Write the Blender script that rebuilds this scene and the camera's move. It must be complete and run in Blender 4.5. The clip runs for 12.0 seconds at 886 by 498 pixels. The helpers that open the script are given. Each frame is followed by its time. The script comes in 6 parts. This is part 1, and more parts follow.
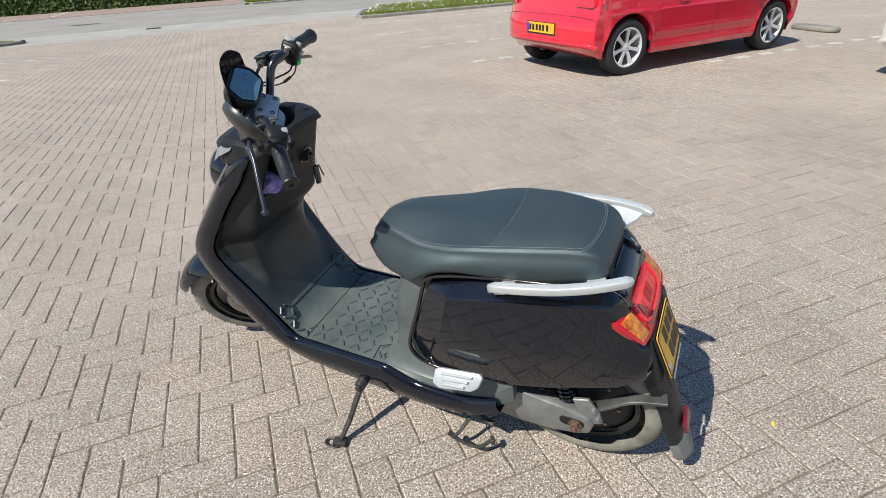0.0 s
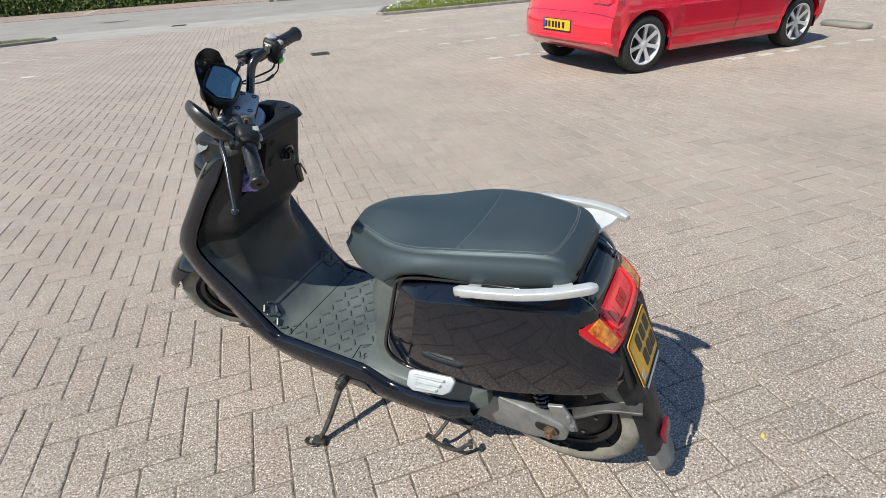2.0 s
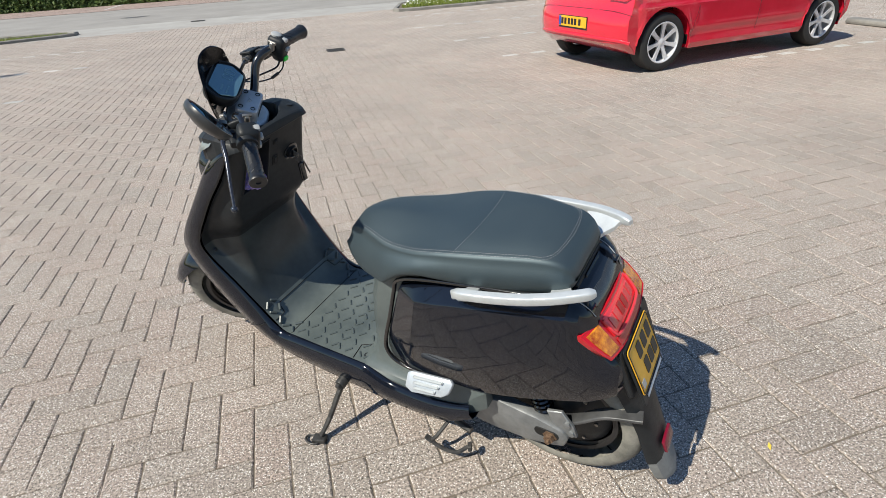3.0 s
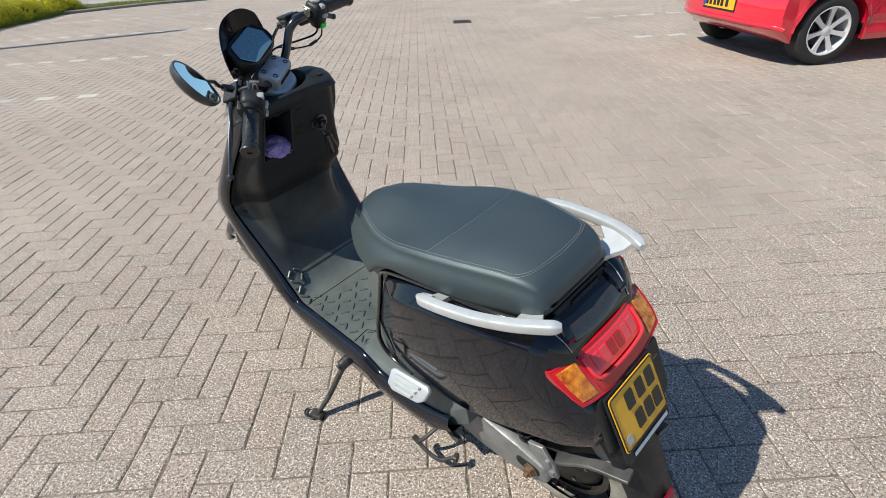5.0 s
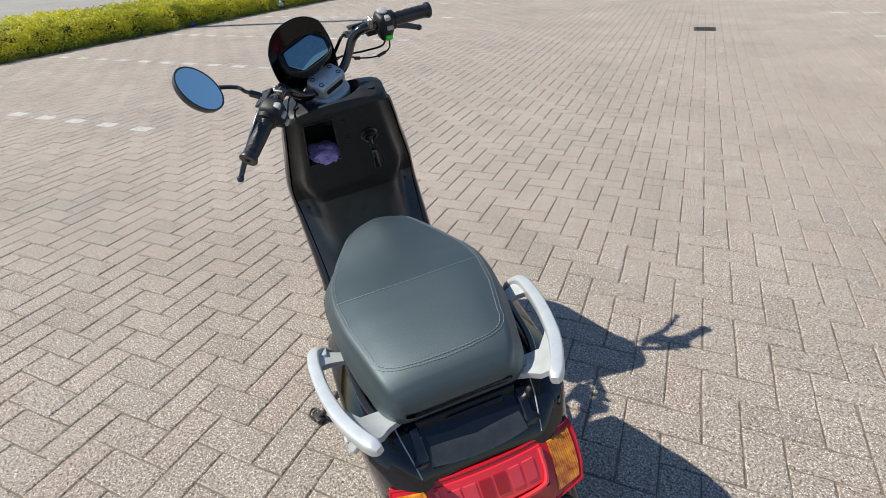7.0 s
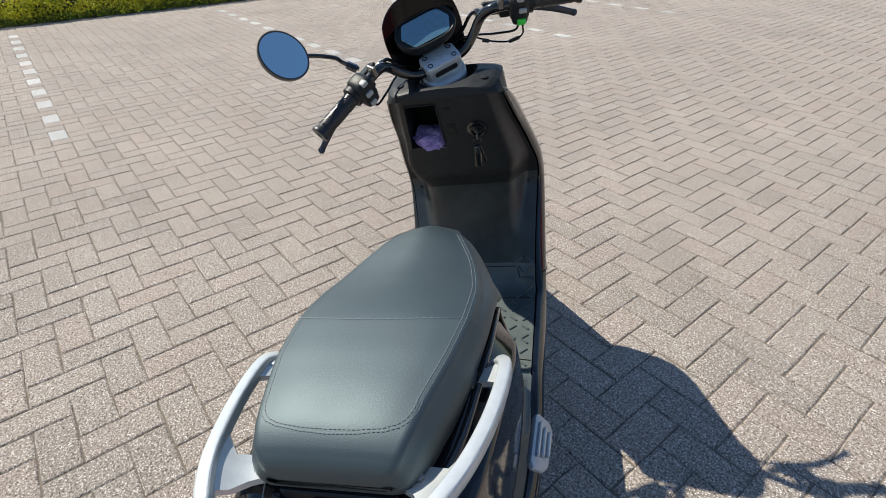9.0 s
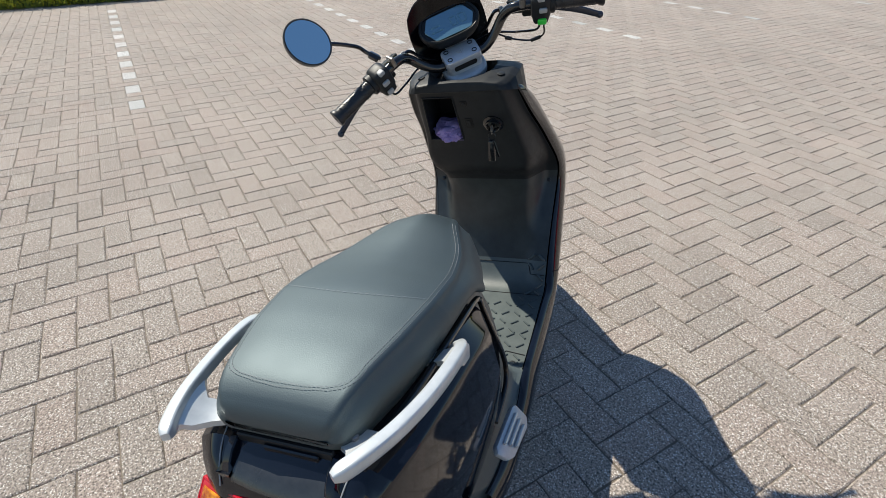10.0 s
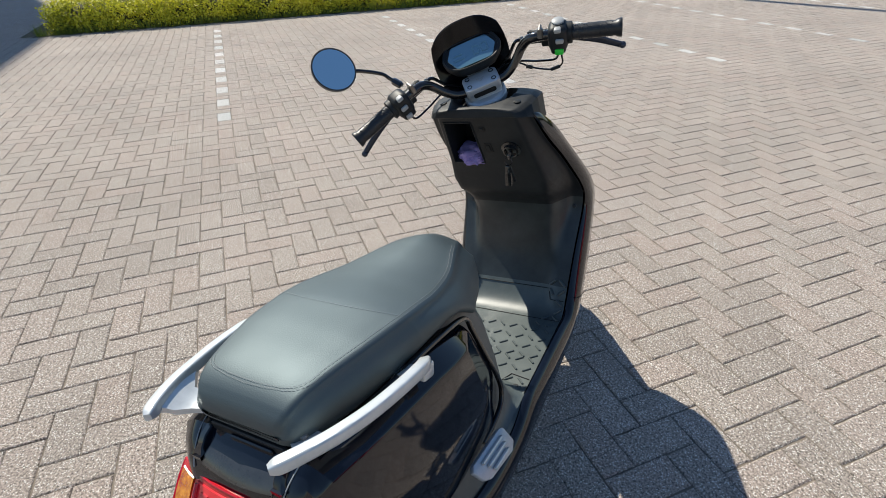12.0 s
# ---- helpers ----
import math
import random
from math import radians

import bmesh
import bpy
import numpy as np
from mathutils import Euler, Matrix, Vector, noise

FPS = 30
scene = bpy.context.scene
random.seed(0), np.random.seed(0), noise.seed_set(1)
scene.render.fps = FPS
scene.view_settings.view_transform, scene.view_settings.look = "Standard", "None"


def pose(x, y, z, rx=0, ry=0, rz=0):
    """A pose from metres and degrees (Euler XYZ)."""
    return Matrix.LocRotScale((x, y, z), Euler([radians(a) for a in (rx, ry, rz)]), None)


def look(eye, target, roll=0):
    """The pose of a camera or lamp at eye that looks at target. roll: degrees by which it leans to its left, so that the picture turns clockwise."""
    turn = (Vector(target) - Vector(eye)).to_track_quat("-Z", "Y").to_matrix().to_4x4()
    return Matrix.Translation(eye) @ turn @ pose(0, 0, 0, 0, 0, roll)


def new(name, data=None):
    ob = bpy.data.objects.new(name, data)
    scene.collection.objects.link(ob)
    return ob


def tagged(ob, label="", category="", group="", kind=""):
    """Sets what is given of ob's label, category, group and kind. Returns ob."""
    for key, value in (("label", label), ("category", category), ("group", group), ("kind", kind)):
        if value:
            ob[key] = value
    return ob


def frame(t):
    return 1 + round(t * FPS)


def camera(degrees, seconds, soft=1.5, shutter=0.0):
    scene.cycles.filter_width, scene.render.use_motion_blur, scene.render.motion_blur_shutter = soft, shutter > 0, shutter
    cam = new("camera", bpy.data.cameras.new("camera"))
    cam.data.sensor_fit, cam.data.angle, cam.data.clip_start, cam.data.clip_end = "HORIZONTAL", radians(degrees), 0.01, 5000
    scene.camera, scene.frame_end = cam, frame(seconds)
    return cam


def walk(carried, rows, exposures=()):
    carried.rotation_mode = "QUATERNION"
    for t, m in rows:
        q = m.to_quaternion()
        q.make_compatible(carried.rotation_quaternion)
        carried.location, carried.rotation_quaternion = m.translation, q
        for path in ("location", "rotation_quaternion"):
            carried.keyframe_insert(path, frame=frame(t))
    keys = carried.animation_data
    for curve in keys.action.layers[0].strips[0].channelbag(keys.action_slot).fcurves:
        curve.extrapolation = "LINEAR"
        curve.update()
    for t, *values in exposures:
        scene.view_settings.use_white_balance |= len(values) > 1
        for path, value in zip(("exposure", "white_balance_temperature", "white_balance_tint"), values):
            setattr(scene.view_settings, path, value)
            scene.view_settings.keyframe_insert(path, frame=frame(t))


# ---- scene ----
cam = camera(81.0, 12.0, soft=0.6)
PATH = [
    (0, (0.207, 0.154, 1.275), (0.071, 1.894, 0.298), -3.4),
    (0.5, (0.226, 0.153, 1.278), (0.086, 1.896, 0.307), -3.5),
    (1, (0.26, 0.155, 1.277), (0.108, 1.897, 0.307), -3.6),
    (1.5, (0.295, 0.164, 1.274), (0.115, 1.9, 0.298), -3.7),
    (2, (0.322, 0.182, 1.269), (0.105, 1.911, 0.287), -3.8),
    (2.5, (0.342, 0.2, 1.271), (0.097, 1.923, 0.285), -3.8),
    (2.7, (0.343, 0.201, 1.271), (0.088, 1.921, 0.284), -3.8),
    (4.3, (0.489, 0.263, 1.254), (0.028, 1.921, 0.234), -3.4),
    (4.5, (0.508, 0.301, 1.242), (-0.013, 1.934, 0.213), -3.3),
    (5, (0.59, 0.384, 1.238), (-0.096, 1.949, 0.198), -3.3),
    (5.5, (0.743, 0.467, 1.244), (-0.108, 1.957, 0.217), -3.1),
    (6, (0.801, 0.574, 1.24), (-0.191, 1.977, 0.216), -2.7),
    (6.5, (0.825, 0.703, 1.233), (-0.324, 1.98, 0.209), -2.6),
    (7, (0.889, 0.808, 1.251), (-0.419, 1.924, 0.23), -3.0),
    (7.2, (0.923, 0.85, 1.256), (-0.441, 1.9, 0.238), -3.1),
    (8.8, (0.887, 1.147, 1.268), (-0.719, 1.601, 0.165), -1.27),
    (9, (0.878, 1.208, 1.264), (-0.742, 1.58, 0.153), -1.17),
    (9.5, (0.889, 1.317, 1.258), (-0.749, 1.549, 0.134), -0.36),
    (10, (0.941, 1.325, 1.276), (-0.703, 1.482, 0.147), 0.14),
    (10.5, (0.982, 1.344, 1.287), (-0.677, 1.414, 0.172), -0.06),
    (11, (0.963, 1.439, 1.305), (-0.712, 1.423, 0.212), -0.46),
    (11.5, (0.966, 1.486, 1.304), (-0.714, 1.403, 0.223), -0.96),
    (12, (0.973, 1.484, 1.305), (-0.708, 1.353, 0.229), -1.56),
]
walk(cam, [(t, look(eye, target, roll)) for t, eye, target, roll in PATH])

# world, sun, exposure
SUN_EL, SUN_AZ = 49.0, 224.5
world = bpy.data.worlds.new("sky")
scene.world = world
world.use_nodes = True
wn = world.node_tree
wn.nodes.clear()
sky = wn.nodes.new("ShaderNodeTexSky")
sky.sky_type, sky.sun_disc = "NISHITA", False
sky.air_density, sky.ozone_density, sky.dust_density = 1.2, 4.5, 0.1
sky.sun_elevation, sky.sun_rotation = radians(SUN_EL), radians(90 - SUN_AZ)
bg = wn.nodes.new("ShaderNodeBackground")
bg.inputs["Strength"].default_value = 0.095
wo = wn.nodes.new("ShaderNodeOutputWorld")
wn.links.new(sky.outputs[0], bg.inputs[0])
wn.links.new(bg.outputs[0], wo.inputs[0])
sun_data = bpy.data.lights.new("sun", "SUN")
sun_data.energy, sun_data.angle, sun_data.color = 5.0, radians(0.53), (1.0, 0.945, 0.822)
sun = new("sun", sun_data)
sun.matrix_world = look((-30 * math.cos(radians(SUN_AZ - 180)), -30 * math.sin(radians(SUN_AZ - 180)), 30 * math.tan(radians(SUN_EL))), (0, 0, 0))
scene.view_settings.exposure = 0.35


# ---- building tools ----
def part(name, bm, material, parent, label="", sharp=35.0, flat=False):
    """Links a bmesh as one mesh object under a thing or a part."""
    bmesh.ops.recalc_face_normals(bm, faces=bm.faces[:])
    lim = radians(sharp)
    for f in bm.faces:
        f.smooth = not flat
    for e in bm.edges:
        if len(e.link_faces) == 2:
            e.smooth = e.calc_face_angle(0.0) < lim
    me = bpy.data.meshes.new(name)
    bm.to_mesh(me)
    bm.free()
    me.materials.append(material)
    ob = new(name, me)
    ob.parent = parent
    if label:
        ob["label"] = label
    return ob


def thing(name, m, label, category, group="", kind=""):
    ob = new(name)
    ob.empty_display_size = 0.05
    ob.matrix_world = m
    return tagged(ob, label, category, group, kind)


def moved(bm, m):
    bmesh.ops.transform(bm, matrix=m, verts=bm.verts[:])
    return bm


def joined(*bms):
    out = bms[0]
    for b in bms[1:]:
        me = bpy.data.meshes.new("tmp")
        b.to_mesh(me)
        b.free()
        out.from_mesh(me)
        bpy.data.meshes.remove(me)
    return out


def box(cx, cy, cz, sx, sy, sz, bevel=0.0, segs=2, m=None):
    bm = bmesh.new()
    bmesh.ops.create_cube(bm, size=1.0)
    bmesh.ops.transform(bm, matrix=Matrix.Diagonal((sx, sy, sz, 1)), verts=bm.verts[:])
    if bevel > 0:
        bmesh.ops.bevel(bm, geom=bm.edges[:], offset=bevel, segments=segs, affect="EDGES", profile=0.5)
    bmesh.ops.translate(bm, vec=(cx, cy, cz), verts=bm.verts[:])
    return moved(bm, m) if m is not None else bm


def aimed(a, b):
    """A pose at a whose z axis points to b."""
    d = Vector(b) - Vector(a)
    return Matrix.Translation(a) @ d.to_track_quat("Z", "Y").to_matrix().to_4x4()


def rod(a, b, r, r2=None, n=20, bevel=0.0):
    """A round bar from a to b."""
    r2 = r if r2 is None else r2
    h = (Vector(b) - Vector(a)).length
    prof = [(r, 0), (r2, h)]
    if bevel > 0:
        prof = [(r - bevel, 0), (r - bevel * 0.3, bevel * 0.3), (r, bevel), (r2, h - bevel), (r2 - bevel * 0.3, h - bevel * 0.3), (r2 - bevel, h)]
    return lathe(prof, n, aimed(a, b))


def lathe(profile, n=24, m=None, caps=True):
    """Turns a profile of (radius, height) round the z axis."""
    bm = bmesh.new()
    rings = [[bm.verts.new((r * math.cos(2 * math.pi * i / n), r * math.sin(2 * math.pi * i / n), z)) for i in range(n)] for r, z in profile]
    for a, b in zip(rings, rings[1:]):
        for i in range(n):
            bm.faces.new((a[i], a[(i + 1) % n], b[(i + 1) % n], b[i]))
    if caps:
        bm.faces.new(rings[0][::-1])
        bm.faces.new(rings[-1])
    return moved(bm, m) if m is not None else bm


def loft(rings, closed=True, caps=True):
    """A skin over rings of equally many points."""
    bm = bmesh.new()
    vs = [[bm.verts.new(p) for p in r] for r in rings]
    n = len(rings[0])
    for a, b in zip(vs, vs[1:]):
        for i in range(n if closed else n - 1):
            j = (i + 1) % n
            bm.faces.new((a[i], a[j], b[j], b[i]))
    if caps and closed:
        bm.faces.new(vs[0][::-1])
        bm.faces.new(vs[-1])
    return bm


def spline(pts, steps=6):
    """A smooth line through the points."""
    ps = [Vector(p) for p in pts]
    ps = [2 * ps[0] - ps[1]] + ps + [2 * ps[-1] - ps[-2]]
    out = []
    for i in range(1, len(ps) - 2):
        for k in range(steps):
            t = k / steps
            a, b, c, d = ps[i - 1:i + 3]
            out.append(0.5 * ((2 * b) + (c - a) * t + (2 * a - 5 * b + 4 * c - d) * t * t + (3 * b - a - 3 * c + d) * t ** 3))
    out.append(ps[-2])
    return out


def tube(pts, r, n=10, smooth=6, flat=1.0):
    """A round bar along a smooth line."""
    ps = spline(pts, smooth) if smooth > 1 else [Vector(p) for p in pts]
    rings, up = [], None
    for i, p in enumerate(ps):
        d = (ps[min(i + 1, len(ps) - 1)] - ps[max(i - 1, 0)]).normalized()
        if up is None:
            up = d.orthogonal().normalized()
        up = (up - d * up.dot(d)).normalized()
        side = d.cross(up)
        rr = r[min(int(i / (len(ps) - 1) * (len(r) - 1) + 0.5), len(r) - 1)] if isinstance(r, (list, tuple)) else r
        rings.append([p + rr * (up * math.cos(2 * math.pi * k / n) + side * flat * math.sin(2 * math.pi * k / n)) for k in range(n)])
    return loft(rings)


def slab(outline, depth, bevel=0.0, segs=2, m=None):
    """A flat plate: an outline in x, y, with the depth along z from 0."""
    bm = bmesh.new()
    f = bm.faces.new([bm.verts.new((x, y, 0)) for x, y in outline])
    ext = bmesh.ops.extrude_face_region(bm, geom=[f])
    bmesh.ops.translate(bm, vec=(0, 0, depth), verts=[v for v in ext["geom"] if isinstance(v, bmesh.types.BMVert)])
    if bevel > 0:
        bmesh.ops.bevel(bm, geom=bm.edges[:], offset=bevel, segments=segs, affect="EDGES", profile=0.5)
    return moved(bm, m) if m is not None else bm


def rounded(w, h, r, n=5, cx=0.0, cy=0.0):
    """The outline of a rounded rectangle."""
    out = []
    for sx, sy, a0 in ((1, 1, 0), (-1, 1, 90), (-1, -1, 180), (1, -1, 270)):
        for k in range(n + 1):
            a = radians(a0 + 90 * k / n)
            out.append((cx + sx * (w / 2 - r) + r * math.cos(a), cy + sy * (h / 2 - r) + r * math.sin(a)))
    return out


def lerp_rows(rows, y):
    """Values between rows (y, a, b, ...), which fall in y."""
    rows = sorted(rows)
    if y <= rows[0][0]:
        return rows[0][1:]
    for a, b in zip(rows, rows[1:]):
        if y <= b[0]:
            t = (y - a[0]) / (b[0] - a[0])
            return [p + (q - p) * t for p, q in zip(a[1:], b[1:])]
    return rows[-1][1:]


# ---- materials ----
def mat(name, color, rough=0.5, metal=0.0, coat=0.0, spec=0.5, alpha=1.0):
    m = bpy.data.materials.new(name)
    m.use_nodes = True
    b = m.node_tree.nodes["Principled BSDF"]
    b.inputs["Base Color"].default_value = (*color, 1)
    b.inputs["Roughness"].default_value = rough
    b.inputs["Metallic"].default_value = metal
    b.inputs["Coat Weight"].default_value = coat
    b.inputs["Coat Roughness"].default_value = 0.03
    b.inputs["Specular IOR Level"].default_value = spec
    return m


def nd(m, kind, **inputs):
    n = m.node_tree.nodes.new(kind)
    for k, v in inputs.items():
        n.inputs[k.replace("_", " ")].default_value = v
    return n


def ln(m, a, b):
    m.node_tree.links.new(a, b)


def bsdf(m):
    return m.node_tree.nodes["Principled BSDF"]


def grain(m, scale, colors, detail=6.0, bump=0.0, bump_scale=None, rough=None, distance=0.002):
    """Two scales of variation in colour, with fine relief."""
    tc = nd(m, "ShaderNodeTexCoord")
    n1 = nd(m, "ShaderNodeTexNoise", Scale=scale, Detail=detail, Roughness=0.65)
    ln(m, tc.outputs["Object"], n1.inputs["Vector"])
    ramp = m.node_tree.nodes.new("ShaderNodeValToRGB")
    ramp.color_ramp.elements[0].position, ramp.color_ramp.elements[1].position = 0.3, 0.7
    ramp.color_ramp.elements[0].color, ramp.color_ramp.elements[1].color = (*colors[0], 1), (*colors[1], 1)
    ln(m, n1.outputs["Fac"], ramp.inputs["Fac"])
    ln(m, ramp.outputs["Color"], bsdf(m).inputs["Base Color"])
    if bump:
        n2 = nd(m, "ShaderNodeTexNoise", Scale=bump_scale or scale * 8, Detail=4.0)
        ln(m, tc.outputs["Object"], n2.inputs["Vector"])
        bp = nd(m, "ShaderNodeBump", Strength=bump, Distance=distance)
        ln(m, n2.outputs["Fac"], bp.inputs["Height"])
        ln(m, bp.outputs["Normal"], bsdf(m).inputs["Normal"])
    if rough:
        mr = nd(m, "ShaderNodeMapRange", To_Min=rough[0], To_Max=rough[1])
        n3 = nd(m, "ShaderNodeTexNoise", Scale=scale * 2.3, Detail=5.0)
        ln(m, tc.outputs["Object"], n3.inputs["Vector"])
        ln(m, n3.outputs["Fac"], mr.inputs["Value"])
        ln(m, mr.outputs["Result"], bsdf(m).inputs["Roughness"])
    return m


def paver(name, dark, light, speck=0.5):
    """Concrete block paving: tone from block to block, aggregate specks, stains."""
    m = mat(name, light, 0.9, spec=0.25)
    geo, info = nd(m, "ShaderNodeNewGeometry"), nd(m, "ShaderNodeObjectInfo")
    add = nd(m, "ShaderNodeMath")
    add.operation = "ADD"
    ln(m, geo.outputs["Random Per Island"], add.inputs[0])
    ln(m, info.outputs["Random"], add.inputs[1])
    fr = nd(m, "ShaderNodeMath")
    fr.operation = "FRACT"
    ln(m, add.outputs[0], fr.inputs[0])
    ramp = m.node_tree.nodes.new("ShaderNodeValToRGB")
    els = ramp.color_ramp.elements
    els[0].color, els[1].color = (*dark, 1), (*light, 1)
    # greyer, pinker and yellower castings among them
    for at, t, tint in ((0.18, 0.55, (0.985, 1.0, 1.0)), (0.42, 0.60, (1.02, 0.995, 0.99)), (0.62, 0.70, (0.995, 1.0, 0.99)), (0.84, 0.6, (1.03, 0.985, 0.975))):
        e = els.new(at)
        e.color = (*[(a * (1 - t) + b * t) * k for a, b, k in zip(dark, light, tint)], 1)
    ln(m, fr.outputs[0], ramp.inputs["Fac"])
    pos = geo.outputs["Position"]
    big = nd(m, "ShaderNodeTexNoise", Scale=0.9, Detail=5.0, Roughness=0.6)
    ln(m, pos, big.inputs["Vector"])
    bigr = nd(m, "ShaderNodeMapRange", From_Min=0.3, From_Max=0.7, To_Min=0.86, To_Max=1.1)
    ln(m, big.outputs["Fac"], bigr.inputs["Value"])
    fine = nd(m, "ShaderNodeTexNoise", Scale=155.0, Detail=4.0, Roughness=0.75)
    ln(m, pos, fine.inputs["Vector"])
    finer = nd(m, "ShaderNodeMapRange", From_Min=0.34, From_Max=0.66, To_Min=0.14, To_Max=1.80)
    ln(m, fine.outputs["Fac"], finer.inputs["Value"])
    mul = nd(m, "ShaderNodeMath")
    mul.operation = "MULTIPLY"
    ln(m, bigr.outputs[0], mul.inputs[0])
    ln(m, finer.outputs[0], mul.inputs[1])
    sc = nd(m, "ShaderNodeVectorMath")
    sc.operation = "SCALE"
    ln(m, ramp.outputs["Color"], sc.inputs[0])
    ln(m, mul.outputs[0], sc.inputs["Scale"])
    vor = nd(m, "ShaderNodeTexVoronoi", Scale=225.0)
    ln(m, pos, vor.inputs["Vector"])
    # pale chips: only some cells, and only their middles
    lt = nd(m, "ShaderNodeMath")
    lt.operation = "LESS_THAN"
    lt.inputs[1].default_value = 0.42
    ln(m, vor.outputs["Distance"], lt.inputs[0])
    sep = nd(m, "ShaderNodeSeparateColor")
    ln(m, vor.outputs["Color"], sep.inputs[0])
    gt = nd(m, "ShaderNodeMath")
    gt.operation = "GREATER_THAN"
    gt.inputs[1].default_value = 0.76
    ln(m, sep.outputs[0], gt.inputs[0])
    ch = nd(m, "ShaderNodeMath")
    ch.operation = "MULTIPLY"
    ln(m, lt.outputs[0], ch.inputs[0])
    ln(m, gt.outputs[0], ch.inputs[1])
    ch2 = nd(m, "ShaderNodeMath")
    ch2.operation = "MULTIPLY"
    ch2.inputs[1].default_value = speck
    ln(m, ch.outputs[0], ch2.inputs[0])
    mix = nd(m, "ShaderNodeMix")
    mix.data_type = "RGBA"
    ln(m, ch2.outputs[0], mix.inputs[0])
    ln(m, sc.outputs[0], mix.inputs[6])
    mix.inputs[7].default_value = (0.80, 0.78, 0.74, 1)
    ln(m, mix.outputs[2], bsdf(m).inputs["Base Color"])
    pit = nd(m, "ShaderNodeTexNoise", Scale=210.0, Detail=3.0, Roughness=0.7)
    ln(m, pos, pit.inputs["Vector"])
    hs = nd(m, "ShaderNodeMath")
    hs.operation = "ADD"
    ln(m, fine.outputs["Fac"], hs.inputs[0])
    ln(m, pit.outputs["Fac"], hs.inputs[1])
    bp = nd(m, "ShaderNodeBump", Strength=0.9, Distance=0.003)
    ln(m, hs.outputs[0], bp.inputs["Height"])
    ln(m, bp.outputs["Normal"], bsdf(m).inputs["Normal"])
    return m


M_PAVER = paver("pink_grey_block", (0.296, 0.254, 0.220), (0.348, 0.301, 0.263), 0.85)
M_PAVER_WHITE = paver("white_block", (0.40, 0.395, 0.38), (0.53, 0.525, 0.51), 0.2)
M_PAVER_RED = paver("red_block", (0.24, 0.185, 0.16), (0.32, 0.25, 0.22), 0.2)
M_JOINT = grain(mat("joint_sand", (0.17, 0.15, 0.125), 0.95), 9.0, ((0.105, 0.086, 0.066), (0.235, 0.196, 0.155)), bump=0.6, bump_scale=300)
M_ASPHALT = grain(mat("grey_asphalt", (0.25, 0.25, 0.25), 0.9), 0.7, ((0.225, 0.212, 0.195), (0.30, 0.285, 0.262)), bump=0.5, bump_scale=120, distance=0.004)
M_CONCRETE = grain(mat("pale_concrete", (0.33, 0.32, 0.3), 0.9), 1.3, ((0.28, 0.265, 0.245), (0.37, 0.36, 0.335)), bump=0.4, bump_scale=80)
M_KERB = grain(mat("kerb_concrete", (0.22, 0.21, 0.19), 0.9), 5.0, ((0.15, 0.14, 0.125), (0.27, 0.26, 0.235)), bump=0.5, bump_scale=90)
M_SOIL = grain(mat("dry_soil", (0.1, 0.08, 0.05), 0.95), 6.0, ((0.06, 0.05, 0.03), (0.16, 0.13, 0.08)), bump=0.7, bump_scale=60, distance=0.01)
M_IRON = grain(mat("cast_iron", (0.06, 0.055, 0.05), 0.7, 0.5), 20.0, ((0.04, 0.035, 0.03), (0.09, 0.08, 0.07)), bump=0.3)


def leafy(name, stops):
    m = mat(name, stops[0], 0.55, spec=0.35)
    geo = nd(m, "ShaderNodeNewGeometry")
    big = nd(m, "ShaderNodeTexNoise", Scale=1.1, Detail=3.0)
    ln(m, geo.outputs["Position"], big.inputs["Vector"])
    mixv = nd(m, "ShaderNodeMath")
    mixv.operation = "MULTIPLY_ADD"
    mixv.inputs[1].default_value = 0.55
    ln(m, geo.outputs["Random Per Island"], mixv.inputs[0])
    sub = nd(m, "ShaderNodeMapRange", From_Min=0.3, From_Max=0.7, To_Min=0.0, To_Max=0.45)
    ln(m, big.outputs["Fac"], sub.inputs["Value"])
    ln(m, sub.outputs[0], mixv.inputs[2])
    ramp = m.node_tree.nodes.new("ShaderNodeValToRGB")
    els = ramp.color_ramp.elements
    els[0].color, els[1].color = (*stops[0], 1), (*stops[-1], 1)
    for i, s in enumerate(stops[1:-1]):
        e = els.new((i + 1) / (len(stops) - 1))
        e.color = (*s, 1)
    ln(m, mixv.outputs[0], ramp.inputs["Fac"])
    ln(m, ramp.outputs["Color"], bsdf(m).inputs["Base Color"])
    bsdf(m).inputs["Subsurface Weight"].default_value = 0.0
    tr = nd(m, "ShaderNodeBsdfTranslucent")
    ln(m, ramp.outputs["Color"], tr.inputs["Color"])
    ms = nd(m, "ShaderNodeMixShader", Fac=0.3)
    out = m.node_tree.nodes["Material Output"]
    ln(m, bsdf(m).outputs[0], ms.inputs[1])
    ln(m, tr.outputs[0], ms.inputs[2])
    ln(m, ms.outputs[0], out.inputs["Surface"])
    return m


M_HEDGE = leafy("yellow_green_leaf", ((0.18, 0.20, 0.018), (0.47, 0.47, 0.030), (0.70, 0.65, 0.045), (0.80, 0.71, 0.08)))
M_HEDGE_CORE = grain(mat("hedge_twigs", (0.05, 0.05, 0.015), 0.9), 9.0, ((0.02, 0.022, 0.006), (0.08, 0.075, 0.02)))
M_IVY = leafy("dark_green_leaf", ((0.02, 0.04, 0.012), (0.05, 0.09, 0.02), (0.11, 0.16, 0.04), (0.16, 0.20, 0.06)))
M_GRASS = leafy("grass_blade", ((0.10, 0.15, 0.02), (0.17, 0.23, 0.03), (0.24, 0.29, 0.05), (0.32, 0.32, 0.09)))
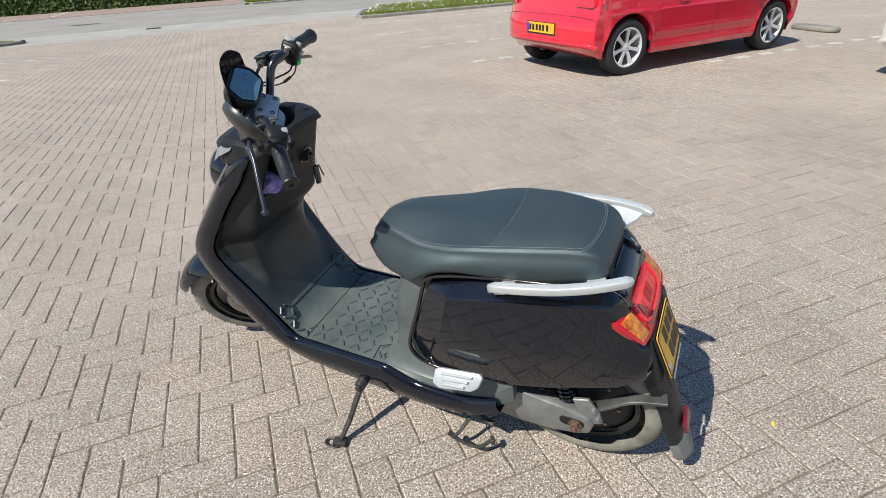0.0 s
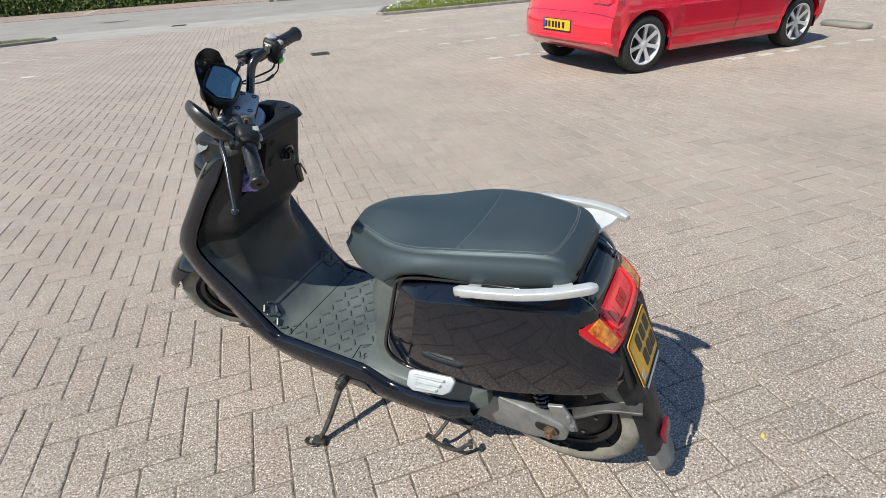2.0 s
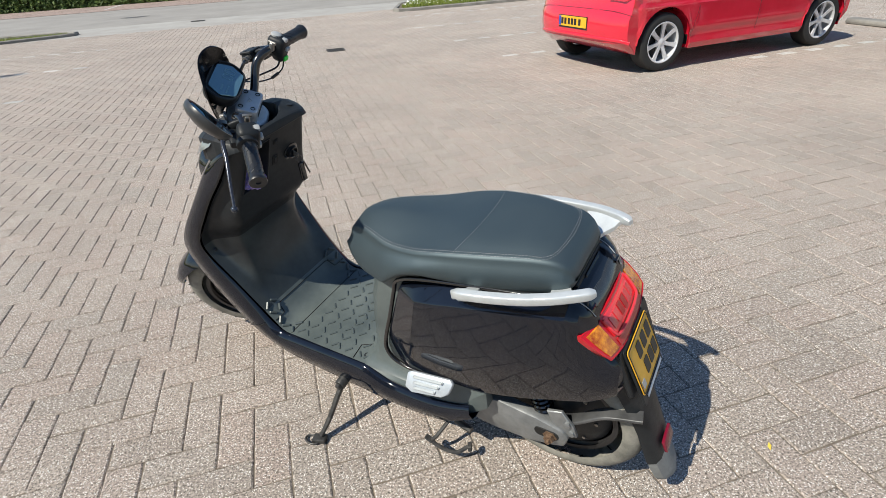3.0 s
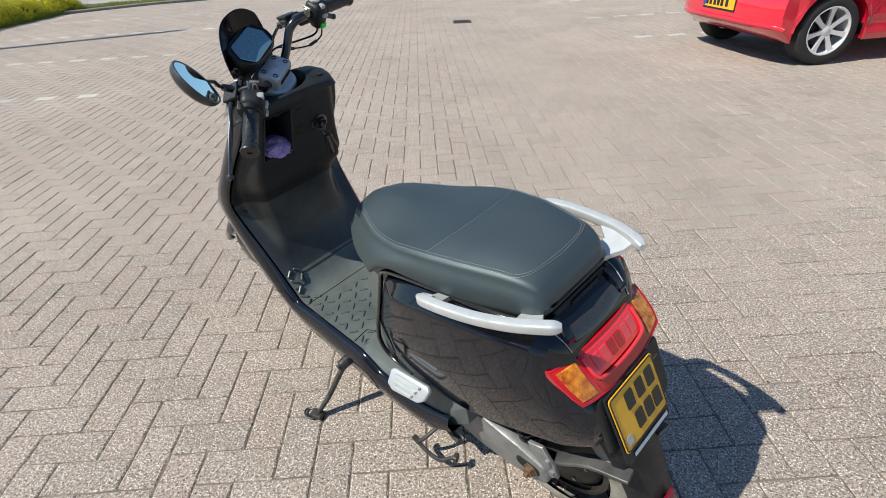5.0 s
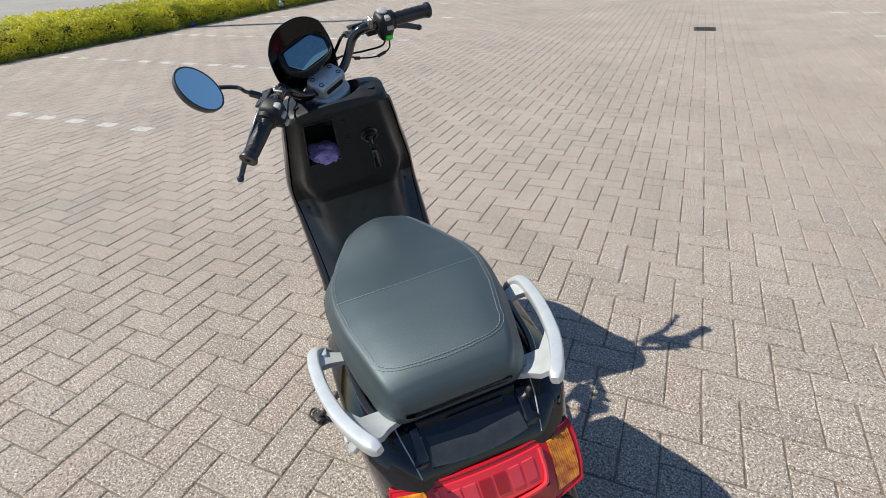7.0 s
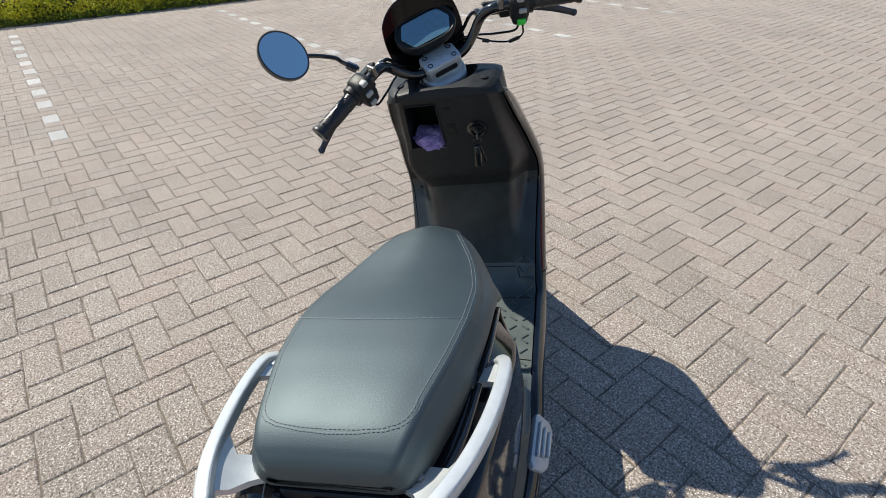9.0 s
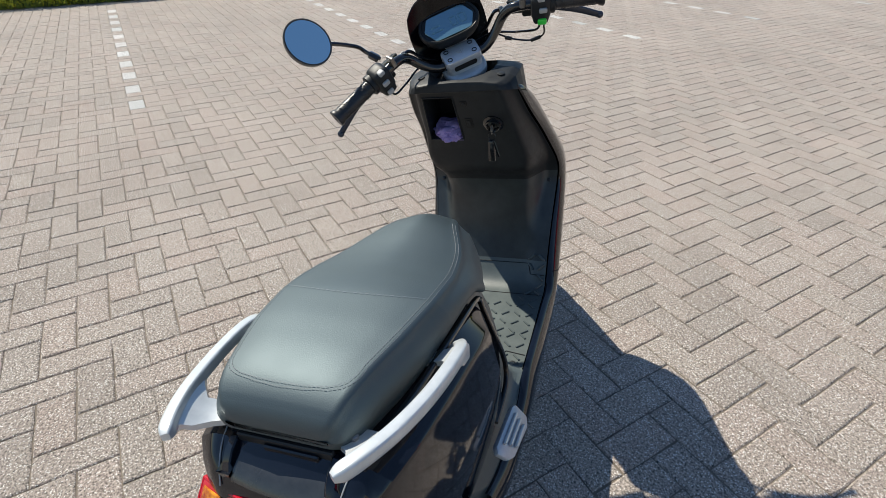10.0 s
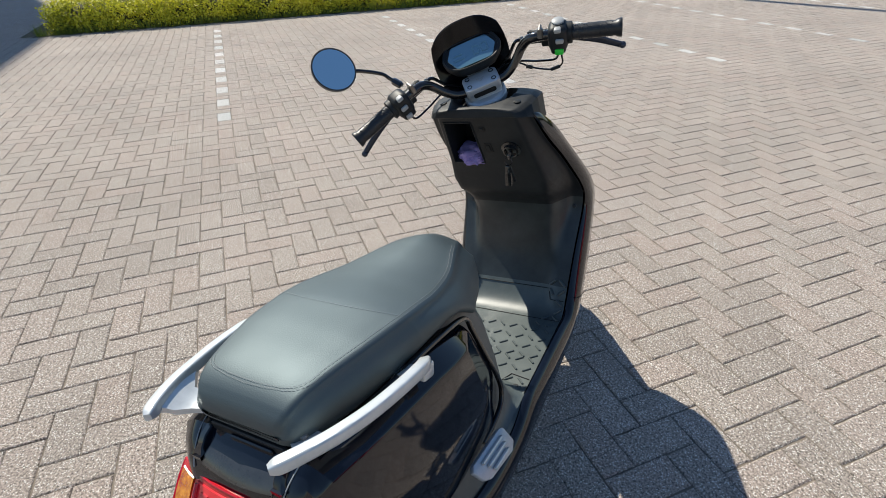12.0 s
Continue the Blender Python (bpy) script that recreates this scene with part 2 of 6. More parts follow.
M_PETAL = mat("white_petal", (0.8, 0.8, 0.76), 0.6)

# scooter
M_GLOSS = grain(mat("black_gloss_paint", (0.006, 0.007, 0.009), 0.07, 0.0, 0.0, 0.45), 14.0, ((0.003, 0.0045, 0.009), (0.006, 0.008, 0.014)), rough=(0.04, 0.09))
bsdf(M_GLOSS).inputs["IOR"].default_value = 1.55
M_MATTE = grain(mat("black_matte_plastic", (0.02, 0.021, 0.022), 0.5, spec=0.3), 30.0, ((0.009, 0.011, 0.013), (0.016, 0.0185, 0.021)), bump=0.25, bump_scale=900, rough=(0.38, 0.58), distance=0.0006)
M_DUSTY = grain(mat("dusty_grey_plastic", (0.045, 0.05, 0.05), 0.6), 7.0, ((0.052, 0.066, 0.068), (0.105, 0.124, 0.120)), detail=9.0, bump=0.2, bump_scale=700, rough=(0.30, 0.46), distance=0.0006)
M_LINING = grain(mat("scuffed_dark_plastic", (0.03, 0.035, 0.036), 0.5), 9.0, ((0.014, 0.018, 0.021), (0.042, 0.050, 0.051)), detail=9.0, bump=0.15, bump_scale=700, rough=(0.24, 0.46), distance=0.0006)
M_SEAT = grain(mat("black_vinyl", (0.018, 0.036, 0.043), 0.5, spec=1.0), 5.0, ((0.006, 0.012, 0.016), (0.010, 0.017, 0.021)), bump=0.3, bump_scale=520, rough=(0.50, 0.60), distance=0.0008)
bsdf(M_SEAT).inputs["IOR"].default_value = 1.65
bsdf(M_SEAT).inputs["Specular Tint"].default_value = (0.75, 0.93, 1.0, 1)


def coarser_behind(m, more):
    """The rear panel of the saddle, behind its cross seam, is of a coarser vinyl."""
    xyz = nd(m, "ShaderNodeSeparateXYZ")
    ln(m, nd(m, "ShaderNodeTexCoord").outputs["Object"], xyz.inputs[0])
    last = xyz.outputs["X"]
    for op, k in (("ADD", 0.005), ("ABSOLUTE", 0.0), ("DIVIDE", 0.13), ("POWER", 2.5), ("MULTIPLY", 0.019), ("ADD", 0.086)):
        q = nd(m, "ShaderNodeMath")
        q.operation = op
        q.inputs[1].default_value = k
        ln(m, last, q.inputs[0])
        last = q.outputs[0]
    less = nd(m, "ShaderNodeMath")
    less.operation = "LESS_THAN"
    ln(m, xyz.outputs["Y"], less.inputs[0])
    ln(m, last, less.inputs[1])
    up = nd(m, "ShaderNodeMath")
    up.operation = "MULTIPLY_ADD"
    up.inputs[1].default_value = more
    ln(m, less.outputs[0], up.inputs[0])
    ln(m, bsdf(m).inputs["Roughness"].links[0].from_socket, up.inputs[2])
    ln(m, up.outputs[0], bsdf(m).inputs["Roughness"])


coarser_behind(M_SEAT, 0.06)
M_THREAD = mat("grey_thread", (0.28, 0.29, 0.3), 0.7)
M_ALU = grain(mat("silver_paint", (0.55, 0.58, 0.59), 0.38, 0.4), 40.0, ((0.51, 0.54, 0.55), (0.60, 0.63, 0.64)), rough=(0.28, 0.40))
M_ALU_GREY = grain(mat("grey_alloy", (0.24, 0.25, 0.26), 0.5, 0.6), 9.0, ((0.16, 0.17, 0.175), (0.34, 0.35, 0.355)), bump=0.25, bump_scale=160, rough=(0.35, 0.62))
M_CLAMP = grain(mat("grey_painted_alloy", (0.44, 0.48, 0.52), 0.42, 0.4), 60.0, ((0.42, 0.46, 0.50), (0.50, 0.54, 0.58)), rough=(0.35, 0.5))
M_TREAD = mat("tread_plastic", (0.060, 0.075, 0.076), 0.40)
M_STEEL = grain(mat("dull_steel", (0.3, 0.29, 0.27), 0.45, 0.9), 40.0, ((0.16, 0.14, 0.12), (0.40, 0.39, 0.37)), rough=(0.35, 0.6))
M_BAR = mat("black_lacquer", (0.008, 0.008, 0.009), 0.16, 0.0, 0.5)
M_RUBBER = grain(mat("black_rubber", (0.014, 0.015, 0.018), 0.45), 30.0, ((0.008, 0.009, 0.011), (0.018, 0.020, 0.024)), rough=(0.30, 0.50))
M_TYRE = grain(mat("dusty_tyre", (0.12, 0.11, 0.10), 0.9), 14.0, ((0.10, 0.098, 0.085), (0.27, 0.26, 0.225)), bump=0.3, bump_scale=300, rough=(0.75, 0.95))
M_MIRROR = mat("mirror_glass", (0.74, 0.95, 1.0), 0.01, 1.0)
# near black, for dark parts and for the shade painted into hollows and slots
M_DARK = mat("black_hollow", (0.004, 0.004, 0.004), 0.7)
M_GREEN = mat("green_switch", (0.03, 0.62, 0.06), 0.35)
M_GREYKEY = mat("grey_switch", (0.35, 0.36, 0.36), 0.45)
M_CLOTH = grain(mat("lilac_cloth", (0.33, 0.24, 0.52), 0.95), 60.0, ((0.27, 0.19, 0.44), (0.40, 0.31, 0.60)), bump=0.6, bump_scale=500)
M_PLATE = grain(mat("yellow_plate", (0.75, 0.40, 0.02), 0.35), 30.0, ((0.70, 0.36, 0.015), (0.80, 0.44, 0.03)), rough=(0.25, 0.45))
M_INK = mat("black_ink", (0.012, 0.012, 0.012), 0.5)
M_WHITE = mat("white_print", (0.75, 0.75, 0.74), 0.6)
M_SILVERTAG = mat("silver_tag", (0.45, 0.48, 0.52), 0.35, 0.5)


def lens_plastic(name, color, glow):
    m = mat(name, color, 0.08, 0.0, 0.4)
    b = bsdf(m)
    b.inputs["Transmission Weight"].default_value = 0.35
    b.inputs["IOR"].default_value = 1.45
    tc = nd(m, "ShaderNodeTexCoord")
    w = nd(m, "ShaderNodeTexWave", Scale=95.0)
    w.bands_direction = "X"
    ln(m, tc.outputs["Object"], w.inputs["Vector"])
    bp = nd(m, "ShaderNodeBump", Strength=glow, Distance=0.001)
    ln(m, w.outputs["Fac"], bp.inputs["Height"])
    ln(m, bp.outputs["Normal"], b.inputs["Normal"])
    return m


M_REDLENS = lens_plastic("red_lens", (0.66, 0.010, 0.020), 0.15)
M_REDGLASS = lens_plastic("clear_red_glass", (0.85, 0.06, 0.08), 0.1)
M_REDDEEP = mat("deep_red_lens", (0.34, 0.006, 0.01), 0.2)
M_MAROON = mat("maroon_reflector", (0.16, 0.006, 0.022), 0.25)
M_ORANGE = lens_plastic("orange_lens", (0.86, 0.26, 0.008), 0.35)
M_ORANGE = grain(M_ORANGE, 70.0, ((0.42, 0.06, 0.004), (1.0, 0.40, 0.02)), detail=2.0)
M_LCD = mat("lcd_glass", (0.12, 0.25, 0.33), 0.08, 0.45, 1.0)
M_LCD_INK = mat("lcd_digit", (0.12, 0.24, 0.30), 0.3)
M_SMOKEGREY = mat("smoked_grey_lens", (0.17, 0.185, 0.19), 0.15, 0.0, 0.6)
M_SMOKE = mat("smoked_screen", (0.002, 0.0018, 0.003), 0.16, 0.0, 0.0, 0.25)

M_DECKGREY = grain(mat("scuffed_gloss_plastic", (0.03, 0.032, 0.033), 0.2, 0.0, 0.5), 14.0, ((0.012, 0.014, 0.016), (0.04, 0.043, 0.045)), rough=(0.16, 0.34))
M_FLAP = grain(mat("grey_dusty_rubber", (0.11, 0.115, 0.115), 0.75), 16.0, ((0.12, 0.125, 0.125), (0.22, 0.228, 0.225)), bump=0.3, bump_scale=200)
M_REDBRIGHT = mat("bright_red_reflector", (0.85, 0.030, 0.045), 0.15, 0.3, 0.5)
M_RIMDARK = mat("black_alloy", (0.018, 0.018, 0.019), 0.4, 0.2)
M_RUSTY = grain(mat("rusty_steel", (0.16, 0.09, 0.05), 0.7, 0.5), 60.0, ((0.08, 0.045, 0.025), (0.26, 0.17, 0.11)), bump=0.4)
M_STANDMETAL = grain(mat("worn_black_metal", (0.025, 0.025, 0.025), 0.5, 0.3), 45.0, ((0.015, 0.015, 0.015), (0.07, 0.068, 0.065)), rough=(0.35, 0.6))
M_LEVER = mat("blue_black_anodised", (0.05, 0.058, 0.078), 0.24, 0.6)
M_SHELL = grain(mat("satin_black_shell", (0.03, 0.031, 0.032), 0.32), 30.0, ((0.026, 0.027, 0.028), (0.036, 0.037, 0.038)), rough=(0.25, 0.4))

# cars
M_CARRED = grain(mat("red_car_paint", (0.62, 0.012, 0.035), 0.22, 0.0, 1.0), 3.0, ((0.58, 0.010, 0.03), (0.66, 0.015, 0.042)))
M_CARWHITE = mat("white_car_paint", (0.75, 0.75, 0.73), 0.2, 0.0, 0.8)
M_GLASS = mat("dark_car_glass", (0.01, 0.012, 0.014), 0.03, 0.0, 1.0)
M_RIM = mat("silver_rim", (0.70, 0.71, 0.73), 0.35, 0.4)
M_TAIL = mat("tail_lamp", (0.52, 0.012, 0.025), 0.1, 0.0, 1.0)
M_CARTYRE = mat("car_tyre", (0.02, 0.02, 0.02), 0.75)
M_BLUE = mat("blue_band", (0.02, 0.06, 0.35), 0.4)
M_FLATS = grain(mat("pale_brick", (0.45, 0.38, 0.30), 0.9), 2.0, ((0.38, 0.31, 0.24), (0.50, 0.43, 0.35)), bump=0.3, bump_scale=12)
M_PATCH = grain(mat("dark_patch", (0.09, 0.09, 0.09), 0.9), 3.0, ((0.075, 0.075, 0.075), (0.12, 0.12, 0.115)))
M_POST = mat("galvanised_post", (0.42, 0.43, 0.43), 0.5, 0.5)
M_FOIL = mat("silver_foil", (0.55, 0.58, 0.66), 0.3, 0.6)
M_FOILBLUE = mat("blue_foil", (0.08, 0.07, 0.25), 0.4)
M_DRYLEAF = mat("dry_leaf", (0.55, 0.42, 0.06), 0.7)
M_STAY = grain(mat("dark_grey_stay", (0.06, 0.062, 0.064), 0.45, 0.3), 12.0, ((0.03, 0.031, 0.032), (0.12, 0.122, 0.124)), rough=(0.35, 0.55))


# ---- the setting: paved lot, road, verges ----
TURN_UV = 24.6
CU, SU = math.cos(radians(TURN_UV)), math.sin(radians(TURN_UV))
PITCH = 0.1055
U0, V0 = -0.3125, 1.318


def uv(u, v, z=0.0):
    """A place in the lot's own axes, along and across the bays."""
    return Vector((u * CU - v * SU, u * SU + v * CU, z))


def to_uv(x, y):
    return x * CU + y * SU, -x * SU + y * CU


def sheet(name, corners, z, material, label, thick=0.0):
    bm = bmesh.new()
    f = bm.faces.new([bm.verts.new(uv(u, v, z)) for u, v in corners])
    if thick:
        ext = bmesh.ops.extrude_face_region(bm, geom=[f])
        bmesh.ops.translate(bm, vec=(0, 0, -thick), verts=[q for q in ext["geom"] if isinstance(q, bmesh.types.BMVert)])
    return tagged(part(name, bm, material, None, flat=True), label, name.split("_")[0], kind="structure")


def rect(u1, u2, v1, v2):
    return [(u1, v1), (u2, v1), (u2, v2), (u1, v2)]


sheet("ground", rect(-300, 300, -300, 300), -0.06, M_ASPHALT, "wide grey ground reaching to the horizon")
pavement = sheet("pavement", rect(-7.95, 60, -60, 15.6), -0.0045, M_JOINT, "lot paved with pinkish grey concrete blocks in herringbone")
sheet("paving_far", rect(14.2, 60, -60, 15.6), -0.002, M_PAVER, "pinkish grey paving farther along the lot")
sheet("paving_near", rect(-7.95, 14.2, -60, -5.6), -0.002, M_PAVER, "pinkish grey paving behind the scooter")
sheet("paving_end", rect(-16.0, -7.95, -60, -1.9), -0.003, M_PAVER, "pinkish grey paving past the end of the hedge")
sheet("gutter", rect(-60, 60, 15.6, 18.0), -0.004, M_CONCRETE, "pale worn concrete strip along the road")
sheet("road", rect(-60, 60, 18.0, 26.5), -0.008, M_ASPHALT, "smooth grey asphalt road beyond the lot")
sheet("pavement_far", rect(-60, 60, 26.5, 31.5), 0.0, M_PAVER_RED, "reddish paved strip along the far side of the road")
sheet("road_side", rect(-60, -10.6, -60, 15.6), -0.006, M_ASPHALT, "grey paved yard behind the hedge")

# the rows of white blocks that mark the bays: (v, u from, u to)
MARKS = [(0.75, -7.4, -2.7), (3.24, -7.4, -2.75), (5.55, -7.4, -2.5), (7.75, -7.4, -2.4), (10.1, -8.4, -2.4), (12.5, -8.4, -2.5),
         (5.05, 5.8, 11.0), (6.93, 3.2, 8.0), (8.78, 3.0, 8.0), (11.0, 3.05, 8.0), (13.3, 3.2, 8.0)]
MARK_ROWS = {round((v - V0) / PITCH - 0.5): (a, b) for v, a, b in MARKS}
# near blocks, each an object of its own, round the scooter
NEAR_U, NEAR_V = (-0.95, 1.75), (0.15, 2.65)


# ---- the scooter ----
SCOOT = pose(0.423, 1.307, 0.0, 0, -8.3, 66.0)
scooter = thing("electric_scooter", SCOOT, "black electric scooter leaning on its side stand on the paved lot", "scooter")
STEER = pose(0, 0.775, 0.965, 26, 0, 0) @ pose(0, 0, 0, 0, 0, 33)


def crown(y):
    """The rear panel is flat to its seam, the front one falls away to its sides."""
    return 3.6 - 2.1 * max(0.0, min(1.0, (y - 0.06) / 0.12))


def seat_section(y, ztop, zst, hw, hwb, zb, n=7):
    """Half outline of the saddle, from the middle of its top down to the underside."""
    pts = []
    for k in range(n + 1):
        t = k / n
        pts.append((hw * t * 0.985, ztop + (zst - ztop) * t ** crown(y)))
    for k in range(1, 6):
        a = radians(90 * k / 5)
        pts.append((hw * 0.985 + 0.012 * math.sin(a), zst - 0.012 * (1 - math.cos(a))))
    x0, z0 = pts[-1]
    for k in range(1, 7):
        t = k / 6
        bul = math.sin(math.pi * t) * 0.006
        pts.append((x0 + (hwb - x0) * t + bul, z0 + (zb + 0.012 - z0) * t))
    for k in range(1, 4):
        a = radians(90 * k / 3)
        pts.append((hwb - 0.012 * (1 - math.cos(a)), zb + 0.012 - 0.012 * math.sin(a)))
    pts.append((0.0, zb))
    return [Vector((x, y, z)) for x, z in pts] + [Vector((-x, y, z)) for x, z in pts[-2:0:-1]]


SEAT_ROWS = [  # y, top, stitch, half width at stitch, half width at foot, foot
    (-0.141, 0.722, 0.721, 0.056, 0.078, 0.706),
    (-0.139, 0.733, 0.732, 0.066, 0.088, 0.702),
    (-0.134, 0.745, 0.743, 0.075, 0.097, 0.698),
    (-0.123, 0.757, 0.754, 0.083, 0.105, 0.695),
    (-0.108, 0.767, 0.7625, 0.089, 0.112, 0.692),
    (-0.090, 0.772, 0.7665, 0.094, 0.117, 0.690),
    (-0.06, 0.775, 0.768, 0.101, 0.124, 0.688),
    (-0.04, 0.776, 0.768, 0.106, 0.130, 0.687),
    (0.02, 0.775, 0.766, 0.120, 0.142, 0.686),
    (0.10, 0.768, 0.757, 0.130, 0.151, 0.684),
    (0.15, 0.759, 0.748, 0.131, 0.156, 0.684),
    (0.20, 0.750, 0.736, 0.129, 0.158, 0.681),
    (0.25, 0.743, 0.725, 0.120, 0.157, 0.664),
    (0.285, 0.740, 0.720, 0.112, 0.155, 0.638),
    (0.31, 0.739, 0.718, 0.105, 0.152, 0.617),
    (0.335, 0.737, 0.718, 0.095, 0.140, 0.611),
    (0.385, 0.733, 0.717, 0.074, 0.124, 0.609),
    (0.418, 0.727, 0.712, 0.061, 0.110, 0.612),
    (0.444, 0.715, 0.703, 0.051, 0.095, 0.620),
    (0.460, 0.697, 0.688, 0.046, 0.083, 0.630),
    (0.470, 0.678, 0.671, 0.040, 0.075, 0.640),
]


SEAT_X = -0.005


def build_seat():
    ys = [-0.141, -0.140] + [-0.139 + 0.003 * i for i in range(8)] + [-0.111 + 0.0155 * i for i in range(36)]
    ys = [y for y in ys if y < 0.43] + [0.436, 0.445, 0.453, 0.460, 0.465, 0.470]
    seat = part("seat", moved(loft([seat_section(y, *lerp_rows(SEAT_ROWS, y)) for y in ys]), Matrix.Translation((SEAT_X, 0, 0))), M_SEAT, scooter, "black vinyl saddle with grey stitching", sharp=50)
    return seat


seat = build_seat()


def body_half(y, hb, zb, hm, zm, hs, zs, ht, zt):
    """Half outline of the tail: foot, belly, shoulder, top."""
    corner = [(0.0, zb - 0.01), (hb, zb), (hm, zm), (hs, zs), (ht, zt), (0.0, zt + 0.004)]
    pts = [corner[0]]
    for i in range(1, 5):
        p, q, r = Vector(corner[i - 1]), Vector(corner[i]), Vector(corner[i + 1])
        rad = (0.015, 0.035, 0.007, 0.012)[i - 1]
        a, b = q + (p - q).normalized() * min(rad, (p - q).length * 0.45), q + (r - q).normalized() * min(rad, (r - q).length * 0.45)
        for k in range(5):
            t = k / 4
            pts.append(tuple(a * (1 - t) ** 2 + q * 2 * t * (1 - t) + b * t * t))
    pts.append(corner[-1])
    return [Vector((x, y, z)) for x, z in pts] + [Vector((-x, y, z)) for x, z in pts[-2:0:-1]]


BODY_ROWS = [  # y, foot half width, foot, belly half width, belly, shoulder half width, shoulder, top half width, top
    (-0.254, 0.092, 0.446, 0.104, 0.48, 0.102, 0.505, 0.094, 0.520),
    (-0.247, 0.108, 0.436, 0.117, 0.48, 0.112, 0.515, 0.100, 0.535),
    (-0.234, 0.114, 0.428, 0.124, 0.48, 0.115, 0.530, 0.098, 0.552),
    (-0.218, 0.119, 0.418, 0.129, 0.48, 0.116, 0.545, 0.090, 0.566),
    (-0.204, 0.122, 0.410, 0.133, 0.49, 0.116, 0.562, 0.086, 0.594),
    (-0.190, 0.126, 0.402, 0.138, 0.50, 0.118, 0.585, 0.096, 0.628),
    (-0.178, 0.129, 0.399, 0.142, 0.505, 0.126, 0.618, 0.108, 0.650),
    (-0.162, 0.132, 0.395, 0.146, 0.51, 0.138, 0.648, 0.116, 0.668),
    (-0.140, 0.137, 0.390, 0.153, 0.52, 0.152, 0.666, 0.121, 0.683),
    (-0.10, 0.144, 0.382, 0.164, 0.52, 0.163, 0.668, 0.126, 0.688),
    (-0.05, 0.152, 0.368, 0.172, 0.51, 0.170, 0.663, 0.130, 0.688),
    (0.0, 0.158, 0.356, 0.178, 0.50, 0.175, 0.657, 0.133, 0.686),
    (0.05, 0.162, 0.345, 0.182, 0.49, 0.179, 0.650, 0.137, 0.682),
    (0.10, 0.164, 0.338, 0.184, 0.48, 0.182, 0.642, 0.140, 0.676),
    (0.15, 0.165, 0.334, 0.185, 0.475, 0.184, 0.631, 0.143, 0.667),
    (0.207, 0.163, 0.332, 0.182, 0.47, 0.181, 0.617, 0.144, 0.650),
    (0.272, 0.138, 0.336, 0.156, 0.46, 0.147, 0.603, 0.136, 0.624),
    (0.280, 0.124, 0.340, 0.142, 0.46, 0.135, 0.596, 0.122, 0.612),
]


def raked(bm):
    """The front of the tail panels leans forward towards its foot."""
    for v in bm.verts:
        k = max(0.0, min(1.0, (v.co.y - 0.08) / 0.2))
        v.co.y += (0.60 - v.co.z) * 0.38 * k * k * (3 - 2 * k)
    return bm


ys = sorted({r[0] for r in BODY_ROWS} | {-0.251, -0.241, -0.226, -0.211, -0.197, -0.170, -0.151, -0.12, -0.07, -0.025, 0.025, 0.07, 0.125, 0.18, 0.23, 0.25})
part("tail_cover", raked(loft([body_half(y, *lerp_rows(BODY_ROWS, y)) for y in ys])), M_GLOSS, scooter, "glossy black tail panels", sharp=16)


# -- saddle stitching: short threads along the edge of the top panel
def stitches(lines, step=0.0052, r=0.00042):
    out = bmesh.new()
    for line in lines:
        ps = [Vector(p) for p in line]
        run, acc = [ps[0]], 0.0
        for a, b in zip(ps, ps[1:]):
            n = max(1, int((b - a).length / step))
            for k in range(n):
                p, q = a.lerp(b, (k + 0.12) / n), a.lerp(b, (k + 0.80) / n)
                d = (q - p).normalized()
                up = Vector((0, 0, 1))
                sd = d.cross(up).normalized() * r
                up = sd.cross(d).normalized() * r
                vs = [out.verts.new(p + o) for o in (sd, up, -sd)] + [out.verts.new(q + o) for o in (sd, up, -sd)]
                out.faces.new((vs[0], vs[1], vs[4], vs[3]))
                out.faces.new((vs[1], vs[2], vs[5], vs[4]))
    return out


def seat_edge(sign, y, off=0.0):
    ztop, zst, hw, hwb, zb = lerp_rows(SEAT_ROWS, y)
    return (sign * (hw * 0.985 + off), y, zst + 0.0012 - max(0.0, off) * 0.5)


edge_ys = [-0.058 + 0.02 * i for i in range(24)]


def seat_top(x, y):
    ztop, zst, hw, hwb, zb = lerp_rows(SEAT_ROWS, y)
    k = abs(x) / (hw * 0.985)
    return ztop + (zst - ztop) * min(1.0, k) ** crown(y) - max(0.0, k - 1.0) * hw * 0.5


REAR_TURN = [(0.1005, -0.058), (0.098, -0.072), (0.092, -0.085), (0.082, -0.094), (0.066, -0.100), (0.035, -0.104), (0.0, -0.105)]
LINES = []
for sg in (1, -1):
    for off in (-0.001, 0.0045):
        LINES.append([seat_edge(sg, y, off) for y in edge_ys])
        half = [(x + off * min(1.0, x / 0.08), y - off * (1 - x / 0.13)) for x, y in REAR_TURN]
        LINES.append([(sg * x, y, seat_top(x, y) + 0.0014) for x, y in half])
LINES.append([(x, y, seat_top(x, y) + 0.0016) for x, y in [(-0.13 + 0.01 * i, 0.086 + 0.019 * abs(-1 + i / 13) ** 2.5) for i in range(27)]])
part("stitching", moved(stitches(LINES), Matrix.Translation((SEAT_X, 0, 0))), M_THREAD, seat, "pale grey thread", sharp=80)
part("seat_base", loft([[Vector((x * k, y, z)) for x, z in ((0.11, 0.62), (0.13, 0.688), (-0.13, 0.688), (-0.11, 0.62))] for y, k in ((-0.135, 0.70), (-0.05, 0.92), (0.1, 1.0), (0.22, 0.90), (0.30, 0.62))]), M_MATTE, scooter)

